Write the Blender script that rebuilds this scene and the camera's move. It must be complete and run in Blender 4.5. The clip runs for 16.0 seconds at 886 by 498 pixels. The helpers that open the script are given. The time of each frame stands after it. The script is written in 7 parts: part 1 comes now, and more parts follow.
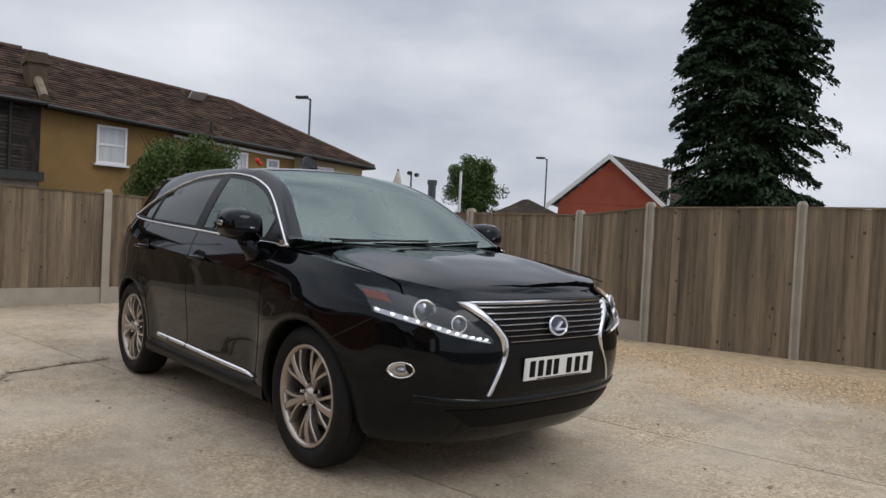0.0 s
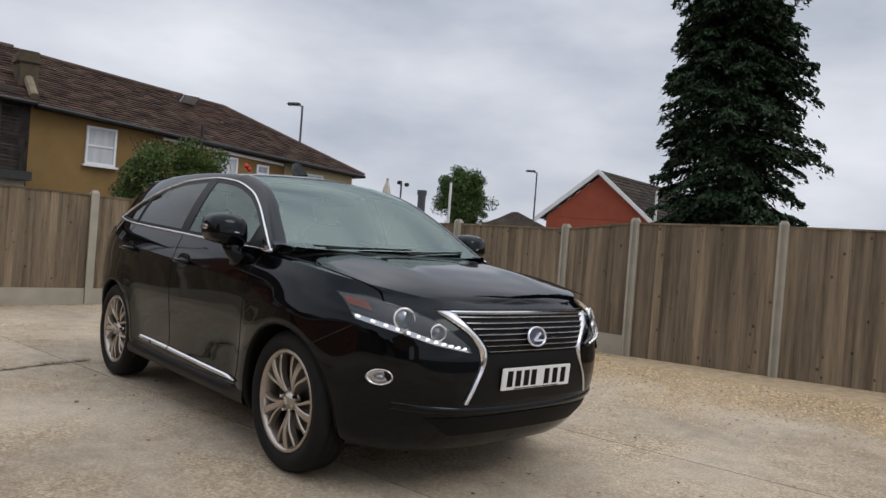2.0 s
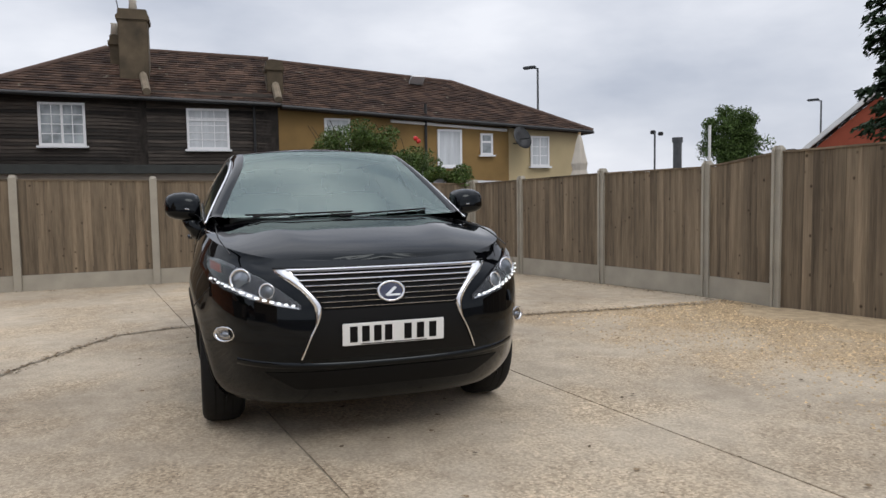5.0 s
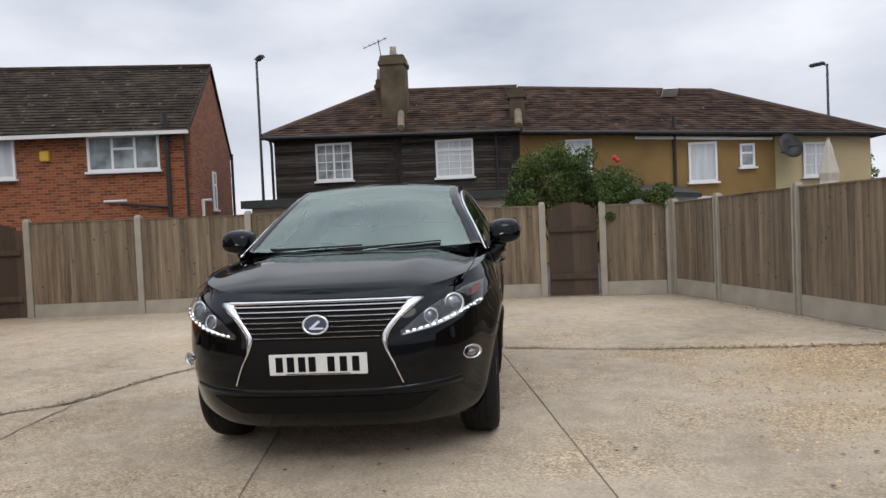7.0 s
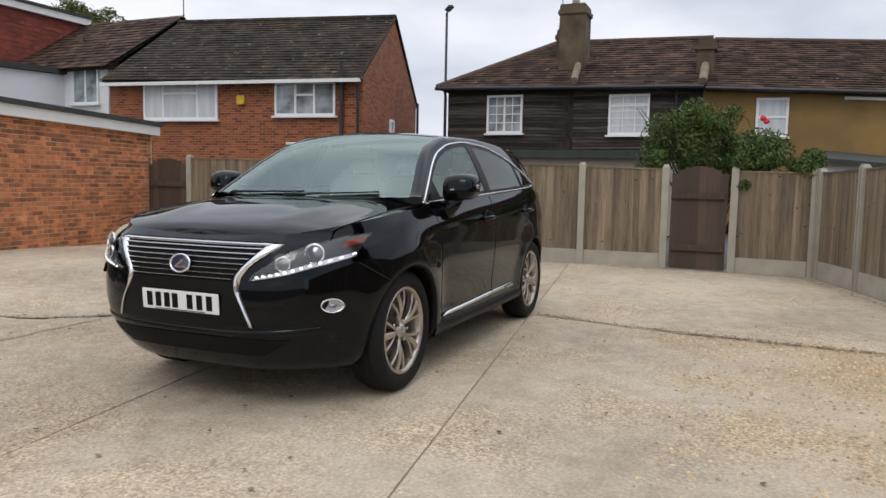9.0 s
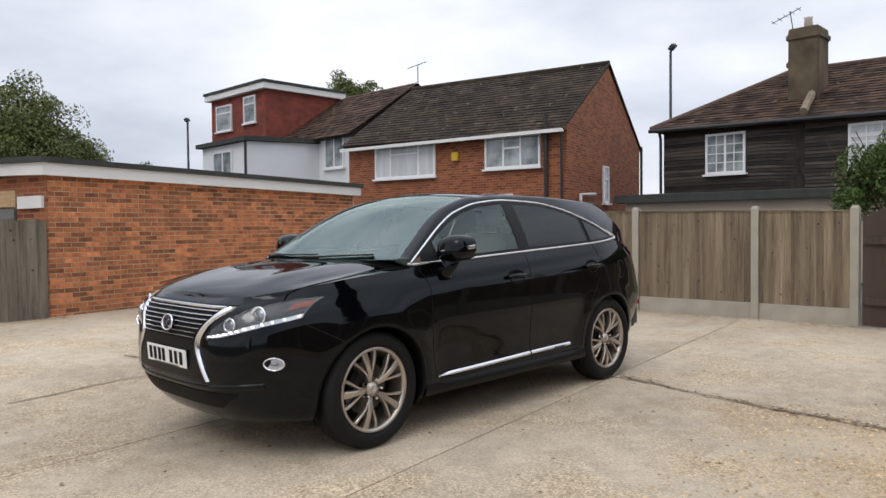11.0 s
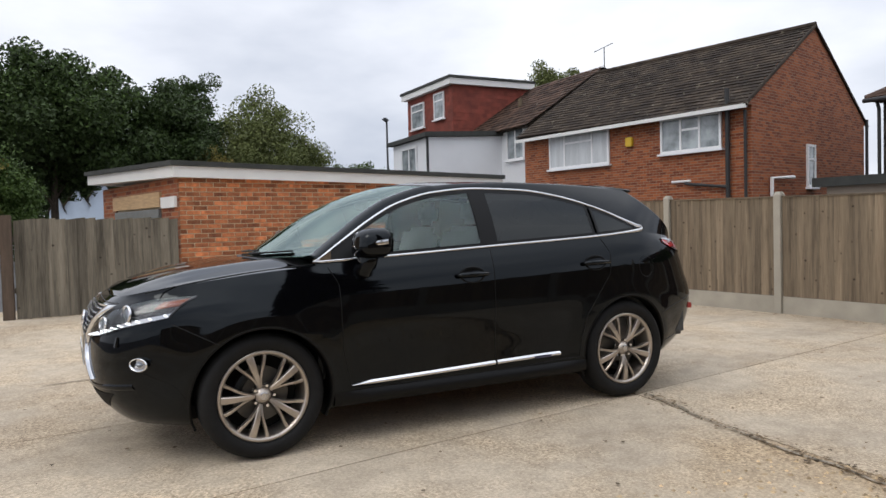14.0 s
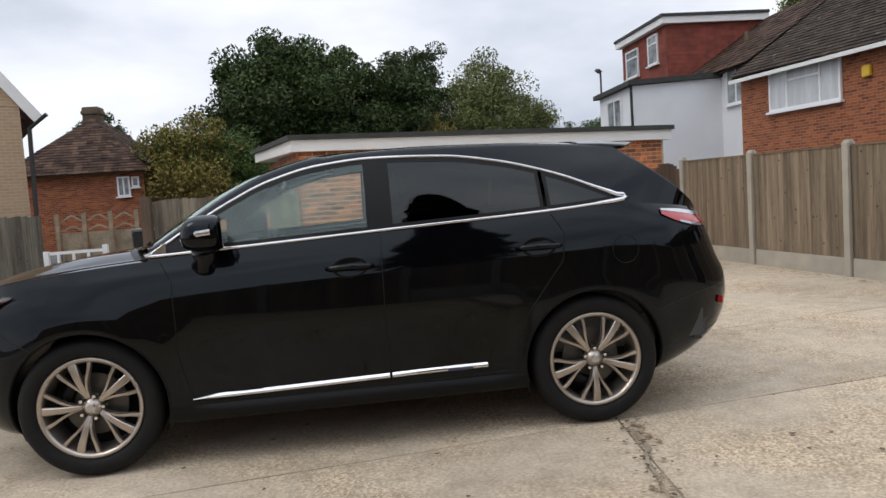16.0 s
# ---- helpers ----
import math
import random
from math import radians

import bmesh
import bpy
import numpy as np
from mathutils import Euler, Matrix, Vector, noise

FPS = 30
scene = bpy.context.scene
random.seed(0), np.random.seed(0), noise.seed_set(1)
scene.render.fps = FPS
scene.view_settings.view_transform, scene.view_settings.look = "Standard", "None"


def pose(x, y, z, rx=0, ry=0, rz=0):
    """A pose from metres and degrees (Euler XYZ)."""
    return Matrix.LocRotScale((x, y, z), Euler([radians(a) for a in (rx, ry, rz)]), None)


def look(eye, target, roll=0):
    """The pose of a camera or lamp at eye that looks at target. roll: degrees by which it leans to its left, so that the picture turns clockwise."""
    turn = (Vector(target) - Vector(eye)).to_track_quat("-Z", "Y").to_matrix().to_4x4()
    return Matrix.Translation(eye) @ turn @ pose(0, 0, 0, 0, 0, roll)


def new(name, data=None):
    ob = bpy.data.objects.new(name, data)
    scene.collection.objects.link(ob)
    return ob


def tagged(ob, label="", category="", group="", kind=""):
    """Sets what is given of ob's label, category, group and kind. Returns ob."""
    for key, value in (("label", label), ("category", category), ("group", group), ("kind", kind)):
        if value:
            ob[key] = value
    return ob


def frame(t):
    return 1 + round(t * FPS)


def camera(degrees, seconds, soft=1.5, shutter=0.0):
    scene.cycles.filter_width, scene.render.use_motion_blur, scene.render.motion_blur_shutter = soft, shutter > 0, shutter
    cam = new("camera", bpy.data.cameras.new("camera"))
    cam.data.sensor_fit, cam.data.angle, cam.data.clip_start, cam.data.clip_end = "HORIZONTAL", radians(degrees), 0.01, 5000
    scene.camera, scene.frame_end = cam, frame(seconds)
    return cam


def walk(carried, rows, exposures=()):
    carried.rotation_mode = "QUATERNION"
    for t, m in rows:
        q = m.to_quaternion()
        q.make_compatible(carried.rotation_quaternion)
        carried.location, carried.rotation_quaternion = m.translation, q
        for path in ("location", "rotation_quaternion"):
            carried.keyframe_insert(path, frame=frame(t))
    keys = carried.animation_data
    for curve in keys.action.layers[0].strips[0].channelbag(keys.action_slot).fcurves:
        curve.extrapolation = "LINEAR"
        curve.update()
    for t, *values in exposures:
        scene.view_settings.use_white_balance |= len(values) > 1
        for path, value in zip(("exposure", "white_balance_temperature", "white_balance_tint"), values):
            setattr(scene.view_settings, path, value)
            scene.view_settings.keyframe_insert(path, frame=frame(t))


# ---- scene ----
cam = camera(63.0, 16.0)
PATH = [
    (0, (4.641, -2.83, 1.248), (3.128, -1.523, 1.205), 2.9),
    (0.5, (4.655, -2.833, 1.26), (3.166, -1.498, 1.278), 2.6),
    (1, (4.666, -2.855, 1.258), (3.148, -1.554, 1.313), 5.1),
    (1.5, (4.65, -2.851, 1.258), (3.123, -1.56, 1.282), 3.5),
    (2, (4.699, -2.835, 1.246), (3.205, -1.506, 1.234), 4.4),
    (2.5, (4.922, -2.772, 1.263), (3.441, -1.428, 1.22), 4.0),
    (3, (5.139, -2.643, 1.269), (3.672, -1.284, 1.23), 2.9),
    (3.5, (5.214, -2.288, 1.243), (3.624, -1.074, 1.208), 5.6),
    (4, (5.48, -1.909, 1.235), (3.826, -0.785, 1.219), 2.6),
    (4.2, (5.566, -1.721, 1.263), (3.848, -0.701, 1.191), 0.2),
    (6.3, (5.972, 0.407, 1.291), (4.001, 0.722, 1.157), 2.3),
    (6.5, (6.012, 0.576, 1.302), (4.035, 0.848, 1.177), 0.5),
    (7, (5.949, 1.02, 1.306), (3.958, 0.837, 1.239), -2.5),
    (7.5, (5.829, 1.519, 1.296), (3.852, 1.219, 1.236), 4.8),
    (8, (5.772, 2.022, 1.276), (3.812, 1.631, 1.209), 2.3),
    (8.5, (5.607, 2.416, 1.288), (3.711, 1.789, 1.185), -2.0),
    (9, (5.285, 2.786, 1.27), (3.449, 2.015, 1.087), 1.1),
    (9.5, (4.971, 3.188, 1.303), (3.256, 2.162, 1.21), -1.5),
    (9.7, (4.877, 3.332, 1.369), (3.203, 2.239, 1.292), -3.1),
    (11.8, (3.934, 4.711, 1.399), (2.577, 3.244, 1.331), 2.1),
    (12, (3.835, 4.746, 1.413), (2.471, 3.285, 1.353), 2.4),
    (12.5, (3.549, 4.91, 1.377), (2.279, 3.366, 1.349), 1.3),
    (13, (3.248, 5.075, 1.412), (2.146, 3.406, 1.385), -1.2),
    (13.5, (2.818, 5.081, 1.386), (1.839, 3.337, 1.325), 0.6),
    (14, (2.358, 5.105, 1.352), (1.436, 3.332, 1.281), -1.5),
    (14.5, (1.83, 5.101, 1.359), (1.079, 3.248, 1.337), -2.8),
    (15, (1.222, 4.986, 1.359), (0.608, 3.09, 1.186), -3.9),
    (15.5, (0.603, 4.946, 1.371), (0.184, 2.995, 1.241), -6.7),
    (16, (-0.076, 4.814, 1.36), (-0.311, 2.833, 1.209), -3.9),
]
EXPOSURES = [(0.0, -0.02), (2.0, 0.0), (3.5, 0.12), (4.2, 0.14), (6.5, 0.16), (9.0, 0.28), (12.0, 0.39), (16.0, 0.40)]
walk(cam, [(t, look(eye, target, roll)) for t, eye, target, roll in PATH], exposures=EXPOSURES)

# ---- light ----
world = bpy.data.worlds.new("overcast")
scene.world = world
world.use_nodes = True
wn, wl = world.node_tree.nodes, world.node_tree.links
wn.clear()
SUN_UP, SUN_TURN = radians(48), radians(75)
sky = wn.new("ShaderNodeTexSky")
sky.sky_type, sky.sun_disc, sky.sun_elevation, sky.sun_rotation = "NISHITA", False, SUN_UP, SUN_TURN
sky.dust_density, sky.air_density, sky.ozone_density = 4.0, 1.0, 1.0
tc = wn.new("ShaderNodeTexCoord")
flat = wn.new("ShaderNodeMapping")
flat.inputs["Scale"].default_value = (1.0, 1.0, 2.6)
clouds = wn.new("ShaderNodeTexNoise")
clouds.inputs["Scale"].default_value, clouds.inputs["Detail"].default_value, clouds.inputs["Roughness"].default_value = 2.2, 6.0, 0.5
ramp = wn.new("ShaderNodeValToRGB")
ramp.color_ramp.elements[0].position, ramp.color_ramp.elements[0].color = 0.34, (4.7, 5.1, 6.0, 1)
ramp.color_ramp.elements[1].position, ramp.color_ramp.elements[1].color = 0.66, (8.4, 8.6, 9.2, 1)
cover = wn.new("ShaderNodeMix")
cover.data_type = "RGBA"
cover.inputs[0].default_value = 0.93
bg = wn.new("ShaderNodeBackground")
bg.inputs["Strength"].default_value = 0.10
wo = wn.new("ShaderNodeOutputWorld")
wl.new(tc.outputs["Generated"], flat.inputs["Vector"])
wl.new(flat.outputs["Vector"], clouds.inputs["Vector"])
wl.new(clouds.outputs["Fac"], ramp.inputs["Fac"])
wl.new(sky.outputs["Color"], cover.inputs[6])
wl.new(ramp.outputs["Color"], cover.inputs[7])
# an overcast dome is brighter overhead than near the horizon
up_z, dome, lit = wn.new("ShaderNodeSeparateXYZ"), wn.new("ShaderNodeMapRange"), wn.new("ShaderNodeVectorMath")
dome.inputs["From Min"].default_value, dome.inputs["From Max"].default_value = 0.32, 0.95
dome.inputs["To Min"].default_value, dome.inputs["To Max"].default_value = 1.0, 1.75
lit.operation = "SCALE"
wl.new(tc.outputs["Generated"], up_z.inputs[0])
wl.new(up_z.outputs[2], dome.inputs["Value"])
wl.new(cover.outputs[2], lit.inputs[0])
wl.new(dome.outputs[0], lit.inputs["Scale"])
wl.new(lit.outputs[0], bg.inputs["Color"])
wl.new(bg.outputs[0], wo.inputs["Surface"])
sun = new("sun", bpy.data.lights.new("sun", "SUN"))
sun.data.energy, sun.data.angle, sun.data.color = 0.5, radians(25), (1.0, 0.96, 0.9)
sun.matrix_world = pose(0, 0, 30, 42, 0, 180 - 75)


# ---- materials ----
def mat(name, base, rough=0.6, metal=0.0, var=0.25, scale=4.0, fine=60.0, bump=0.15, other=None, coat=0.0, spec=0.5, stretch=(1, 1, 1), island=0.0, objrand=0.0, dist=0.004):
    """Procedural surface: two noise scales of colour, grain as bump, optional random tint per piece."""
    m = bpy.data.materials.new(name)
    m.use_nodes = True
    n, l = m.node_tree.nodes, m.node_tree.links
    b = n["Principled BSDF"]
    b.inputs["Roughness"].default_value, b.inputs["Metallic"].default_value = rough, metal
    b.inputs["Coat Weight"].default_value, b.inputs["Coat Roughness"].default_value = coat, 0.03
    b.inputs["Specular IOR Level"].default_value = spec
    co = n.new("ShaderNodeTexCoord")
    mp = n.new("ShaderNodeMapping")
    mp.inputs["Scale"].default_value = stretch
    l.new(co.outputs["Object"], mp.inputs["Vector"])
    if objrand:
        oi, sc = n.new("ShaderNodeObjectInfo"), n.new("ShaderNodeMath")
        sc.operation = "MULTIPLY"
        sc.inputs[1].default_value = 37.0
        l.new(oi.outputs["Random"], sc.inputs[0])
        l.new(sc.outputs[0], mp.inputs["Location"])
    big, small = n.new("ShaderNodeTexNoise"), n.new("ShaderNodeTexNoise")
    big.inputs["Scale"].default_value, big.inputs["Detail"].default_value = scale, 5
    small.inputs["Scale"].default_value, small.inputs["Detail"].default_value = fine, 4
    l.new(mp.outputs[0], big.inputs["Vector"])
    l.new(mp.outputs[0], small.inputs["Vector"])
    ad = n.new("ShaderNodeMath")
    ad.operation = "MULTIPLY_ADD"
    l.new(small.outputs["Fac"], ad.inputs[0])
    ad.inputs[1].default_value = 0.5
    l.new(big.outputs["Fac"], ad.inputs[2])
    rp = n.new("ShaderNodeValToRGB")
    dark = tuple(c * (1 - var) for c in base)
    light = tuple(min(1, c * (1 + var)) for c in (other or base))
    rp.color_ramp.elements[0].position, rp.color_ramp.elements[0].color = 0.45, (*dark, 1)
    rp.color_ramp.elements[1].position, rp.color_ramp.elements[1].color = 1.05, (*light, 1)
    l.new(ad.outputs[0], rp.inputs["Fac"])
    out = rp.outputs["Color"]
    if island or objrand:
        if island:
            src = n.new("ShaderNodeNewGeometry").outputs["Random Per Island"]
        else:
            src = n.new("ShaderNodeObjectInfo").outputs["Random"]
        mr = n.new("ShaderNodeMapRange")
        k = island or objrand
        mr.inputs["To Min"].default_value, mr.inputs["To Max"].default_value = 1 - k, 1 + k
        l.new(src, mr.inputs["Value"])
        mx = n.new("ShaderNodeVectorMath")
        mx.operation = "SCALE"
        l.new(out, mx.inputs[0])
        l.new(mr.outputs[0], mx.inputs["Scale"])
        out = mx.outputs[0]
    l.new(out, b.inputs["Base Color"])
    if bump:
        bp = n.new("ShaderNodeBump")
        bp.inputs["Strength"].default_value, bp.inputs["Distance"].default_value = bump, dist
        l.new(ad.outputs[0], bp.inputs["Height"])
        l.new(bp.outputs[0], b.inputs["Normal"])
    return m


def glass(name, tint, ior=1.5, rough=0.0, sheen=(0.94, 0.98, 0.97)):
    m = bpy.data.materials.new(name)
    m.use_nodes = True
    n, l = m.node_tree.nodes, m.node_tree.links
    n.clear()
    o, mx = n.new("ShaderNodeOutputMaterial"), n.new("ShaderNodeMixShader")
    t, g, f = n.new("ShaderNodeBsdfTransparent"), n.new("ShaderNodeBsdfGlossy"), n.new("ShaderNodeFresnel")
    g.inputs["Color"].default_value = (*sheen, 1)
    t.inputs[0].default_value, g.inputs["Roughness"].default_value, f.inputs["IOR"].default_value = (*tint, 1), rough, ior
    l.new(f.outputs[0], mx.inputs[0])
    l.new(t.outputs[0], mx.inputs[1])
    l.new(g.outputs[0], mx.inputs[2])
    l.new(mx.outputs[0], o.inputs[0])
    return m


def glow(name, colour, strength):
    m = bpy.data.materials.new(name)
    m.use_nodes = True
    b = m.node_tree.nodes["Principled BSDF"]
    b.inputs["Base Color"].default_value = (*colour, 1)
    b.inputs["Emission Color"].default_value, b.inputs["Emission Strength"].default_value = (*colour, 1), strength
    return m


def brickwork(name, a, b2, mortar, bw=0.225, bh=0.075):
    """Small brick courses for walls that stay far off, along the local x and z of the wall."""
    m = mat(name, a, 0.85, var=0.2, bump=0)
    n, l = m.node_tree.nodes, m.node_tree.links
    b = n["Principled BSDF"]
    old = b.inputs["Base Color"].links[0].from_socket
    co = n.new("ShaderNodeTexCoord")
    sp, cb, su = n.new("ShaderNodeSeparateXYZ"), n.new("ShaderNodeCombineXYZ"), n.new("ShaderNodeMath")
    l.new(co.outputs["Object"], sp.inputs[0])
    l.new(sp.outputs[0], su.inputs[0])
    l.new(sp.outputs[1], su.inputs[1])
    l.new(su.outputs[0], cb.inputs[0])
    l.new(sp.outputs[2], cb.inputs[1])
    br = n.new("ShaderNodeTexBrick")
    br.inputs["Scale"].default_value, br.inputs["Mortar Size"].default_value = 1.0, 0.008
    br.inputs["Brick Width"].default_value, br.inputs["Row Height"].default_value = bw, bh
    br.inputs["Color1"].default_value, br.inputs["Color2"].default_value, br.inputs["Mortar"].default_value = (*a, 1), (*b2, 1), (*mortar, 1)
    l.new(cb.outputs[0], br.inputs["Vector"])
    mx = n.new("ShaderNodeMix")
    mx.data_type, mx.inputs[0].default_value = "RGBA", 0.15
    l.new(br.outputs["Color"], mx.inputs[6])
    l.new(old, mx.inputs[7])
    l.new(mx.outputs[2], b.inputs["Base Color"])
    bp = n.new("ShaderNodeBump")
    bp.inputs["Strength"].default_value, bp.inputs["Distance"].default_value, bp.invert = 0.5, 0.01, True
    l.new(br.outputs["Fac"], bp.inputs["Height"])
    l.new(bp.outputs[0], b.inputs["Normal"])
    return m


M = {}


def yard_concrete(gravelly=False):
    """Worn concrete: sandy paste, exposed stones that come out in patches, stains."""
    m = mat("gravelly_concrete" if gravelly else "yard_concrete", (0.403, 0.331, 0.243), 0.92, var=0.26, scale=0.55, fine=7, bump=0, other=(0.46, 0.392, 0.300), objrand=0.04)
    n, l = m.node_tree.nodes, m.node_tree.links
    b = n["Principled BSDF"]
    old = b.inputs["Base Color"].links[0].from_socket
    co = n.new("ShaderNodeTexCoord")
    vo, no, pa = n.new("ShaderNodeTexVoronoi"), n.new("ShaderNodeTexNoise"), n.new("ShaderNodeTexNoise")
    vo.inputs["Scale"].default_value, no.inputs["Scale"].default_value, pa.inputs["Scale"].default_value = 78, 48, 1.1
    no.inputs["Detail"].default_value, pa.inputs["Detail"].default_value = 6, 5
    no.inputs["Roughness"].default_value = 0.7
    for t in (vo, no, pa):
        l.new(co.outputs["Object"], t.inputs["Vector"])
    stone = n.new("ShaderNodeValToRGB")
    stone.color_ramp.elements[0].color, stone.color_ramp.elements[1].color = (0.50, 0.42, 0.34, 1), (1.45, 1.38, 1.25, 1)
    stone.color_ramp.elements[0].position, stone.color_ramp.elements[1].position = 0.1, 0.9
    l.new(vo.outputs["Color"], stone.inputs["Fac"])
    grit = n.new("ShaderNodeMapRange")
    grit.inputs["From Min"].default_value, grit.inputs["From Max"].default_value = 0.3, 0.7
    grit.inputs["To Min"].default_value, grit.inputs["To Max"].default_value = 0.74, 1.22
    l.new(no.outputs["Fac"], grit.inputs["Value"])
    where = n.new("ShaderNodeMapRange")
    where.inputs["From Min"].default_value, where.inputs["From Max"].default_value = 0.42, 0.62
    where.inputs["To Min"].default_value, where.inputs["To Max"].default_value = 0.16, 0.8
    l.new(pa.outputs["Fac"], where.inputs["Value"])
    mx = n.new("ShaderNodeMix")
    mx.data_type = "RGBA"
    mx.inputs[6].default_value = (1, 1, 1, 1)
    l.new(where.outputs[0], mx.inputs[0])
    l.new(stone.outputs["Color"], mx.inputs[7])
    if gravelly:
        # golden fines washed over the slab, thicker towards the fence
        sp, fa, fb, fc = n.new("ShaderNodeSeparateXYZ"), n.new("ShaderNodeMath"), n.new("ShaderNodeMath"), n.new("ShaderNodeMapRange")
        l.new(co.outputs["Object"], sp.inputs[0])
        fa.operation = fb.operation = "MULTIPLY_ADD"
        l.new(sp.outputs[0], fa.inputs[0])
        fa.inputs[1].default_value = -0.3
        l.new(sp.outputs[1], fa.inputs[2])
        l.new(pa.outputs["Fac"], fb.inputs[0])
        fb.inputs[1].default_value = 4.0
        l.new(fa.outputs[0], fb.inputs[2])
        l.new(fb.outputs[0], fc.inputs["Value"])
        fc.inputs["From Min"].default_value, fc.inputs["From Max"].default_value = 4.0, 6.6
        fc.inputs["To Min"].default_value, fc.inputs["To Max"].default_value = 0.0, 0.85
        tint = n.new("ShaderNodeMix")
        tint.data_type = "RGBA"
        tint.inputs[7].default_value = (0.44, 0.325, 0.19, 1)
        l.new(fc.outputs[0], tint.inputs[0])
        l.new(old, tint.inputs[6])
        old = tint.outputs[2]
        stone.color_ramp.elements[0].color = (0.42, 0.34, 0.26, 1)
    m1, m2 = n.new("ShaderNodeVectorMath"), n.new("ShaderNodeVectorMath")
    m1.operation, m2.operation = "MULTIPLY", "SCALE"
    l.new(old, m1.inputs[0])
    l.new(mx.outputs[2], m1.inputs[1])
    l.new(m1.outputs[0], m2.inputs[0])
    l.new(grit.outputs[0], m2.inputs["Scale"])
    l.new(m2.outputs[0], b.inputs["Base Color"])
    bp = n.new("ShaderNodeBump")
    bp.inputs["Strength"].default_value, bp.inputs["Distance"].default_value = 0.6, 0.006
    l.new(no.outputs["Fac"], bp.inputs["Height"])
    l.new(bp.outputs[0], b.inputs["Normal"])
    return m


M["concrete"] = yard_concrete()
M["concrete_gravelly"] = yard_concrete(True)
M["joint"] = mat("joint_filler", (0.25, 0.21, 0.155), 0.95, var=0.4, scale=6, fine=90)
M["gravel"] = mat("shingle", (0.46, 0.34, 0.20), 0.85, var=0.3, scale=20, fine=120, island=0.45)
M["gravelbed"] = mat("shingle_bed", (0.42, 0.32, 0.20), 0.95, var=0.3, scale=9, fine=130, bump=0.8, dist=0.01)
M["asphalt"] = mat("asphalt", (0.085, 0.083, 0.082), 0.9, var=0.3, scale=0.6, fine=150, bump=0.4)
M["post"] = mat("concrete_post", (0.36, 0.33, 0.27), 0.9, var=0.18, scale=3, fine=90, bump=0.3)
M["board"] = mat("weathered_fence_board", (0.120, 0.088, 0.056), 0.85, var=0.42, scale=1.7, fine=13, bump=0.35, other=(0.196, 0.150, 0.099), stretch=(0.9, 1, 0.5), objrand=0.24)
M["oldboard"] = mat("grey_fence_board", (0.088, 0.074, 0.054), 0.9, var=0.45, scale=2.0, fine=13, bump=0.4, other=(0.150, 0.130, 0.098), stretch=(1.0, 1, 0.6), objrand=0.25)


def knots(m):
    """Dark knots scattered along weathered boards."""
    n, l = m.node_tree.nodes, m.node_tree.links
    b = n["Principled BSDF"]
    old = b.inputs["Base Color"].links[0].from_socket
    co, oi, mp = n.new("ShaderNodeTexCoord"), n.new("ShaderNodeObjectInfo"), n.new("ShaderNodeMapping")
    sc, vo, rp, mx = n.new("ShaderNodeMath"), n.new("ShaderNodeTexVoronoi"), n.new("ShaderNodeValToRGB"), n.new("ShaderNodeVectorMath")
    sc.operation, mx.operation = "MULTIPLY", "MULTIPLY"
    sc.inputs[1].default_value = 53.0
    mp.inputs["Scale"].default_value = (0.11, 0.02, 1.3)
    vo.inputs["Scale"].default_value = 6.5
    e = rp.color_ramp.elements
    e[0].position, e[0].color = 0.05, (0.25, 0.21, 0.17, 1)
    e[1].position, e[1].color = 0.13, (1, 1, 1, 1)
    l.new(co.outputs["Object"], mp.inputs["Vector"])
    l.new(oi.outputs["Random"], sc.inputs[0])
    l.new(sc.outputs[0], mp.inputs["Location"])
    l.new(mp.outputs[0], vo.inputs["Vector"])
    l.new(vo.outputs["Distance"], rp.inputs["Fac"])
    l.new(old, mx.inputs[0])
    l.new(rp.outputs["Color"], mx.inputs[1])
    l.new(mx.outputs[0], b.inputs["Base Color"])


knots(M["board"])
knots(M["oldboard"])
M["gate"] = mat("dark_gate_board", (0.075, 0.052, 0.036), 0.85, var=0.35, scale=3.0, fine=30, bump=0.4, stretch=(9, 9, 0.7), objrand=0.2)
M["tile"] = mat("brown_roof_tile", (0.040, 0.022, 0.015), 0.85, var=0.5, scale=2.0, fine=25, bump=0.3, other=(0.066, 0.040, 0.028), island=0.55, spec=0.2)
M["tile_dark"] = mat("dark_roof_tile", (0.025, 0.018, 0.0135), 0.85, var=0.5, scale=1.5, fine=25, bump=0.3, other=(0.046, 0.034, 0.024), island=0.34, spec=0.2)


def lichen(m, scale, cut):
    """Pale lichen spots on old roof tiles."""
    n, l = m.node_tree.nodes, m.node_tree.links
    b = n["Principled BSDF"]
    old = b.inputs["Base Color"].links[0].from_socket
    co, no, rp, mx = n.new("ShaderNodeTexCoord"), n.new("ShaderNodeTexNoise"), n.new("ShaderNodeValToRGB"), n.new("ShaderNodeMix")
    no.inputs["Scale"].default_value, no.inputs["Detail"].default_value = scale, 3
    e = rp.color_ramp.elements
    e[0].position, e[0].color = cut, (0, 0, 0, 1)
    e[1].position, e[1].color = cut + 0.05, (0.75, 0.75, 0.75, 1)
    mx.data_type = "RGBA"
    mx.inputs[7].default_value = (0.24, 0.22, 0.17, 1)
    l.new(co.outputs["Object"], no.inputs["Vector"])
    l.new(no.outputs["Fac"], rp.inputs["Fac"])
    l.new(rp.outputs["Color"], mx.inputs[0])
    l.new(old, mx.inputs[6])
    l.new(mx.outputs[2], b.inputs["Base Color"])


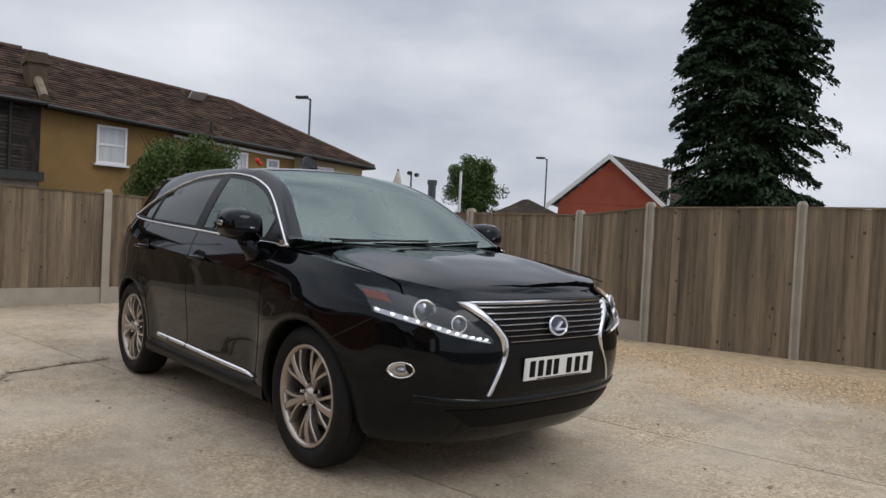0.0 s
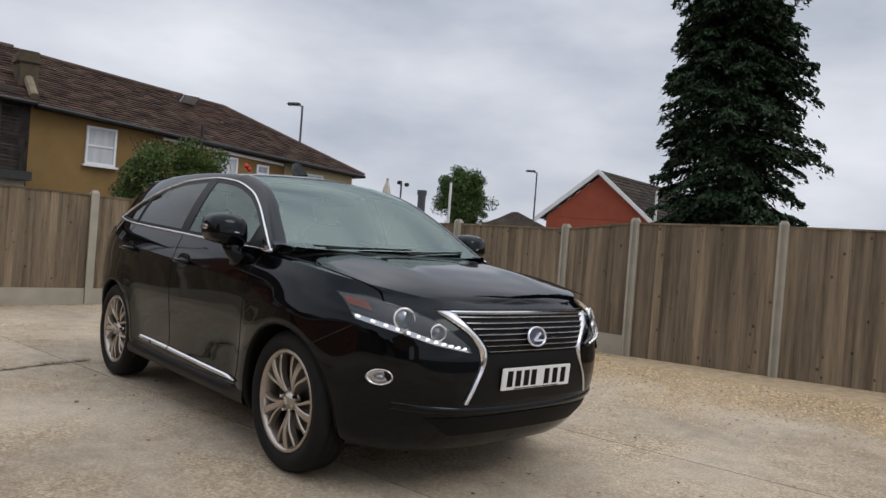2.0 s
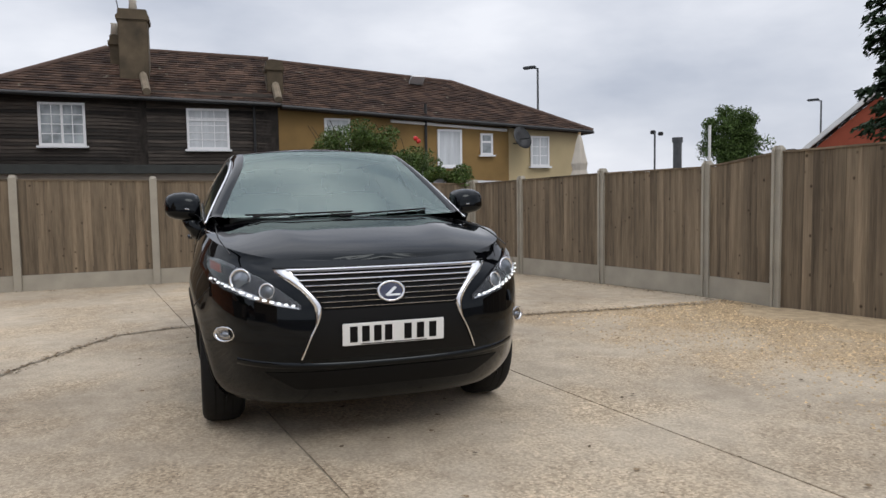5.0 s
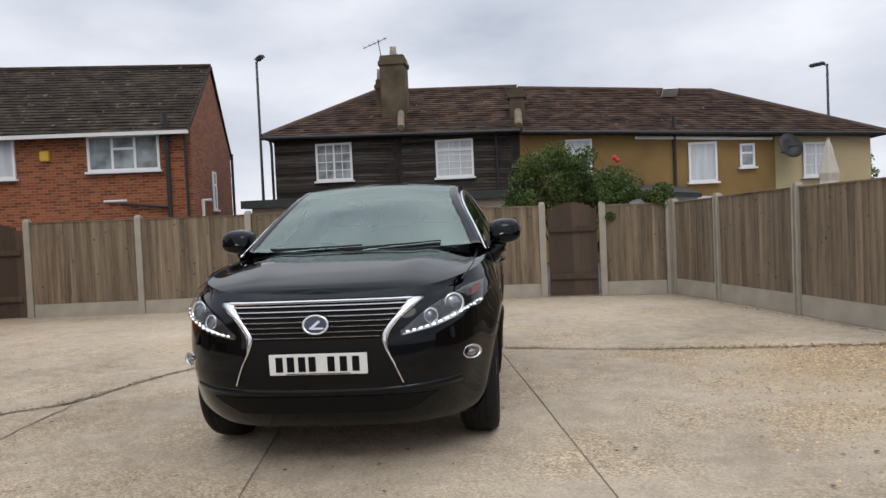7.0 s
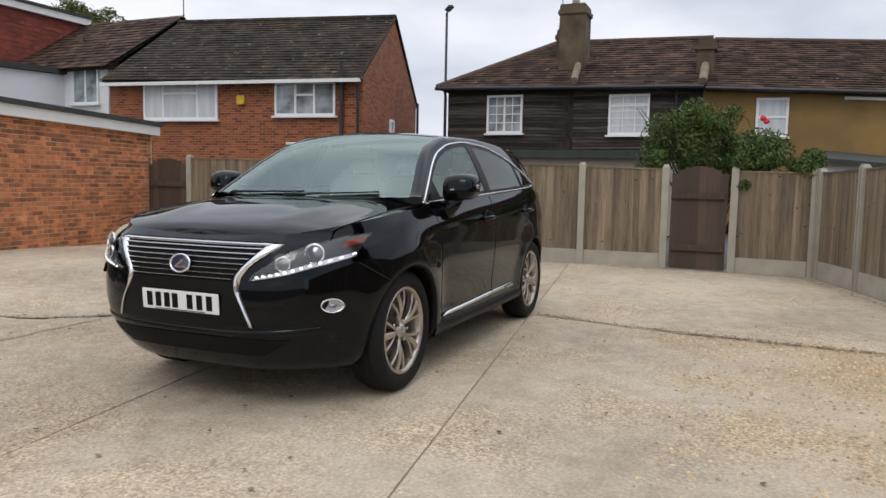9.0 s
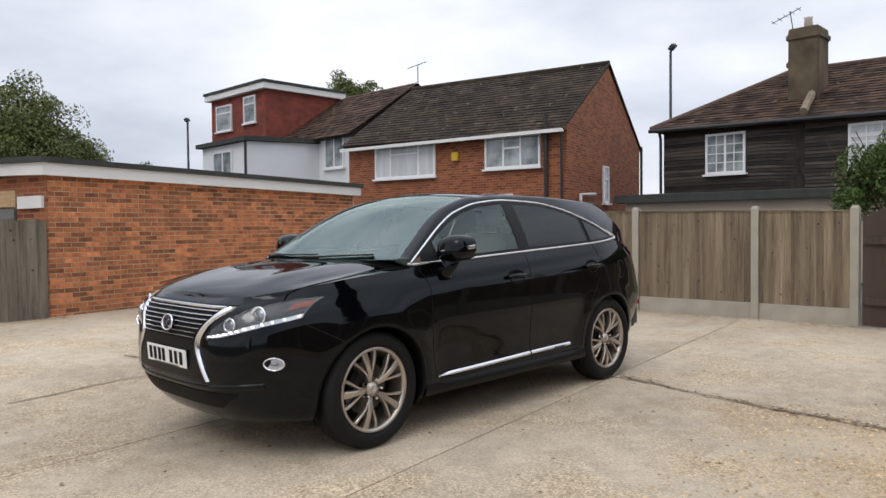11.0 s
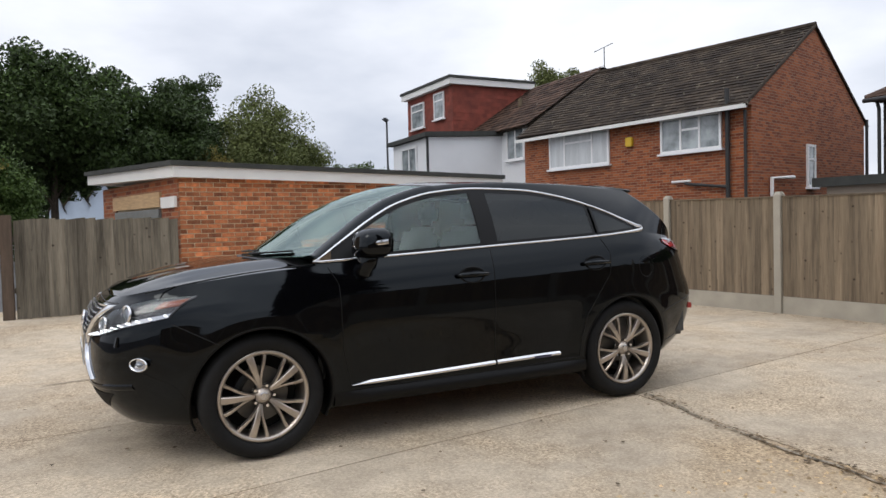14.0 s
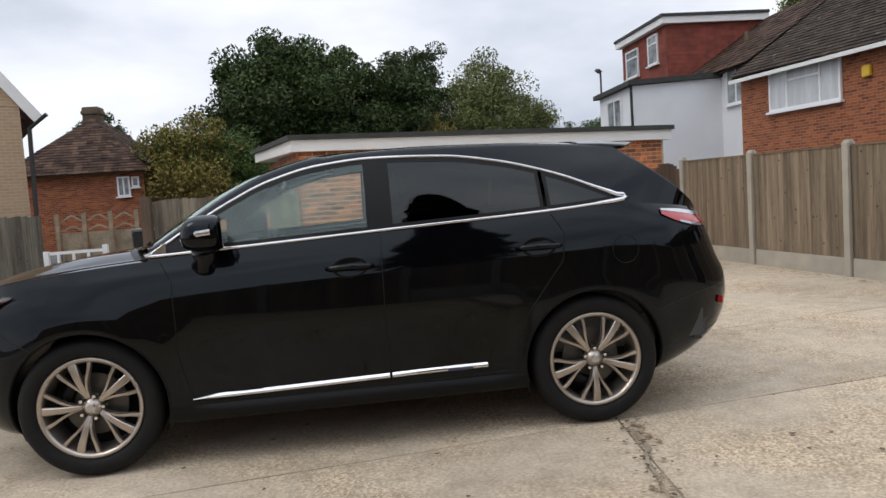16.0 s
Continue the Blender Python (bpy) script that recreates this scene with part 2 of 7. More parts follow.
lichen(M["tile_dark"], 6.0, 0.66)
lichen(M["tile"], 5.0, 0.69)
M["ridge"] = mat("ridge_tile", (0.09, 0.055, 0.04), 0.85, var=0.3)
M["weatherboard"] = mat("black_weatherboard", (0.016, 0.0125, 0.010), 0.6, var=0.5, scale=3, fine=30, bump=0.3, other=(0.052, 0.042, 0.034), stretch=(1, 2.5, 1), objrand=0.7, spec=0.2)
M["render_yellow"] = mat("ochre_render", (0.235, 0.145, 0.05), 0.9, var=0.25, scale=0.9, fine=60, bump=0.4)
M["render_cream"] = mat("cream_render", (0.50, 0.40, 0.23), 0.9, var=0.12, scale=0.9, fine=60, bump=0.4)
M["render_white"] = mat("white_render", (0.72, 0.73, 0.74), 0.85, var=0.06, scale=0.8, fine=60, bump=0.3)
M["render_beige"] = mat("beige_render", (0.36, 0.30, 0.24), 0.9, var=0.12, scale=0.9, fine=60, bump=0.3)
M["olive"] = mat("olive_render", (0.20, 0.155, 0.07), 0.9, var=0.2)
M["upvc"] = mat("white_window_frame", (0.78, 0.78, 0.78), 0.4, var=0.03, bump=0)
M["white"] = mat("white_paint", (0.76, 0.75, 0.72), 0.5, var=0.06, scale=2, bump=0.1)
M["felt"] = mat("roofing_felt", (0.04, 0.042, 0.038), 0.85, var=0.3)
M["black"] = mat("black_plastic_pipe", (0.02, 0.02, 0.02), 0.5, var=0.2)
M["pane"] = mat("house_window_glass", (0.10, 0.12, 0.13), 0.04, var=0.35, scale=1.5, fine=3, bump=0, other=(0.30, 0.33, 0.34), spec=0.8)
M["curtain"] = mat("net_curtain", (0.52, 0.54, 0.55), 0.25, var=0.2, scale=1.0, fine=14, bump=0, stretch=(6, 6, 0.6))
M["steel"] = mat("galvanised_lamp_post", (0.10, 0.105, 0.11), 0.5, 0.6, var=0.2)
M["chimney"] = mat("sooty_chimney_render", (0.06, 0.047, 0.03), 0.9, var=0.45, scale=1.5, other=(0.12, 0.09, 0.055))
M["brick_red"] = brickwork("red_brick_wall", (0.15, 0.034, 0.012), (0.41, 0.120, 0.038), (0.30, 0.20, 0.13))
M["brick_buff"] = brickwork("buff_brick_wall", (0.38, 0.25, 0.14), (0.45, 0.30, 0.17), (0.42, 0.38, 0.32))
M["brick"] = mat("orange_brick", (0.31, 0.085, 0.028), 0.85, var=0.45, scale=8, fine=70, bump=0.4, other=(0.42, 0.15, 0.058), objrand=0.5)
M["brick_i"] = mat("orange_brick_far", (0.31, 0.085, 0.028), 0.85, var=0.45, scale=8, fine=70, bump=0.4, other=(0.42, 0.15, 0.058), island=0.5)
M["mortar"] = mat("sandy_mortar", (0.52, 0.42, 0.29), 0.95, var=0.2, scale=3)
M["mortar_old"] = mat("stained_mortar", (0.2, 0.16, 0.11), 0.95, var=0.3)
M["hung"] = mat("red_hung_tile", (0.20, 0.045, 0.028), 0.8, var=0.3, scale=2, island=0.2)
M["gable_red"] = mat("red_gable_brick", (0.33, 0.075, 0.038), 0.9, var=0.15, scale=2, fine=30)
M["timber"] = mat("pale_timber", (0.45, 0.30, 0.16), 0.7, var=0.25, stretch=(1, 1, 8))
M["shutter"] = mat("grey_roller_shutter", (0.22, 0.23, 0.22), 0.5, 0.4, var=0.15)
M["bark"] = mat("bark", (0.06, 0.045, 0.032), 0.95, var=0.4, scale=5, bump=0.6, dist=0.02)
M["leaf_dark"] = mat("dark_broadleaf", (0.036, 0.058, 0.016), 0.55, var=0.3, island=0.45, bump=0, spec=0.2)
M["leaf_mid"] = mat("green_leaf", (0.065, 0.105, 0.026), 0.55, var=0.3, island=0.4, bump=0, spec=0.2)
M["leaf_light"] = mat("pale_leaf", (0.13, 0.15, 0.05), 0.55, var=0.3, island=0.4, bump=0, spec=0.2)
M["leaf_yellow"] = mat("yellowing_leaf", (0.20, 0.165, 0.045), 0.55, var=0.3, island=0.5, bump=0, spec=0.2)
M["needle"] = mat("conifer_spray", (0.026, 0.047, 0.021), 0.6, var=0.35, island=0.5, bump=0, spec=0.2)
M["rose"] = mat("red_rose", (0.55, 0.02, 0.015), 0.5, var=0.2, bump=0)
M["canvas"] = mat("cream_parasol_canvas", (0.62, 0.56, 0.47), 0.9, var=0.08)
M["rust"] = mat("yellow_alarm_box", (0.65, 0.42, 0.03), 0.5, var=0.1)


# ---- mesh helpers ----
def link_mesh(name, bm, material, parent=None, label="", smooth=False):
    me = bpy.data.meshes.new(name)
    bmesh.ops.recalc_face_normals(bm, faces=bm.faces)
    bm.to_mesh(me)
    bm.free()
    for m in material if isinstance(material, (list, tuple)) else [material]:
        me.materials.append(m)
    if smooth:
        me.shade_smooth()
    ob = new(name, me)
    if parent:
        ob.parent = parent
    if label:
        ob["label"] = label
    return ob


def part(name, bm, material, parent, label="", smooth=False):
    return link_mesh(name, bm, material, parent, label, smooth)


def thing(name, label, category, group="", kind=""):
    return tagged(new(name), label, category, group, kind)


def raw(name, verts, faces, material, parent=None, label="", smooth=False):
    me = bpy.data.meshes.new(name)
    me.from_pydata([tuple(v) for v in verts], [], faces)
    me.materials.append(material)
    if smooth:
        me.shade_smooth()
    ob = new(name, me)
    if parent:
        ob.parent = parent
    if label:
        ob["label"] = label
    return ob


def box(bm, x0, x1, y0, y1, z0, z1, m=None, bevel=0.0):
    made = bmesh.ops.create_cube(bm, size=1.0)["verts"]
    for v in made:
        v.co = Vector(((x0 + x1) / 2 + v.co.x * (x1 - x0), (y0 + y1) / 2 + v.co.y * (y1 - y0), (z0 + z1) / 2 + v.co.z * (z1 - z0)))
    if bevel:
        edges = list({e for v in made for e in v.link_edges})
        made = list({v for f in bmesh.ops.bevel(bm, geom=edges, offset=bevel, segments=2, affect="EDGES")["faces"] for v in f.verts} | {v for v in made if v.is_valid})
    if m:
        bmesh.ops.transform(bm, matrix=m, verts=[v for v in made if v.is_valid])
    return made


def tube(bm, pts, r, seg=8, closed=False):
    """A round tube along pts; r is one radius or one for each point."""
    pts = [Vector(p) for p in pts]
    n = len(pts)
    rings = []
    for i, p in enumerate(pts):
        a = pts[(i - 1) % n] if closed or i else p
        b = pts[(i + 1) % n] if closed or i < n - 1 else p
        d = (b - a).normalized()
        s = d.cross(Vector((0, 0, 1)) if abs(d.z) < 0.9 else Vector((1, 0, 0))).normalized()
        u = s.cross(d)
        k = r[i] if isinstance(r, (list, tuple)) else r
        rings.append([bm.verts.new(p + (s * math.cos(q) + u * math.sin(q)) * k) for q in (math.tau * j / seg for j in range(seg))])
    for i in range(n if closed else n - 1):
        a, b = rings[i], rings[(i + 1) % n]
        for j in range(seg):
            bm.faces.new((a[j], a[(j + 1) % seg], b[(j + 1) % seg], b[j]))
    if not closed:
        bm.faces.new(rings[0][::-1])
        bm.faces.new(rings[-1])


def lathe(bm, profile, seg=48, axis="y", closed=False):
    """Turns (radius, along) pairs round an axis through the origin."""
    rings = []
    for j in range(seg):
        c, s = math.cos(math.tau * j / seg), math.sin(math.tau * j / seg)
        rings.append([bm.verts.new((r * c, a, r * s) if axis == "y" else (r * c, r * s, a)) for r, a in profile])
    k = len(profile)
    for j in range(seg):
        a, b = rings[j], rings[(j + 1) % seg]
        for i in range(k if closed else k - 1):
            bm.faces.new((a[i], a[(i + 1) % k], b[(i + 1) % k], b[i]))


def smooth(x, a, b):
    t = min(1, max(0, (x - a) / (b - a)))
    return t * t * (3 - 2 * t)


def rise(x, y):
    """The yard climbs a little towards the garage."""
    return 0.13 * smooth(-y, 2.5, 6.5) * smooth(x, -5.5, -1.5)

# ---- ground ----
def sheet(name, x0, x1, y0, y1, step, z, material, parent=None):
    xs = [x0 + (x1 - x0) * i / max(1, round((x1 - x0) / step)) for i in range(max(1, round((x1 - x0) / step)) + 1)]
    ys = [y0 + (y1 - y0) * i / max(1, round((y1 - y0) / step)) for i in range(max(1, round((y1 - y0) / step)) + 1)]
    verts = [(x, y, z + rise(x, y)) for x in xs for y in ys]
    k = len(ys)
    faces = [(i * k + j, (i + 1) * k + j, (i + 1) * k + j + 1, i * k + j + 1) for i in range(len(xs) - 1) for j in range(k - 1)]
    return raw(name, verts, faces, material, parent, smooth=True)


def ground_sheet():
    """One sheet from the yard to the horizon: fine near the car, wide rings outside."""
    near = [-12 + 24 * i / 60 for i in range(61)]
    far = [-900, -300, -120, -60, -30, -20]
    ax = far + near + [-v for v in reversed(far)]
    verts = [(x, y, rise(x, y) - 0.035) for x in ax for y in ax]
    k = len(ax)
    faces = [(i * k + j, (i + 1) * k + j, (i + 1) * k + j + 1, i * k + j + 1) for i in range(k - 1) for j in range(k - 1)]
    return tagged(raw("ground", verts, faces, M["asphalt"], smooth=True), "worn grey tarmac ground round the yard", "ground", kind="structure")


ground_sheet()
yard = tagged(sheet("pavement", -6.9, 9.0, -8.4, 6.6, 0.5, -0.010, M["joint"]), "pale concrete yard slabs with dark filled joints", "pavement", kind="structure")
SLOPE = 0.15


def slab(a0, a1, b0, b1, key, material):
    """A concrete slab between two long joints (b) and two cross joints (a), with a slightly ragged rim."""
    rnd = random.Random(key)
    skew = 0.10 if b0 > 1 else 0.24 if b0 > -1 else 0.0
    n, m = max(2, round((a1 - a0) / 0.35)), max(2, round((b1 - b0) / 0.35))
    verts, faces = [], []
    for i in range(n + 1):
        for j in range(m + 1):
            a, b = a0 + (a1 - a0) * i / n, b0 + (b1 - b0) * j / m
            edge = i in (0, n) or j in (0, m)
            if edge:
                a += rnd.uniform(-0.003, 0.003)
                b += rnd.uniform(-0.003, 0.003)
            x = a + skew * b
            y = b + SLOPE * (x - 0.15 * b)
            z = rise(x, y) + 0.004 * noise.noise((x * 0.8, y * 0.8, 0)) - (0.003 if edge else 0)
            verts.append((x, y, z))
    k = m + 1
    faces = [(i * k + j, (i + 1) * k + j, (i + 1) * k + j + 1, i * k + j + 1) for i in range(n) for j in range(m)]
    rim = [i * k for i in range(n + 1)] + [n * k + j for j in range(1, k)] + [i * k + m for i in range(n - 1, -1, -1)] + [j for j in range(m - 1, 0, -1)]
    low = len(verts)
    verts += [(verts[i][0], verts[i][1], verts[i][2] - 0.03) for i in rim]
    faces += [(rim[i], low + i, low + (i + 1) % len(rim), rim[(i + 1) % len(rim)]) for i in range(len(rim))]
    raw("slab", verts, faces, material, yard, smooth=False)


LONG = (-9.0, -0.76, 1.12, 6.4)
CROSS = {-9.0: (-6.4, 9.0), -0.76: (-6.7, -1.75, 9.0), 1.12: (-6.75, -1.60, 9.0)}
for q, b in enumerate(LONG[:-1]):
    cuts = CROSS[b]
    for c in range(len(cuts) - 1):
        slab(cuts[c] + 0.006, cuts[c + 1] - 0.006, b + 0.006, LONG[q + 1] - 0.006, q * 10 + c, M["concrete_gravelly"] if b > 1 and c == 1 else M["concrete"])


def strip_on_yard(name, pts, w, label, material):
    """A narrow crack, filled with dirt, that wanders over the slabs."""
    rnd = random.Random(len(pts))
    line = []
    for p, q in zip(pts, pts[1:]):
        k = max(2, int(math.dist(p, q) / 0.12))
        line += [(p[0] + (q[0] - p[0]) * i / k + rnd.uniform(-0.018, 0.018), p[1] + (q[1] - p[1]) * i / k + rnd.uniform(-0.018, 0.018)) for i in range(k)]
    line.append(pts[-1])
    verts, faces = [], []
    for i, (x, y) in enumerate(line):
        a, b = line[max(0, i - 1)], line[min(len(line) - 1, i + 1)]
        d = Vector((b[0] - a[0], b[1] - a[1])).normalized()
        k = w * rnd.uniform(0.4, 1.3) / 2
        verts += [(x - d.y * k, y + d.x * k, rise(x, y) + 0.0065), (x + d.y * k, y - d.x * k, rise(x, y) + 0.0065)]
    faces = [(2 * i, 2 * i + 1, 2 * i + 3, 2 * i + 2) for i in range(len(line) - 1)]
    ob = raw(name, verts, faces, material, yard, label)
    return ob


strip_on_yard("crack", [(-1.55, 0.95), (-1.3, 2.0), (-1.2, 2.9), (-1.16, 3.9), (-1.14, 4.75)], 0.028, "dark ragged crack along a slab joint", M["joint"])
strip_on_yard("crack", [(-2.05, -0.85), (-1.72, -1.7), (-1.0, -2.05), (-0.3, -2.35), (0.47, -2.55), (0.85, -2.95), (1.1, -3.6)], 0.045, "dark ragged crack along a slab joint", M["joint"])
strip_on_yard("crack", [(0.3, -2.5), (1.6, -2.42), (2.6, -2.2)], 0.02, "", M["joint"])


# Loose shingle against the fence
def shingle():
    rnd = random.Random(5)
    verts, faces = [], []
    k = 0
    while k < 24000:
        x, y = rnd.uniform(-1.3, 6.5), rnd.uniform(2.4, 6.9)
        fence_y = 5.1 + 0.35 * max(0, x + 0.5)
        depth = fence_y - y
        if depth < 0.0:
            continue
        reach = 1.9 + 0.18 * x + 0.5 * noise.noise((x * 0.7, y * 0.7, 3))
        keep = math.exp(-((depth / reach) ** 2) * 1.6)
        if rnd.random() > keep:
            if not (rnd.random() < 0.04):
                continue
        r = rnd.uniform(0.006, 0.016)
        sx, sy, sz, a = r * rnd.uniform(0.8, 1.6), r, r * rnd.uniform(0.4, 0.8), rnd.uniform(0, 3.1)
        c, s, n = math.cos(a), math.sin(a), len(verts)
        for px, py, pz in ((1, 0, 0), (0, 1, 0), (-1, 0.1, 0), (0.1, -1, 0), (0.1, 0.1, 1)):
            px, py = px * sx, py * sy
            verts.append((x + px * c - py * s, y + px * s + py * c, rise(x, y) + (pz * sz if pz else -0.002) + 0.0015))
        faces += [(n, n + 1, n + 4), (n + 1, n + 2, n + 4), (n + 2, n + 3, n + 4), (n + 3, n, n + 4)]
        k += 1
    tagged(raw("shingle", verts, faces, M["gravel"]), "loose golden shingle scattered along the fence foot", "gravel", kind="stuff")


def shingle_bed():
    """The trodden bed of fines, thinning out unevenly towards the slabs."""
    verts, faces, n = [], [], 0
    rows = 60
    for i in range(rows + 1):
        x = -1.1 + 8.0 * i / rows
        far = 5.05 + 0.37 * max(0, x + 0.5)
        wide = (0.75 + 0.14 * x + 0.30 * noise.noise((x * 1.3, 0.3, 1)) + 0.15 * noise.noise((x * 5, 0.3, 1))) * smooth(x, -1.25, -0.2)
        for j in range(7):
            y = far - wide * j / 6
            verts.append((x, y, 0.010 - 0.011 * (j == 6) + 0.004 * noise.noise((x * 4, y * 4, 2))))
    faces = [(i * 7 + j, (i + 1) * 7 + j, (i + 1) * 7 + j + 1, i * 7 + j + 1) for i in range(rows) for j in range(6)]
    tagged(raw("gravel_bed", verts, faces, M["gravelbed"], smooth=True), "sandy shingle bed beside the side fence", "gravel", kind="stuff")


shingle_bed()
shingle()


def litter():
    """Dry leaf crumbs and grit: thick along the ragged joints and the fence foot, sparse over the slabs."""
    rnd = random.Random(21)
    M["litter"] = mat("dry_leaf_crumbs", (0.10, 0.07, 0.04), 0.9, var=0.4, scale=30, fine=90, bump=0, other=(0.20, 0.14, 0.08), island=0.6)
    lines = [[(-1.55, 0.95), (-1.3, 2.0), (-1.2, 2.9), (-1.16, 3.9), (-1.14, 4.75)], [(-2.05, -0.85), (-1.72, -1.7), (-1.0, -2.05), (-0.3, -2.35), (0.47, -2.55), (0.85, -2.95), (1.1, -3.6)], [(-6.1, 3.55), (-3.3, 4.4), (-1.59, 4.83), (-0.6, 4.95)], [(-5.75, -5.3), (-6.1, -1.5), (-6.25, 1.6), (-6.2, 3.5)], [(0.6, -6.85), (3.0, -6.8)]]
    verts, faces = [], []
    for i in range(2600):
        if i < 2000:
            line = lines[i % len(lines)]
            k = rnd.randrange(len(line) - 1)
            q = rnd.random()
            x = line[k][0] + (line[k + 1][0] - line[k][0]) * q + rnd.gauss(0, 0.045)
            y = line[k][1] + (line[k + 1][1] - line[k][1]) * q + rnd.gauss(0, 0.045)
        else:
            x, y = rnd.uniform(-5.5, 5.5), rnd.uniform(-5.5, 4.6)
        r, a, n = rnd.uniform(0.004, 0.016), rnd.uniform(0, 6.3), len(verts)
        z = rise(x, y) + 0.009
        for j in range(5):
            b = a + j * 1.2566
            k = r * rnd.uniform(0.6, 1.3) * (1.5 if j == 0 else 1)
            verts.append((x + k * math.cos(b), y + k * math.sin(b), z + rnd.uniform(-0.001, 0.006)))
        faces.append((n, n + 1, n + 2, n + 3, n + 4))
    tagged(raw("leaf_litter", verts, faces, M["litter"]), "dry brown leaf crumbs along the slab joints", "leaf litter", kind="stuff")


litter()


# ---- fences ----
def unit_board(name, material, top=0.0):
    bm = bmesh.new()
    v = [bm.verts.new(c) for c in ((-0.5, -0.5, 0), (0.5, -0.5, 0), (0.5, 0.1, 0), (-0.5, 0.5, 0), (-0.5, -0.5, 1), (0.5, -0.5, 1 - top), (0.5, 0.1, 1 - top), (-0.5, 0.5, 1))]
    for f in ((0, 1, 2, 3), (7, 6, 5, 4), (0, 4, 5, 1), (1, 5, 6, 2), (2, 6, 7, 3), (3, 7, 4, 0)):
        bm.faces.new([v[i] for i in f])
    me = bpy.data.meshes.new(name)
    bmesh.ops.recalc_face_normals(bm, faces=bm.faces)
    bm.to_mesh(me)
    bm.free()
    me.materials.append(material)
    return me


BOARD, OLDBOARD, GATEBOARD = unit_board("board", M["board"]), unit_board("old_board", M["oldboard"], 0.01), unit_board("gate_board", M["gate"])


def run(parent, a, b, z0a, z0b, ta, tb, mesh, wide=0.105, thick=0.016, arch=0.0, ragged=0.0, key=0, side=0.0):
    """Upright overlapping boards from a to b; z0 and t are the bottom and top heights at both ends."""
    rnd = random.Random(key)
    a, b = Vector(a), Vector(b)
    n = max(2, round((b - a).length / wide))
    ang = math.atan2(b.y - a.y, b.x - a.x)
    for i in range(n):
        s = (i + 0.5) / n
        p = a.lerp(b, s)
        z0, z1 = z0a + (z0b - z0a) * s, ta + (tb - ta) * s
        z1 += arch * (1 - (2 * s - 1) ** 2) + rnd.uniform(-ragged, ragged)
        o = new("board", mesh)
        o.parent = parent
        o.location = (p.x, p.y, z0)
        o.rotation_euler = (rnd.uniform(-0.004, 0.004), rnd.uniform(-0.004, 0.004), ang + rnd.uniform(-0.02, 0.02))
        o.scale = ((b - a).length / n * 1.12, thick, z1 - z0)


def post(parent, x, y, z0, z1, ang=0.0, s=0.105):
    """Slotted concrete post with a weathered pyramid top."""
    bm = bmesh.new()
    h = s / 2
    c = [(-h, -h), (-0.022, -h), (-0.022, -h + 0.02), (0.022, -h + 0.02), (0.022, -h), (h, -h), (h, h), (0.022, h), (0.022, h - 0.02), (-0.022, h - 0.02), (-0.022, h), (-h, h)]
    lo = [bm.verts.new((p, q, 0)) for p, q in c]
    hi = [bm.verts.new((p, q, z1 - z0 - 0.04)) for p, q in c]
    tip = [bm.verts.new((p * 0.6, q * 0.6, z1 - z0)) for p, q in c]
    k = len(c)
    for i in range(k):
        bm.faces.new((lo[i], lo[(i + 1) % k], hi[(i + 1) % k], hi[i]))
        bm.faces.new((hi[i], hi[(i + 1) % k], tip[(i + 1) % k], tip[i]))
    bm.faces.new(tip)
    o = part("post", bm, M["post"], parent)
    o.location, o.rotation_euler = (x, y, z0), (0, 0, ang)
    return o


def gravel_board(parent, a, b, z0, h=0.26):
    bm = bmesh.new()
    a, b = Vector(a), Vector(b)
    L = (b - a).length
    box(bm, 0.05, L - 0.05, -0.022, 0.022, 0, h, bevel=0.008)
    o = part("gravel_board", bm, M["post"], parent)
    o.location, o.rotation_euler = (a.x, a.y, z0), (0, 0, math.atan2(b.y - a.y, b.x - a.x))


def bay(parent, a, b, z0, t, key, base=0.26, mesh=BOARD):
    """One fence bay: concrete gravel board below, upright boards with a capping rail above."""
    A, B = Vector(a), Vector(b)
    d = (B - A).normalized()
    panel = new("panel")
    panel.parent = parent
    if base:
        gravel_board(parent, a, b, z0, base)
    run(panel, A + d * 0.06, B - d * 0.06, z0 + base + 0.003, z0 + base + 0.003, t[0] - 0.06, t[1] - 0.06, mesh, key=key, ragged=0.003)
    bm = bmesh.new()
    box(bm, 0.05, (B - A).length - 0.05, -0.022, 0.022, 0, 0.02)
    o = part("capping", bm, M["board"], panel)
    o.location, o.rotation_euler = (a[0], a[1], t[0] - 0.06), (0, -math.atan2(t[1] - t[0], (B - A).length), math.atan2(d.y, d.x))


BACK = [(-5.80, -7.22, 1.71), (-5.95, -5.30, 1.70), (-6.12, -3.42, 1.69), (-6.30, -1.55, 1.665), (-6.42, 0.30, 1.64), (-6.46, 1.59, 1.615), (-6.42, 2.59, 1.59), (-6.33, 3.66, 1.575)]
fence_back = thing("wooden_fence", "weathered upright-board fence with concrete posts and gravel boards", "fence", "yard fences")
for i, (x, y, z) in enumerate(BACK):
    post(fence_back, x, y, -0.05, z)
for i, (p, q) in enumerate(zip(BACK, BACK[1:])):
    if i != 5:
        bay(fence_back, p[:2], q[:2], -0.03, (p[2] - 0.02, q[2] - 0.02), i)


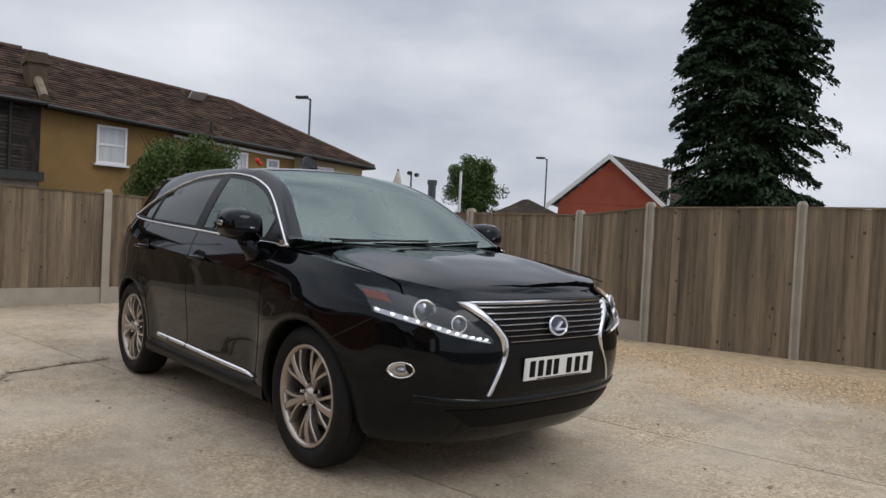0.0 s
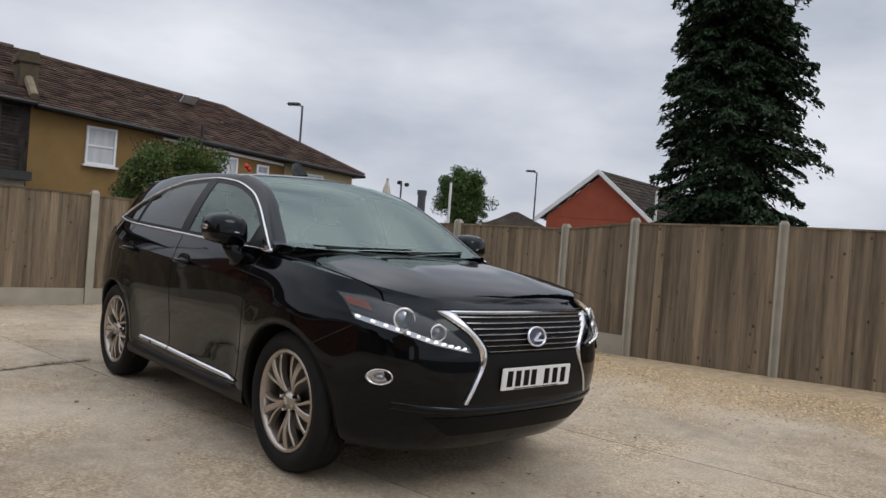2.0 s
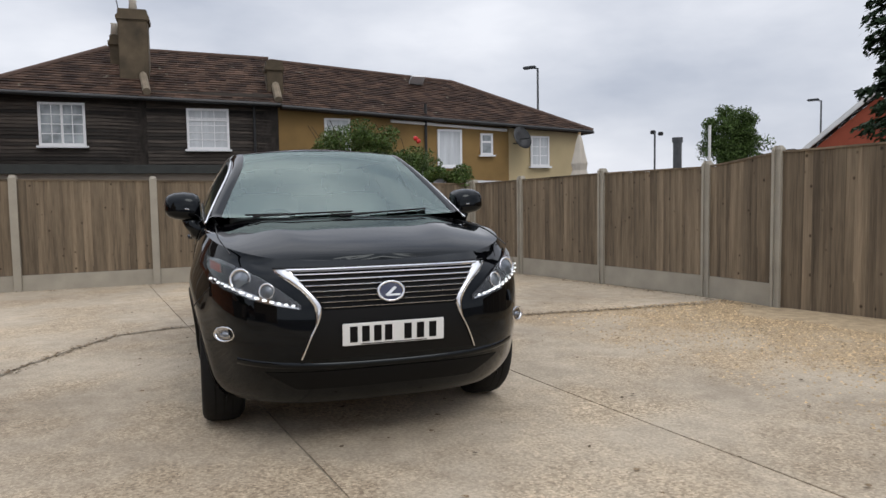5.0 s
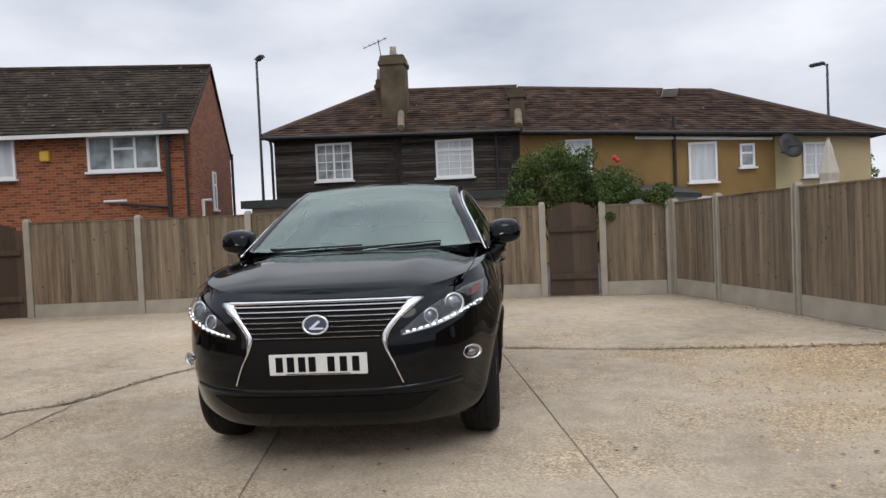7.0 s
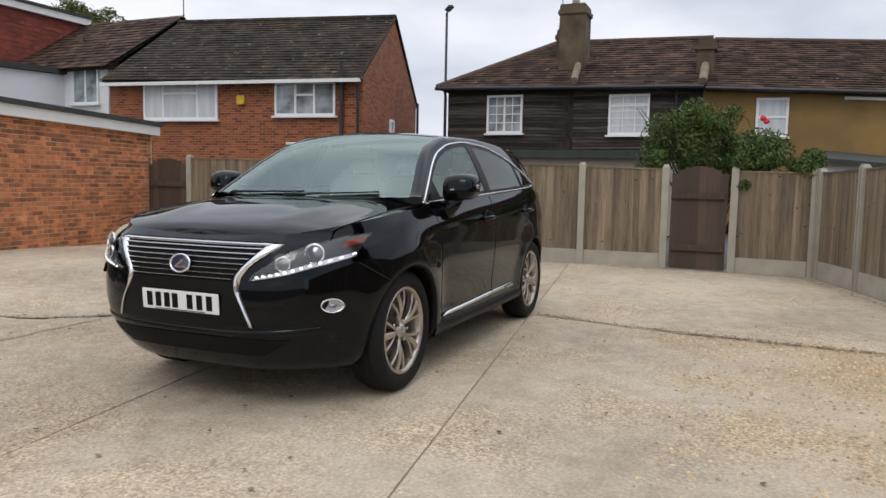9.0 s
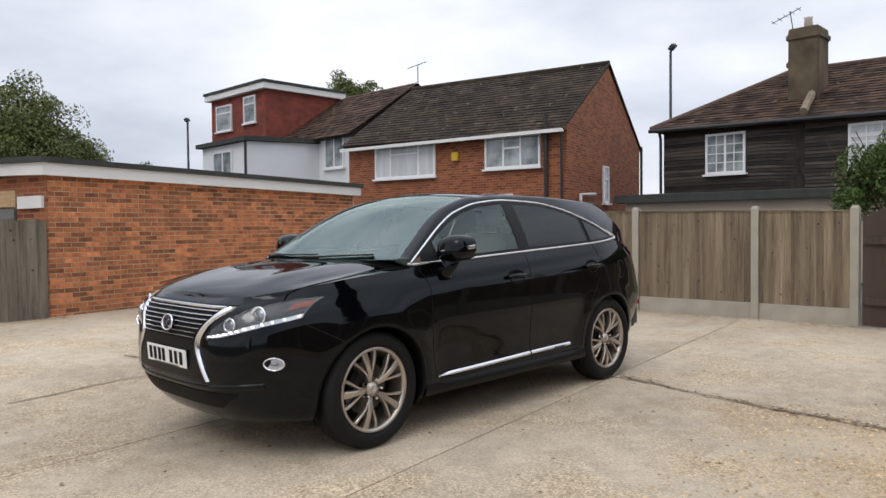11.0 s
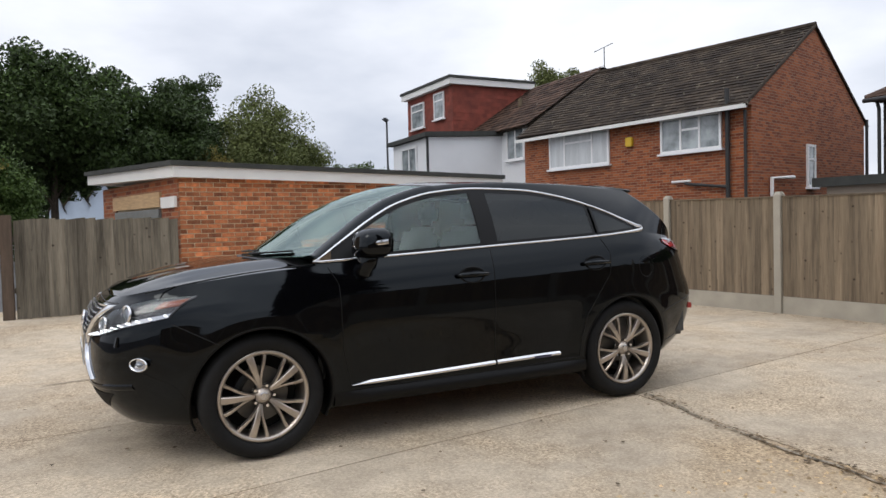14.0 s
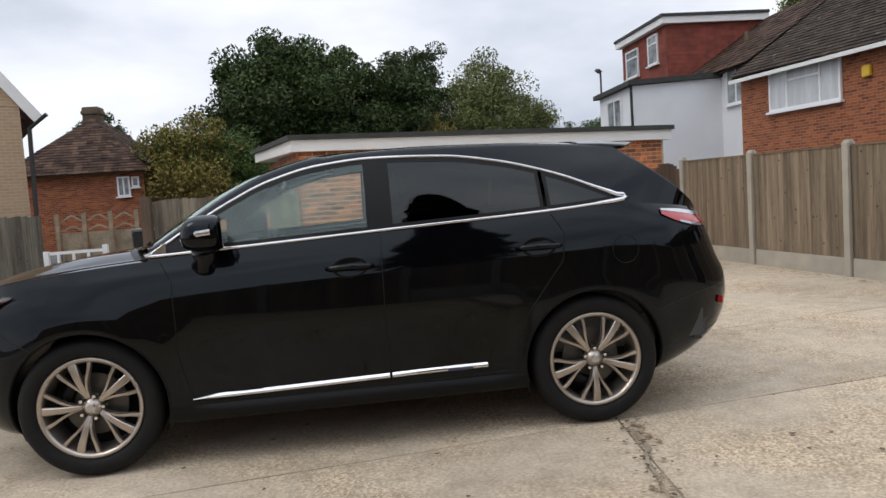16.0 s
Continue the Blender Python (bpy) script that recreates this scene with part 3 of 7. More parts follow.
def gate(name, a, b, h, label):
    g = thing(name, label, "gate", "yard gates")
    A, B = Vector(a), Vector(b)
    run(g, A, B, 0.02, 0.02, h - 0.13, h - 0.13, GATEBOARD, wide=0.1, arch=0.15, key=7)
    for z in (0.3, 1.1):
        bm = bmesh.new()
        box(bm, 0.03, (B - A).length - 0.03, -0.05, -0.014, z, z + 0.09)
        o = part("ledge", bm, M["gate"], g)
        o.location, o.rotation_euler = (A.x, A.y, 0), (0, 0, math.atan2(B.y - A.y, B.x - A.x))
    bm = bmesh.new()
    box(bm, 0.5, 0.56, 0.012, 0.03, h - 0.28, h - 0.24)
    o = part("latch", bm, M["steel"], g, "small metal latch plate")
    o.location, o.rotation_euler = (A.x, A.y, 0), (0, 0, math.atan2(B.y - A.y, B.x - A.x))
    return g


gate("garden_gate", (-6.43, 1.69), (-6.40, 2.49), 1.57, "dark brown arched timber gate between concrete posts")
gate("garden_gate", (-5.66, -8.12), (-5.77, -7.30), 1.62, "dark brown arched timber gate beside the garage")

SIDE = [(-6.22, 3.73, 1.57), (-5.05, 4.10, 1.60), (-3.30, 4.56, 1.645), (-1.59, 4.99, 1.66), (-0.57, 5.10, 1.775), (1.06, 5.64, 1.82), (2.75, 6.25, 1.84), (4.45, 6.85, 1.86), (6.15, 7.45, 1.88), (7.8, 8.05, 1.88)]
fence_side = thing("wooden_fence", "tall grey-brown board fence on concrete posts beside shingle", "fence", "yard fences")
for i, (x, y, z) in enumerate(SIDE):
    post(fence_side, x, y, -0.05, z, 0.3)
for i, (p, q) in enumerate(zip(SIDE, SIDE[1:])):
    bay(fence_side, p[:2], q[:2], 0.0 if i < 4 else 0.01, (p[2] - 0.02, q[2] - 0.02), 30 + i, base=0.26 if i < 4 else 0.0)

fence_low = thing("wooden_fence", "old grey upright-board fence running from the garage corner", "fence", "yard fences")
run(fence_low, (0.80, -6.98), (3.02, -6.93), 0.10, 0.10, 1.55, 1.57, OLDBOARD, wide=0.13, ragged=0.02, key=3)
bm = bmesh.new()
box(bm, 3.05, 3.20, -6.98, -6.84, 0.05, 1.63, bevel=0.01)
part("gate_post", bm, M["gate"], fence_low, "dark timber gate post")
bm = bmesh.new()
box(bm, 0.80, 3.05, -7.06, -7.0, 0.5, 0.58)
box(bm, 0.80, 3.05, -7.06, -7.0, 1.25, 1.33)
part("rail", bm, M["oldboard"], fence_low)


# ---- houses ----
def tiles(parent, A, B, C, D, material, tw=0.30, th=0.24, lift=0.03, name="roof_tiles"):
    """Lapped tile courses over the slope A-B (eave) to D-C (ridge)."""
    A, B, C, D = map(Vector, (A, B, C, D))
    nor = (B - A).cross(D - A).normalized()
    if nor.z < 0:
        nor = -nor
    rnd = random.Random(int(A.x * 10 + A.y * 7))
    rows = max(3, round(max((D - A).length, (C - B).length) / th))
    verts, faces = [], []
    for r in range(rows):
        v0, v1 = r / rows, (r + 1.15) / rows
        e0, e1 = A.lerp(D, v0), B.lerp(C, v0)
        f0, f1 = A.lerp(D, min(1, v1)), B.lerp(C, min(1, v1))
        n = max(1, round((e1 - e0).length / tw))
        off = 0.5 * (r % 2)
        for i in range(-1, n + 1):
            s0, s1 = max(0.0, (i + off + 0.02) / n), min(1.0, (i + 1 + off - 0.02) / n)
            if s1 <= s0:
                continue
            up = lift + rnd.uniform(-0.006, 0.01)
            p = len(verts)
            verts += [e0.lerp(e1, s0) + nor * up, e0.lerp(e1, s1) + nor * up, f0.lerp(f1, s1) + nor * 0.006, f0.lerp(f1, s0) + nor * 0.006, e0.lerp(e1, s0), e0.lerp(e1, s1)]
            faces += [(p, p + 1, p + 2, p + 3), (p + 4, p + 5, p + 1, p)]
    return tagged(raw(name, verts, faces, material, parent), kind="stuff")


def solid(name, verts, faces, material, parent, label=""):
    bm = bmesh.new()
    vs = [bm.verts.new(v) for v in verts]
    for f in faces:
        bm.faces.new([vs[i] for i in f])
    return part(name, bm, material, parent, label)


def hexa(name, low, high, material, parent, label=""):
    """A solid between two matching outlines."""
    k = len(low)
    return solid(name, list(low) + list(high), [tuple(range(k))[::-1], tuple(range(k, 2 * k))] + [(i, (i + 1) % k, k + (i + 1) % k, k + i) for i in range(k)], material, parent, label)


def window(parent, at, ang, w, h, cols=(1,), sashes=(), bars=None, pane="pane", sill=True, mat_frame="upvc"):
    """A window set into a wall: at is its lower left corner seen from outside, ang the turn of its outward side from -y."""
    bm = bmesh.new()
    f, dpt = 0.065, 0.05
    box(bm, 0, w, -dpt, 0.01, 0, f)
    box(bm, 0, w, -dpt, 0.01, h - f, h)
    box(bm, 0, f, -dpt, 0.01, f, h - f)
    box(bm, w - f, w, -dpt, 0.01, f, h - f)
    tot, x = sum(cols), f
    xs = []
    for c in cols[:-1]:
        x += (w - 2 * f) * c / tot
        xs.append(x)
        box(bm, x - 0.03, x + 0.03, -dpt + 0.006, 0.01, f, h - f)
    for i, zf in sashes:
        lo = f if i == 0 else xs[i - 1]
        hi = xs[i] if i < len(xs) else w - f
        box(bm, lo, hi, -dpt + 0.01, 0.01, h * zf - 0.03, h * zf + 0.03)
    glazing = []
    if bars:
        nx, nz = bars
        edges = [f] + xs + [w - f]
        for e0, e1 in zip(edges, edges[1:]):
            for i in range(1, nx):
                q = e0 + (e1 - e0) * i / nx
                glazing.append((q - 0.012, q + 0.012, -dpt + 0.02, 0.01, f, h - f))
        for j in range(1, nz):
            q = f + (h - 2 * f) * j / nz
            glazing.append((f, w - f, -dpt + 0.022, 0.01, q - 0.012, q + 0.012))
    wdw = part("window", bm, M[mat_frame], parent)
    wdw.location, wdw.rotation_euler = at, (0, 0, ang)
    for g in glazing:
        bm = bmesh.new()
        box(bm, *g)
        part("glazing_bar", bm, M[mat_frame], wdw)
    bm = bmesh.new()
    box(bm, f * 0.8, w - f * 0.8, -0.018, -0.006, f * 0.8, h - f * 0.8)
    part("pane", bm, M[pane], wdw)
    if sill:
        bm = bmesh.new()
        box(bm, -0.06, w + 0.06, -0.12, 0.01, -0.06, -0.003)
        part("window_sill", bm, M[mat_frame], wdw)
    return wdw


FACE_X = math.pi / 2
# dark boarded cottage
cot = thing("cottage", "black weatherboarded cottage with a hipped brown tile roof", "house", "houses behind the yard")
W = -16.5
hexa("wall", [(W, -6.25, 0), (W, 1.45, 0), (-22.6, 1.45, 0), (-22.6, -6.25, 0)], [(W, -6.25, 4.33), (W, 1.45, 4.16), (-22.6, 1.45, 4.16), (-22.6, -6.25, 4.33)], M["weatherboard"], cot)
WB = unit_board("weatherboard", M["weatherboard"])
for i in range(24):
    z = 2.05 + i * 0.098
    for y0, y1 in ((-6.27, -2.2), (-2.2, 1.43)):
        o = new("weatherboard", WB)
        o.parent = cot
        o.location, o.rotation_euler, o.scale = (W + 0.012, (y0 + y1) / 2, z), (0, radians(-13 + random.uniform(-3, 3)), 0), (0.030, y1 - y0 - 0.004, 0.104)
E0, E1, R0, R1 = (-16.2, -6.55, 4.30), (-16.2, 1.5, 4.10), (-19.55, -3.45, 6.12), (-19.55, 1.5, 6.0)
hexa("roof", [(-16.2, -6.55, 4.22), (-16.2, 1.5, 4.02), (-22.9, 1.5, 4.02), (-22.9, -6.55, 4.22)], [(-19.5, -3.45, 6.06), (-19.5, 1.5, 5.94), (-19.6, 1.5, 5.94), (-19.6, -3.45, 6.06)], M["tile"], cot)
tiles(cot, E0, E1, R1, R0, M["tile"])
tiles(cot, (-22.9, -6.55, 4.30), E0, R0, (-19.6, -3.45, 6.12), M["tile"])
bm = bmesh.new()
tube(bm, [E0, R0], 0.09)
tube(bm, [R0, R1], 0.075)
part("ridge", bm, M["ridge"], cot, "line of rounded ridge tiles")
bm = bmesh.new()
tube(bm, [(-16.14, -6.58, 4.24), (-16.14, 1.5, 4.05)], 0.06)
tube(bm, [(-16.35, -6.35, 4.2), (-16.4, -6.33, 4.0), (-16.42, -6.33, 0.1)], 0.045)
tube(bm, [(-16.42, 0.75, 4.1), (-16.42, 0.75, 2.3)], 0.04)
part("gutter", bm, M["black"], cot, "black gutter and downpipe")
window(cot, (W + 0.03, -4.93, 2.84), FACE_X, 1.16, 1.17, cols=(1, 1), bars=(2, 4))
window(cot, (W + 0.03, -1.14, 2.76), FACE_X, 1.17, 1.17, cols=(1,), sashes=((0, 0.72),), bars=(3, 5), pane="curtain")


def stack(parent, x0, x1, y0, y1, z0, z1, pots, name="chimney"):
    bm = bmesh.new()
    box(bm, x0, x1, y0, y1, z0, z1, bevel=0.03)
    box(bm, x0 - 0.05, x1 + 0.05, y0 - 0.05, y1 + 0.05, z1 - 0.35, z1 - 0.15, bevel=0.04)
    ch = part(name, bm, M["chimney"], parent, "sooty rendered chimney stack")
    for k in range(pots):
        bm = bmesh.new()
        lathe(bm, [(0.0, 0), (0.13, 0), (0.10, 0.3), (0.12, 0.34), (0.08, 0.34), (0.0, 0.3)], 14, "z")
        p = part("chimney_pot", bm, M["canvas"] if k == 0 else M["ridge"], ch, smooth=True)
        p.location = ((x0 + x1) / 2, y0 + (y1 - y0) * (k + 0.5) / pots, z1)


stack(cot, -18.2, -17.3, -2.92, -2.12, 4.7, 6.85, 1)
stack(cot, -18.6, -18.3, -3.25, -2.95, 5.0, 6.3, 1)
stack(cot, -17.6, -16.95, 1.2, 1.68, 4.3, 5.5, 0)
bm = bmesh.new()
tube(bm, [(-16.2, -2.15, 4.34), (-17.4, -2.3, 5.0)], 0.11)
part("flashing", bm, M["mortar_old"], cot, "stained mortar flashing")
bm = bmesh.new()
tube(bm, [(-16.2, 1.45, 4.2), (-17.0, 1.45, 4.75)], 0.12)
part("flashing", bm, M["mortar_old"], cot, "stained mortar flashing")
bm = bmesh.new()
tube(bm, [(-17.7, -2.9, 6.8), (-17.7, -3.0, 7.45)], 0.015, 6)
tube(bm, [(-17.7, -3.5, 7.2), (-17.7, -2.7, 7.5)], 0.012, 6)
for k in range(5):
    tube(bm, [(-17.9, -3.45 + k * 0.17, 7.22 + k * 0.062), (-17.5, -3.45 + k * 0.17, 7.22 + k * 0.062)], 0.008, 5)
part("aerial", bm, M["steel"], cot, "thin metal television aerial")
# its flat-roofed lean-to
hexa("lean_to", [(-14.15, -6.25, 0), (-14.15, 0.95, 0), (-16.45, 0.95, 0), (-16.45, -6.25, 0)], [(-14.15, -6.25, 2.0), (-14.15, 0.95, 1.98), (-16.45, 0.95, 1.98), (-16.45, -6.25, 2.0)], M["render_beige"], cot, "beige rendered lean-to")
hexa("lean_to_roof", [(-13.95, -6.5, 2.0), (-13.95, 1.05, 1.98), (-16.45, 1.05, 2.0), (-16.45, -6.5, 2.02)], [(-13.95, -6.5, 2.22), (-13.95, 1.05, 2.18), (-16.45, 1.05, 2.3), (-16.45, -6.5, 2.34)], M["felt"], cot, "black felt flat roof")


# ochre terrace
def xb(y):
    return -16.55 - 1.05 * (y - 1.45) / 10.85


yel = thing("terrace_house", "ochre rendered terrace house with a long brown tile roof", "house", "houses behind the yard")
hexa("wall", [(xb(1.45), 1.46, 0), (xb(9.3), 9.3, 0), (-22.6, 9.3, 0), (-22.6, 1.46, 0)], [(xb(1.45), 1.46, 4.08), (xb(9.3), 9.3, 3.72), (-22.6, 9.3, 3.72), (-22.6, 1.46, 4.08)], M["render_yellow"], yel)
hexa("end_wall", [(xb(9.3) - 0.03, 9.31, 0), (xb(12.3), 12.25, 0), (-22.4, 12.25, 0), (-22.4, 9.31, 0)], [(xb(9.3) - 0.03, 9.31, 3.72), (xb(12.3), 12.25, 3.58), (-22.4, 12.25, 3.58), (-22.4, 9.31, 3.72)], M["render_cream"], yel, "cream rendered end wall")
A, B, C, D = (xb(1.5) + 0.32, 1.53, 4.06), (xb(12.6) + 0.3, 12.6, 3.56), (-20.1, 8.15, 5.56), (-19.6, 1.53, 5.95)
hexa("roof", [(A[0], A[1], A[2] - 0.1), (B[0], B[1], B[2] - 0.1), (-22.9, 12.6, 3.46), (-22.9, 1.53, 3.96)], [(D[0] + 0.05, D[1], D[2] - 0.06), (C[0] + 0.05, C[1], C[2] - 0.06), (C[0] - 0.05, C[1], C[2] - 0.06), (D[0] - 0.05, D[1], D[2] - 0.06)], M["tile"], yel)
tiles(yel, A, B, C, D, M["tile"])
tiles(yel, B, (-22.9, 12.6, 3.56), (-20.15, 8.15, 5.56), C, M["tile"])
bm = bmesh.new()
tube(bm, [D, C], 0.075)
tube(bm, [C, B], 0.09)
part("ridge", bm, M["ridge"], yel, "line of rounded ridge tiles")
bm = bmesh.new()
tube(bm, [(A[0] + 0.05, A[1], A[2] - 0.05), (B[0] + 0.05, B[1], B[2] - 0.05)], 0.055)
tube(bm, [(xb(6.2) + 0.08, 6.2, 4.3), (xb(6.2) + 0.08, 6.2, 2.0)], 0.05)
part("gutter", bm, M["black"], yel, "black gutter and soil pipe")
bm = bmesh.new()
tube(bm, [(xb(5.0) + 0.07, 5.0, 3.72), (xb(9.2) + 0.07, 9.2, 3.52)], 0.05)
part("fascia_pipe", bm, M["white"], yel, "white plastic gutter")
bm = bmesh.new()
box(bm, -0.3, 0.3, -0.25, 0.25, 0, 0.06)
o = part("roof_window", bm, M["upvc"], yel, "small roof light")
o.location, o.rotation_euler = (-19.2, 6.6, 5.35), (0, radians(-32), 0)
window(yel, (xb(2.85) + 0.02, 2.85, 2.7), FACE_X + 0.09, 0.82, 1.05, sashes=((0, 0.5),), pane="curtain")
window(yel, (xb(6.6) + 0.02, 6.62, 2.28), FACE_X + 0.09, 0.88, 1.22, pane="curtain")
window(yel, (xb(8.2) + 0.02, 8.2, 2.68), FACE_X + 0.09, 0.46, 0.72, sashes=((0, 0.6),))
window(yel, (xb(10.1) + 0.02, 10.15, 2.3), FACE_X + 0.09, 0.75, 1.05, cols=(1, 1), bars=(1, 3), pane="curtain")
dish = thing("satellite_dish", "dark mesh satellite dish fixed to a cream wall", "dish")
bm = bmesh.new()
lathe(bm, [(0.0, 0), (0.2, 0.03), (0.4, 0.12), (0.4, 0.13), (0.2, 0.045), (0.0, 0.015)], 28, "z")
o = part("reflector", bm, M["black"], dish, smooth=True)
o.matrix_basis = pose(-16.9, 9.55, 3.2, 0, 70, 20)
bm = bmesh.new()
tube(bm, [(-17.4, 9.5, 3.1), (-17.1, 9.5, 3.05), (-16.9, 9.55, 3.2), (-16.45, 9.7, 3.2)], 0.02, 6)
part("arm", bm, M["black"], dish)
# white lean-to roofs below
hexa("porch", [(-14.3, 4.3, 0), (-14.3, 7.9, 0), (-16.7, 7.9, 0), (-16.7, 4.3, 0)], [(-14.3, 4.3, 1.85), (-14.3, 7.9, 1.72), (-16.7, 7.9, 1.72), (-16.7, 4.3, 1.85)], M["render_white"], yel, "white rendered rear porch")
hexa("porch_roof", [(-14.0, 4.1, 1.92), (-14.0, 6.2, 1.74), (-16.6, 6.2, 2.0), (-16.6, 4.1, 2.2)], [(-14.0, 4.1, 2.04), (-14.0, 6.2, 1.86), (-16.6, 6.2, 2.16), (-16.6, 4.1, 2.36)], M["felt"], yel, "dark felt porch roof")


# brick house with gable
def framed(name, at, ang, label, group):
    t = thing(name, label, "house", group)
    t.matrix_basis = pose(at[0], at[1], 0, 0, 0, ang)
    return t


# local: x to the left along the rear wall seen from the yard is negative; y points away from the yard
bh = framed("brick_house", (-12.95, -7.42), 90 + 8.2, "two-storey red brick house with a plain dark tile roof", "houses behind the yard")
BL, BD = 8.4, 7.6
hexa("wall", [(-BL, 0, 0), (0, 0, 0), (-0.74, BD, 0), (-BL, BD, 0)], [(-BL, 0, 4.3), (0, 0, 4.18), (-0.74, BD, 4.18), (-BL, BD, 4.3)], M["brick_red"], bh)
solid("gable", [(0.02, -0.2, 4.12), (-0.76, BD + 0.2, 4.12), (-0.37, BD / 2, 6.66), (-0.23, -0.2, 4.12), (-1.0, BD + 0.2, 4.12), (-0.62, BD / 2, 6.66)], [(0, 1, 2), (5, 4, 3), (0, 3, 4, 1), (1, 4, 5, 2), (2, 5, 3, 0)], M["brick_red"], bh, "red brick gable")
hexa("roof", [(-BL - 0.1, -0.3, 4.16), (-0.27, -0.3, 4.04), (-1.05, BD + 0.3, 4.04), (-BL - 0.1, BD + 0.3, 4.16)], [(-BL - 0.1, BD / 2 - 0.05, 6.72), (-0.65, BD / 2 - 0.05, 6.6), (-0.65, BD / 2 + 0.05, 6.6), (-BL - 0.1, BD / 2 + 0.05, 6.72)], M["tile_dark"], bh)
tiles(bh, (-BL - 0.1, -0.32, 4.2), (0.05, -0.32, 4.08), (-0.32, BD / 2, 6.68), (-BL - 0.1, BD / 2, 6.8), M["tile_dark"], tw=0.25, th=0.2)
bm = bmesh.new()
tube(bm, [(-BL - 0.1, BD / 2, 6.8), (-0.32, BD / 2, 6.68)], 0.1)
part("ridge", bm, M["tile_dark"], bh)
bm = bmesh.new()
box(bm, -BL - 0.1, 0.05, -0.36, -0.30, 4.02, 4.12)
part("fascia", bm, M["white"], bh, "white painted eaves fascia")
bm = bmesh.new()
tube(bm, [(0.04, -0.35, 4.10), (-0.33, BD / 2, 6.67), (-0.76, BD + 0.3, 4.10)], 0.05, 6)
part("verge", bm, M["tile_dark"], bh)
bm = bmesh.new()
tube(bm, [(-0.6, -0.12, 4.6), (-0.6, -0.12, 2.1), (-0.62, -0.12, 0.2)], 0.06)
part("soil_pipe", bm, M["black"], bh, "black soil pipe")
for pts, r in (([(-0.12, -0.1, 4.0), (-0.12, -0.1, 0.2)], 0.04), ([(-0.62, -0.1, 2.1), (-1.9, -0.1, 2.25)], 0.04), ([(-0.70, BD + 0.1, 4.3), (-0.70, BD + 0.1, 0.2)], 0.05)):
    bm = bmesh.new()
    tube(bm, pts, r)
    part("pipe", bm, M["black"], bh, "black plastic pipe")
bm = bmesh.new()
tube(bm, [(0.0, 0.9, 0.2), (0.0, 0.9, 2.3), (-0.12, 2.2, 2.35)], 0.05)
part("waste_pipe", bm, M["white"], bh, "white plastic waste pipe")
bm = bmesh.new()
tube(bm, [(-2.35, -0.06, 2.32), (-1.75, -0.06, 2.32)], 0.035)
part("waste_pipe", bm, M["white"], bh, "white plastic waste pipe")
window(bh, (-7.15, -0.02, 3.02), 0, 2.55, 1.15, cols=(1, 1.9, 1), sashes=((1, 0.68),), pane="curtain")
window(bh, (-2.72, -0.02, 3.12), 0, 1.9, 0.96, cols=(1, 1, 1), sashes=((1, 0.62),))
window(bh, (-0.30, 3.2, 2.1), math.pi / 2 + 0.097, 0.55, 1.2, sashes=((0, 0.65),))
bm = bmesh.new()
box(bm, -3.95, -3.7, -0.1, -0.003, 3.45, 3.72, bevel=0.02)
part("alarm_box", bm, M["rust"], bh, "yellow alarm box")

# white rendered house with dormer
wh = thing("white_house", "white rendered house with a red tile-hung flat-roofed dormer", "house", "houses behind the yard")
hexa("wall", [(-13.0, -26.4, 0), (-13.0, -17.15, 0), (-20.0, -17.15, 0), (-20.0, -26.4, 0)], [(-13.0, -26.4, 4.95), (-13.0, -17.15, 4.95), (-20.0, -17.15, 4.95), (-20.0, -26.4, 4.95)], M["render_white"], wh)
solid("gable", [(-13.3, -17.0, 0), (-20, -17.0, 0), (-20, -17.0, 4.9), (-16.4, -17.0, 7.25), (-13.3, -17.0, 5.1), (-13.3, -17.14, 0), (-20, -17.14, 0), (-20, -17.14, 4.9), (-16.4, -17.14, 7.25), (-13.3, -17.14, 5.1)], [(0, 1, 2, 3, 4), (9, 8, 7, 6, 5), (0, 5, 6, 1), (1, 6, 7, 2), (2, 7, 8, 3), (3, 8, 9, 4), (4, 9, 5, 0)], M["olive"], wh, "stained olive render side wall")
hexa("roof", [(-12.7, -26.4, 4.82), (-12.7, -17.0, 4.82), (-20.2, -17.0, 4.82), (-20.2, -26.4, 4.82)], [(-16.35, -26.4, 7.24), (-16.35, -17.0, 7.24), (-16.45, -17.0, 7.24), (-16.45, -26.4, 7.24)], M["tile_dark"], wh)
tiles(wh, (-12.65, -26.4, 4.86), (-12.65, -16.9, 4.86), (-16.4, -16.9, 7.3), (-16.4, -26.4, 7.3), M["tile"], tw=0.3, th=0.28)
hexa("extension", [(-9.8, -22.5, 0), (-9.8, -19.2, 0), (-13.02, -19.2, 0), (-13.02, -22.5, 0)], [(-9.8, -22.5, 4.55), (-9.8, -19.2, 4.6), (-13.02, -19.2, 4.72), (-13.02, -22.5, 4.7)], M["render_white"], wh)
hexa("extension_roof", [(-9.6, -22.7, 4.56), (-9.6, -19.05, 4.61), (-13.02, -19.05, 4.73), (-13.02, -22.7, 4.71)], [(-9.6, -22.7, 4.72), (-9.6, -19.05, 4.77), (-13.02, -19.05, 4.92), (-13.02, -22.7, 4.9)], M["felt"], wh, "black felt flat roof")
hexa("dormer", [(-12.35, -26.4, 4.6), (-12.35, -21.9, 4.6), (-16.3, -21.9, 4.6), (-16.3, -26.4, 4.6)], [(-12.35, -26.4, 7.2), (-12.35, -21.9, 7.2), (-16.3, -21.9, 7.2), (-16.3, -26.4, 7.2)], M["hung"], wh, "red tile-hung dormer")
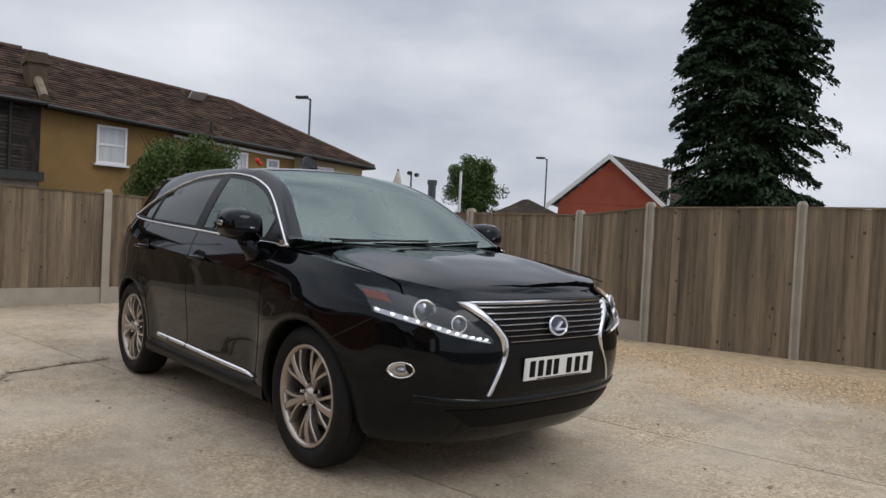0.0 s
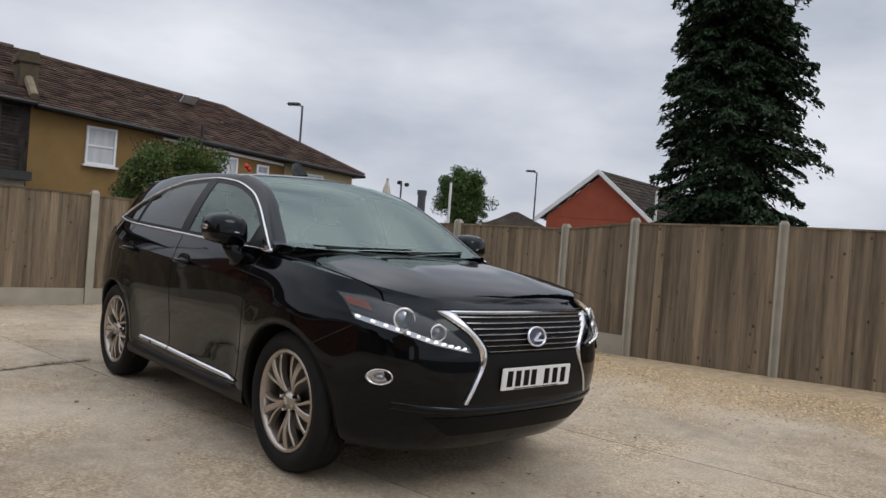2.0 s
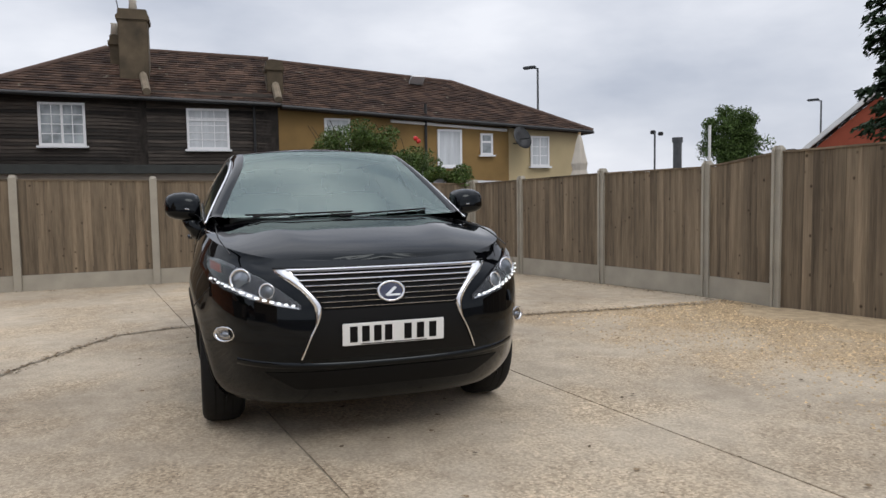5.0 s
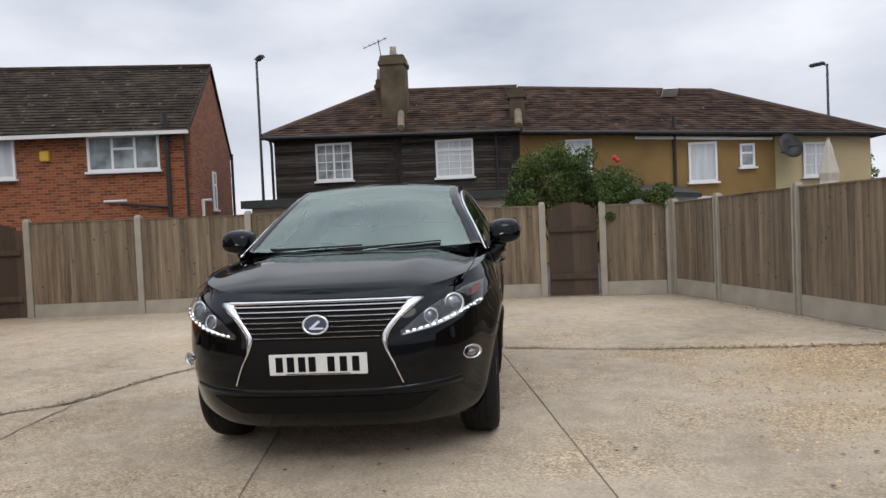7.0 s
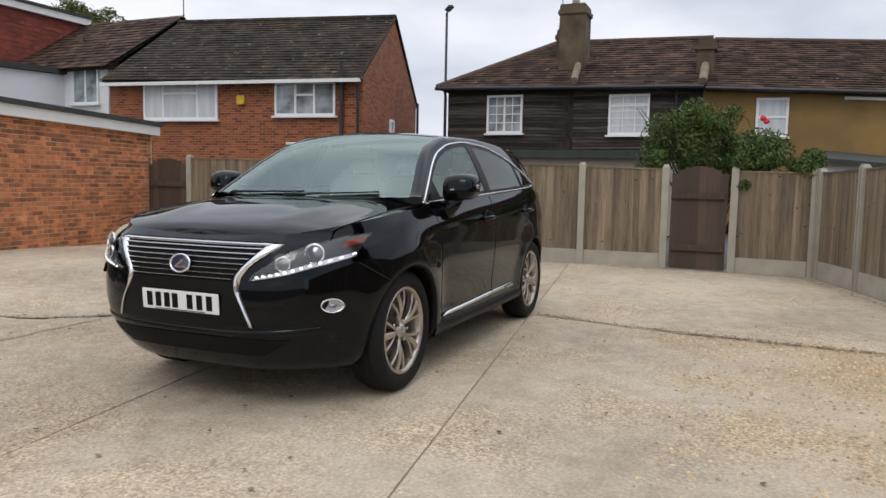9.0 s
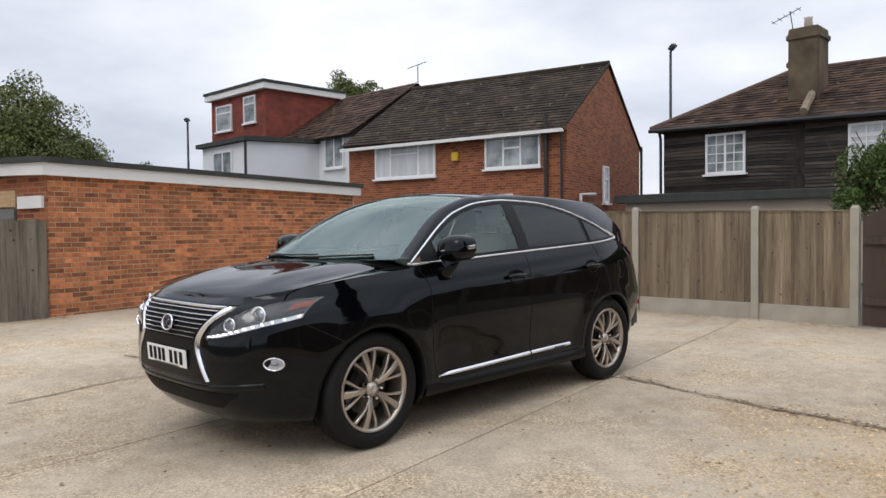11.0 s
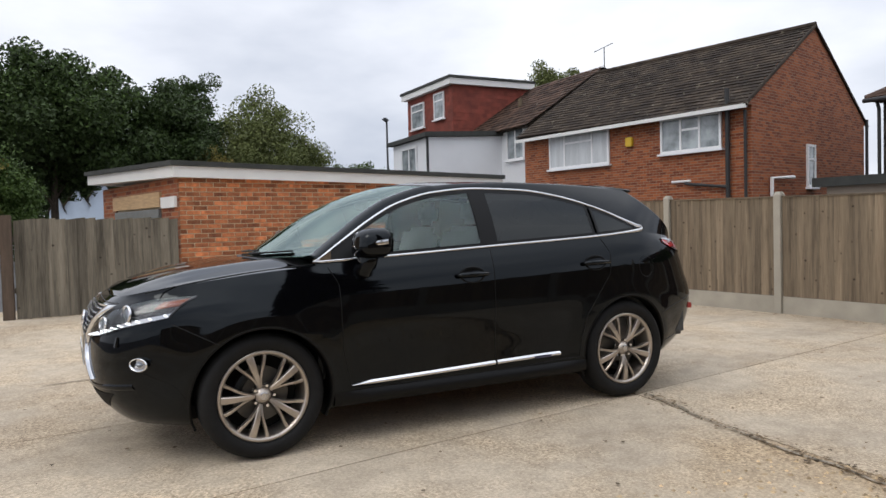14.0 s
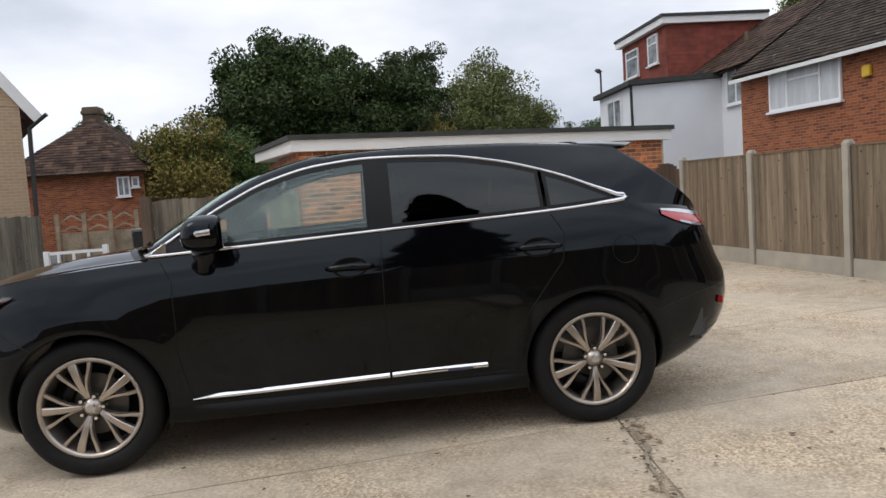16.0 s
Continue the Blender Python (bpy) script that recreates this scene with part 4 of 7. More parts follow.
tiles(wh, (-12.33, -26.4, 4.7), (-12.33, -21.88, 4.7), (-12.34, -21.88, 7.2), (-12.34, -26.4, 7.2), M["hung"], 0.22, 0.17, 0.015, "hung_tiles")
tiles(wh, (-12.33, -21.88, 4.7), (-16.3, -21.88, 4.7), (-16.3, -21.89, 7.2), (-12.33, -21.89, 7.2), M["hung"], 0.22, 0.17, 0.015, "hung_tiles")
hexa("dormer_fascia", [(-12.1, -26.6, 7.2), (-12.1, -21.7, 7.2), (-16.4, -21.7, 7.2), (-16.4, -26.6, 7.2)], [(-12.1, -26.6, 7.45), (-12.1, -21.7, 7.45), (-16.4, -21.7, 7.45), (-16.4, -26.6, 7.45)], M["white"], wh, "white fascia board")
hexa("dormer_roof", [(-12.05, -26.65, 7.452), (-12.05, -21.65, 7.452), (-16.4, -21.65, 7.452), (-16.4, -26.65, 7.452)], [(-12.05, -26.65, 7.56), (-12.05, -21.65, 7.56), (-16.4, -21.65, 7.56), (-16.4, -26.65, 7.56)], M["felt"], wh, "black felt dormer roof")
window(wh, (-12.3, -25.9, 5.75), FACE_X, 1.35, 1.15, sashes=((0, 0.7),))
window(wh, (-12.3, -23.55, 5.9), FACE_X, 0.95, 1.15, sashes=((0, 0.7),))
window(wh, (-12.98, -18.75, 3.7), FACE_X, 1.2, 1.2, cols=(1, 1))
window(wh, (-9.78, -21.6, 3.2), FACE_X, 1.4, 1.15, cols=(1, 1))
bm = bmesh.new()
tube(bm, [(-9.76, -19.25, 4.6), (-9.76, -19.25, 0.2)], 0.05)
part("downpipe", bm, M["black"], wh)
bm = bmesh.new()
tube(bm, [(-14.6, -20.2, 5.9), (-14.6, -20.2, 6.45)], 0.09)
part("vent_pipe", bm, M["chimney"], wh)
bm = bmesh.new()
tube(bm, [(-16.4, -17.0, 7.2), (-16.4, -17.0, 8.0)], 0.02, 6)
tube(bm, [(-16.4, -17.6, 7.95), (-16.4, -16.5, 8.05)], 0.015, 6)
part("aerial", bm, M["steel"], wh)

# red gabled house beyond the side fence
rg = thing("gabled_house", "far red brick gabled house with white bargeboards", "house", "far houses")
gl, gr, gp = Vector((-15.0, 20.3, 0)), Vector((-11.6, 22.9, 0)), Vector((-13.3, 21.6, 0))
dv = Vector((-0.607, 0.794, 0)) * 9.0 + Vector((4.0, 2.0, 0))
up = Vector((0, 0, 1))
hexa("wall", [gl, gr, gr + dv, gl + dv], [gl + up * 2.75, gr + up * 2.75, gr + dv + up * 2.75, gl + dv + up * 2.75], M["gable_red"], rg)
solid("gable", [gl + up * 2.76, gr + up * 2.76, gp + up * 4.62, gl + up * 2.76 + dv * 0.03, gr + up * 2.76 + dv * 0.03, gp + up * 4.62 + dv * 0.03], [(0, 1, 2), (5, 4, 3), (0, 3, 4, 1), (1, 4, 5, 2), (2, 5, 3, 0)], M["gable_red"], rg)
out = (gr - gl).normalized() * 0.3
hexa("roof", [gl - out + up * 2.6 + dv * 0.035, gr + out + up * 2.6 + dv * 0.035, gr + out + dv + up * 2.6, gl - out + dv + up * 2.6], [gp + up * 4.7 + dv * 0.035 - out * 0.1, gp + up * 4.7 + dv * 0.035 + out * 0.1, gp + dv + up * 4.7 + out * 0.1, gp + dv + up * 4.7 - out * 0.1], M["tile_dark"], rg)
for s, e in ((1, gr), (-1, gl)):
    tiles(rg, e + out * s + up * 2.64 - dv * 0.02, e + out * s + up * 2.64 + dv, gp + dv + up * 4.76, gp + up * 4.76 - dv * 0.02, M["tile_dark"])
bm = bmesh.new()
for e, s in ((gl, -1), (gr, 1)):
    a, b = e + out * s + up * 2.68 - dv * 0.035, gp + up * 4.8 - dv * 0.035
    vs = [bm.verts.new(p) for p in (a, b, b - up * 0.2, a - up * 0.2)]
    us = [bm.verts.new(p - dv * 0.006) for p in (a, b, b - up * 0.2, a - up * 0.2)]
    bm.faces.new(vs)
    bm.faces.new(us[::-1])
    for i in range(4):
        bm.faces.new((vs[i], us[i], us[(i + 1) % 4], vs[(i + 1) % 4]))
part("bargeboard", bm, M["white"], rg, "white bargeboards")
lr = thing("far_house", "low far house with a brown hipped roof", "house", "far houses")
hexa("wall", [(-24, 25, 0), (-21, 28, 0), (-24, 31, 0), (-27, 28, 0)], [(-24, 25, 2.3), (-21, 28, 2.3), (-24, 31, 2.3), (-27, 28, 2.3)], M["brick_buff"], lr)
hexa("roof", [(-24, 24.6, 2.3), (-20.6, 28, 2.3), (-24, 31.4, 2.3), (-27.4, 28, 2.3)], [(-23.8, 27.9, 3.45), (-23.7, 28, 3.45), (-24, 28.2, 3.45), (-24.2, 28, 3.45)], M["tile_dark"], lr)

# houses beyond the drive
bf = thing("buff_house", "buff brick house gable with white verge boards", "house", "houses beyond the drive")
hexa("wall", [(7.35, -13.0, 0), (15, -13.0, 0), (15, -19, 0), (7.35, -19, 0)], [(7.35, -13.0, 4.0), (15, -13.0, 4.0), (15, -19, 4.0), (7.35, -19, 4.0)], M["brick_buff"], bf)
solid("gable", [(7.35, -13.0, 4.01), (15, -13.0, 4.01), (11.2, -13.0, 9.0), (7.35, -13.2, 4.01), (15, -13.2, 4.01), (11.2, -13.2, 9.0)], [(0, 1, 2), (5, 4, 3), (0, 3, 4, 1), (1, 4, 5, 2), (2, 5, 3, 0)], M["brick_buff"], bf)
hexa("roof", [(6.9, -13.22, 3.75), (15.4, -13.22, 3.75), (15.4, -19.2, 3.75), (6.9, -19.2, 3.75)], [(11.1, -13.22, 9.2), (11.3, -13.22, 9.2), (11.3, -19.2, 9.2), (11.1, -19.2, 9.2)], M["tile"], bf)
bm = bmesh.new()
vs = [bm.verts.new(p) for p in ((6.85, -12.95, 3.75), (11.2, -12.95, 9.45), (11.2, -12.95, 9.05), (7.05, -12.95, 3.62))]
us = [bm.verts.new((v.co.x, -12.99, v.co.z)) for v in vs]
bm.faces.new(vs)
bm.faces.new(us[::-1])
for i in range(4):
    bm.faces.new((vs[i], us[i], us[(i + 1) % 4], vs[(i + 1) % 4]))
part("verge_board", bm, M["white"], bf, "white verge board")
bm = bmesh.new()
tube(bm, [(6.85, -12.65, 3.8), (7.2, -12.9, 3.5), (7.28, -12.93, 0.1)], 0.05)
part("downpipe", bm, M["black"], bf)
bf.matrix_basis = Matrix.Translation((7.35, -13.0, 0)) @ pose(0, 0, 0, 0, 0, 28) @ Matrix.Translation((-7.35, 13.0, 0))
hh = thing("hipped_house", "red brick house with a brown hipped roof and chimney", "house", "houses beyond the drive")
hexa("wall", [(8.3, -26, 0), (13.5, -26, 0), (13.5, -33, 0), (8.3, -33, 0)], [(8.3, -26, 3.2), (13.5, -26, 3.2), (13.5, -33, 3.2), (8.3, -33, 3.2)], M["brick_red"], hh)
hexa("roof", [(7.9, -25.6, 3.1), (13.9, -25.6, 3.1), (13.9, -33.4, 3.1), (7.9, -33.4, 3.1)], [(10.9, -28.6, 5.6), (11.0, -28.6, 5.6), (11.0, -30.4, 5.6), (10.9, -30.4, 5.6)], M["tile"], hh)
tiles(hh, (13.9, -25.6, 3.14), (7.9, -25.6, 3.14), (10.9, -28.6, 5.65), (11.0, -28.6, 5.65), M["tile"])
tiles(hh, (7.9, -25.6, 3.14), (7.9, -33.4, 3.14), (10.9, -30.4, 5.65), (10.9, -28.6, 5.65), M["tile"])
stack(hh, 10.9, 11.6, -30.2, -29.4, 5.0, 6.3, 0)
window(hh, (9.35, -25.97, 2.15), math.pi, 0.5, 0.8, cols=(1, 1))
window(hh, (8.78, -25.97, 2.5), math.pi, 0.3, 0.42)

# ---- garage ----
GA, GB = Vector((0.74, -7.05, 0)), Vector((-5.95, -8.32, 0))
gd = (GB - GA).normalized()
gn = Vector((-gd.y, gd.x, 0))
gn = gn if gn.y > 0 else -gn
back = Vector((0.22, -1, 0)).normalized() * 4.2
gar = thing("garage", "flat-roofed orange brick garage with white fascia boards", "garage")
inset = gn * -0.012
hexa("wall", [GA + inset, GB + inset, GB + back, GA + back], [p + up * 2.2 for p in (GA + inset, GB + inset, GB + back, GA + back)], M["mortar"], gar, "sandy mortar wall core")
o1 = gn * 0.12 - gd * 0.12
o2 = gn * 0.12 + gd * 0.10
hexa("fascia", [GA + o1 + up * 2.19, GB + o2 + up * 2.1, GB + back + up * 2.1, GA + back - gd * 0.3 + up * 2.3], [GA + o1 + up * 2.37, GB + o2 + up * 2.28, GB + back + up * 2.28, GA + back - gd * 0.3 + up * 2.48], M["white"], gar, "white painted fascia boards")
hexa("roof", [GA + o1 * 1.4 + up * 2.372, GB + o2 * 1.4 + up * 2.282, GB + back + up * 2.282, GA + back - gd * 0.36 + up * 2.482], [GA + o1 * 1.4 + up * 2.45, GB + o2 * 1.4 + up * 2.36, GB + back + up * 2.36, GA + back - gd * 0.36 + up * 2.56], M["felt"], gar, "dark felt roof edge")
fd = back.normalized()
for s0, s1, z0, z1 in ((0.0, 0.78, 0.0, 2.2), (3.32, 4.2, 0.0, 2.2), (0.78, 3.32, 2.0, 2.2)):
    a, b = GA + fd * s0 - gd * 0.002, GA + fd * s1 - gd * 0.002
    hexa("front_pier", [a + up * z0, b + up * z0, b + up * z0 - gd * 0.02, a + up * z0 - gd * 0.02], [a + up * z1, b + up * z1, b + up * z1 - gd * 0.02, a + up * z1 - gd * 0.02], M["brick_red"], gar, "orange brick pier")
fn = -gd
for j, (s0, s1, z0, z1, m_, lab, nm) in enumerate(((0.75, 3.4, 1.75, 2.0, "timber", "pale timber lintel", "lintel"), (0.8, 3.3, 0.1, 1.73, "shutter", "grey ribbed garage shutter", "shutter"), (0.05, 0.7, 1.72, 1.9, "white", "white board over the door", "board_sign"))):
    for k in range(10 if nm == "shutter" else 1):
        h0 = z0 + (z1 - z0) * k / (10 if nm == "shutter" else 1)
        h1 = z0 + (z1 - z0) * (k + 0.92) / (10 if nm == "shutter" else 1) if nm == "shutter" else z1
        a, b = GA + fd * s0 + fn * 0.024, GA + fd * s1 + fn * 0.024
        hexa(nm if nm != "shutter" else "shutter_slat", [a + up * h0, b + up * h0, b + up * h0 + fn * 0.04, a + up * h0 + fn * 0.04], [a + up * h1, b + up * h1, b + up * h1 + fn * 0.04, a + up * h1 + fn * 0.04], M[m_], gar, lab if not k else "")

# ---- street furniture ----
def street_lamp(x, y, h, ang, label):
    t = thing("street_lamp", label, "lamp", "street lamps")
    bm = bmesh.new()
    tube(bm, [(0, 0, 0), (0, 0, 1.2), (0, 0, 1.25), (0, 0, h)], [0.09, 0.09, 0.06, 0.045], 10)
    part("pole", bm, M["steel"], t)
    bm = bmesh.new()
    tube(bm, [(0, 0, h - 0.05), (0.18, 0, h + 0.02)], 0.03, 8)
    box(bm, 0.1, 0.75, -0.13, 0.13, h, h + 0.13, bevel=0.05)
    part("lantern", bm, M["steel"], t, "flat grey lantern head")
    t.matrix_basis = pose(x, y, 0, 0, 0, ang)


street_lamp(-20.7, -8.15, 7.7, 35, "tall slim grey street lamp behind the cottages")
street_lamp(-24.7, 14.05, 7.1, 215, "tall slim grey street lamp beyond the terrace")
street_lamp(-27.0, 33.1, 6.45, 215, "distant slim grey street lamp")
street_lamp(-11.6, -27.3, 6.3, 60, "distant slim street lamp behind the white house")


def pole(x, y, z1, r, label, material="steel"):
    t = thing("pole", label, "pole", "far poles")
    bm = bmesh.new()
    tube(bm, [(x, y, 0), (x, y, z1)], r, 8)
    part("shaft", bm, M[material], t)
    return t


pole(-25.1, 23.9, 4.7, 0.07, "slim pale flag pole", "white")
pole(-5.97, 14.1, 3.1, 0.035, "slim white pole beside the conifer", "white")
fl = thing("floodlight_mast", "thin mast carrying two dark floodlights", "mast")
bm = bmesh.new()
tube(bm, [(-27.5, 22.3, 0), (-27.5, 22.3, 4.6)], 0.05, 8)
part("mast", bm, M["steel"], fl)
bm = bmesh.new()
box(bm, -27.75, -27.5, 22.15, 22.4, 4.45, 4.65, bevel=0.04)
box(bm, -27.4, -27.2, 22.4, 22.65, 4.35, 4.55, bevel=0.04)
part("floodlight", bm, M["black"], fl)
fs = thing("flue", "grey metal flue pipe with a cap", "flue")
bm = bmesh.new()
tube(bm, [(-26.1, 22.7, 0), (-26.1, 22.7, 3.9)], 0.22, 12)
tube(bm, [(-26.1, 22.7, 3.9), (-26.1, 22.7, 4.15)], 0.27, 12)
part("pipe", bm, M["steel"], fs)
ps = thing("parasol", "closed cream canvas garden parasol on a pole", "parasol")
bm = bmesh.new()
k = 14
prof = [(0.02, 2.75), (0.06, 2.6), (0.10, 2.35), (0.15, 2.1), (0.13, 1.95), (0.20, 1.7), (0.24, 1.45)]
rings = [[bm.verts.new((r * (1 + 0.25 * (j % 2)) * math.cos(math.tau * j / k), r * (1 + 0.25 * (j % 2)) * math.sin(math.tau * j / k), z)) for j in range(k)] for r, z in prof]
for a, b in zip(rings, rings[1:]):
    for j in range(k):
        bm.faces.new((a[j], a[(j + 1) % k], b[(j + 1) % k], b[j]))
bm.faces.new(rings[0])
part("canopy", bm, M["canvas"], ps)
bm = bmesh.new()
tube(bm, [(0, 0, 0), (0, 0, 2.8)], 0.025, 8)
part("pole", bm, M["timber"], ps)
ps.matrix_basis = pose(-8.75, 7.25, -0.12)

# fences and rail by the drive
M["panel"] = mat("weathered_panel_timber", (0.20, 0.15, 0.095), 0.85, var=0.35, scale=3, fine=40, bump=0.3, other=(0.29, 0.23, 0.155))
wav = thing("wavy_fence", "weathered timber fence panels with open wavy tops", "fence", "drive fences")


def bar(name, pts, half, high, material, parent):
    """A flat rail that follows pts."""
    bm = bmesh.new()
    rows = [[bm.verts.new((p[0], p[1] + dy, p[2] + dz)) for dy, dz in ((-half, 0), (half, 0), (half, high), (-half, high))] for p in pts]
    for a, b in zip(rows, rows[1:]):
        for e in range(4):
            bm.faces.new((a[e], a[(e + 1) % 4], b[(e + 1) % 4], b[e]))
    bm.faces.new(rows[0])
    bm.faces.new(rows[-1])
    return part(name, bm, material, parent)


for i in range(4):
    bm = bmesh.new()
    box(bm, -0.04, 0.04, -0.04, 0.04, 0, 1.5, bevel=0.008)
    o = part("post", bm, M["panel"], wav)
    o.location = (5.08 + i * 0.56, -13.2 + 0.1 * i, 0)
for i in range(3):
    x0, y0 = 5.12 + i * 0.56, -13.2 + 0.1 * i
    for k in range(8):
        bar("slat", [(x0, y0 + 0.006 * (k % 2), 0.12 + k * 0.115), (x0 + 0.48, y0 + 0.006 * (k % 2), 0.12 + k * 0.115)], 0.009, 0.122, M["panel"], wav)
    for z, amp in ((1.08, 0.09), (1.30, 0.12)):
        bar("wavy_rail", [(x0 + 0.48 * q / 12, y0, z + amp * math.sin(math.pi * q / 12) ** 2) for q in range(13)], 0.016, 0.04, M["panel"], wav)


def wheelie_bin(x, y, turn):
    """Tapered plastic bin with a hinged lid, a rear grip and two wheels."""
    b = thing("wheelie_bin", "dark grey plastic wheelie bin with a pale lid", "bin")
    bm = bmesh.new()
    made = box(bm, -0.26, 0.26, -0.30, 0.30, 0.06, 0.98)
    for v in made:
        if v.co.z < 0.5:
            v.co.x *= 0.82
            v.co.y *= 0.8
    bmesh.ops.bevel(bm, geom=bm.edges[:], offset=0.03, segments=2, affect="EDGES")
    part("body", bm, M["black"], b)
    bm = bmesh.new()
    box(bm, -0.29, 0.29, -0.33, 0.33, 0.985, 1.05, bevel=0.025)
    part("lid", bm, M["shutter"], b, "pale grey hinged lid")
    bm = bmesh.new()
    tube(bm, [(-0.2, -0.36, 0.95), (0.2, -0.36, 0.95)], 0.018, 8)
    part("grip", bm, M["black"], b)
    for sx in (-1, 1):
        bm = bmesh.new()
        tube(bm, [(sx * 0.21, -0.26, 0.1), (sx * 0.27, -0.26, 0.1)], 0.1, 16)
        part("wheel", bm, M["black"], b)
    b.matrix_basis = pose(x, y, 0, 0, 0, turn)


wheelie_bin(4.74, -12.5, 20)


def gable_row():
    """Pale rendered gable ends of a far terrace, seen between trunk and garage."""
    for i, (x0, x1, apex) in enumerate(((3.7, 2.4, 5.0), (2.4, 0.3, 5.6), (0.3, -1.9, 6.35))):
        h = thing("far_gable_house", "far pale blue rendered house end with a slate roof", "house", "far houses")
        xm, low = (x0 + x1) / 2 - 0.1, apex - 1.7
        v = [(x0, -72, 0), (x1, -72, 0), (x1, -72, low), (xm, -72, apex), (x0, -72, low)]
        v += [(a, -80, c) for a, _, c in v]
        solid("wall", v, [(0, 1, 2, 3, 4), (9, 8, 7, 6, 5), (0, 5, 6, 1), (1, 6, 7, 2), (2, 7, 8, 3), (3, 8, 9, 4), (4, 9, 5, 0)], M["render_blue"], h)
        for e, s_ in ((x0, 1), (x1, -1)):
            hexa("roof_slope", [(e + 0.12 * s_, -71.7, low - 0.1), (xm, -71.7, apex + 0.02), (xm, -80.2, apex + 0.02), (e + 0.12 * s_, -80.2, low - 0.1)], [(e + 0.12 * s_, -71.7, low + 0.08), (xm, -71.7, apex + 0.2), (xm, -80.2, apex + 0.2), (e + 0.12 * s_, -80.2, low + 0.08)], M["tile_dark"], h)


M["render_blue"] = mat("pale_blue_render", (0.50, 0.57, 0.66), 0.9, var=0.08, scale=0.9, fine=40, bump=0.2)
gable_row()


def verge():
    rng = np.random.default_rng(4)
    n = 5000
    p = np.stack([rng.uniform(4.2, 7.4, n), rng.normal(-10.75, 0.22, n), np.zeros(n)], 1)
    h = rng.uniform(0.05, 0.17, n) * (0.6 + 0.8 * (np.sin(p[:, 0] * 5) > -0.3))
    d = rng.normal(size=(n, 2)) * 0.04
    w = rng.normal(size=(n, 2)) * 0.006
    v = np.zeros((n, 3, 3))
    v[:, 0, :2], v[:, 1, :2], v[:, 2, :2] = p[:, :2] - w, p[:, :2] + w, p[:, :2] + d
    v[:, :2, 2], v[:, 2, 2] = -0.04, h
    tagged(raw("grass_verge", v.reshape(-1, 3).tolist(), np.arange(3 * n).reshape(-1, 3).tolist(), M["leaf_mid"]), "rough green grass tufts at the foot of the white rail", "grass", kind="stuff")


verge()
fdv = thing("wooden_fence", "grey upright-board fence along the drive", "fence", "drive fences")
run(fdv, (7.0, -12.6), (9.6, -9.8), 0.0, 0.0, 1.5, 1.55, OLDBOARD, wide=0.14, ragged=0.02, key=9)
br = thing("gate_barrier", "white painted timber barrier with upright bars and a brace", "barrier")
P0, P1 = Vector((5.1, -10.92, 0)), Vector((6.2, -10.75, 0))
for name, q0, q1, z0, z1, hw in (("post", 0, 0, 0, 0.80, 0.05), ("post", 1, 1, 0, 0.74, 0.05), ("upright", 0.3, 0.3, 0.2, 0.66, 0.025), ("upright", 0.55, 0.55, 0.2, 0.66, 0.025), ("upright", 0.8, 0.8, 0.2, 0.66, 0.025)):
    p = P0.lerp(P1, q0)
    bm = bmesh.new()
    box(bm, p.x - hw, p.x + hw, p.y - hw, p.y + hw, z0, z1, bevel=0.006)
    part(name, bm, M["white"], br)
for name, q0, q1, z0, z1 in (("top_rail", 0, 1, 0.66, 0.66), ("bottom_rail", 0, 1, 0.18, 0.18), ("brace", 0.02, 0.6, 0.58, 0.2)):
    a, b = P0.lerp(P1, q0), P0.lerp(P1, q1)
    bar(name, [(a.x, a.y, z0), (b.x, b.y, z1)], 0.022, 0.06, M["white"], br)


# ---- trees ----
def leaves(name, parent, centres, n, size, material, key, flat=0.0, droop=0.0):
    """Leaf quads clustered round many clump centres, so that the outline is uneven and has gaps."""
    rng = np.random.default_rng(key)
    idx = rng.integers(0, len(centres), n)
    c = np.array([k[:3] for k in centres])[idx]
    r = np.array([k[3] for k in centres])[idx]
    d = rng.normal(size=(n, 3))
    d *= np.minimum(1, 1.8 / np.linalg.norm(d, axis=1))[:, None]
    p = c + d * (r * 0.72)[:, None] * np.array([1, 1, 0.8])
    a = rng.normal(size=(n, 3))
    a[:, 2] = a[:, 2] * (1 - flat) - droop
    a /= np.linalg.norm(a, axis=1)[:, None]
    b = np.cross(a, rng.normal(size=(n, 3)))
    b /= np.linalg.norm(b, axis=1)[:, None]
    s = size * rng.uniform(0.6, 1.4, n)[:, None]
    v = np.stack([p - a * s, p + b * s * 0.45, p + a * s, p - b * s * 0.45], 1).reshape(-1, 3)
    me = bpy.data.meshes.new(name)
    me.from_pydata(v.tolist(), [], np.arange(4 * n).reshape(-1, 4).tolist())
    me.materials.append(material)
    o = new(name, me)
    o.parent = parent
    return o


def limbs(parent, base, top, r, tips, key):
    bm = bmesh.new()
    rnd = random.Random(key)
    mid = [base.lerp(top, q) + Vector((rnd.uniform(-0.1, 0.1), rnd.uniform(-0.1, 0.1), 0)) for q in (0, 0.3, 0.6, 1)]
    tube(bm, mid, [r, r * 0.75, r * 0.5, r * 0.15], 9)
    part("trunk", bm, M["bark"], parent)
    bm = bmesh.new()
    for t in tips:
        s = base.lerp(top, rnd.uniform(0.25, 0.8))
        e = Vector(t[:3])
        m = s.lerp(e, 0.5) + Vector((0, 0, 0.15 * (e - s).length))
        tube(bm, [s, m, e], [r * 0.35, r * 0.2, r * 0.06], 6)
    tagged(part("limb", bm, M["bark"], parent), kind="stuff")


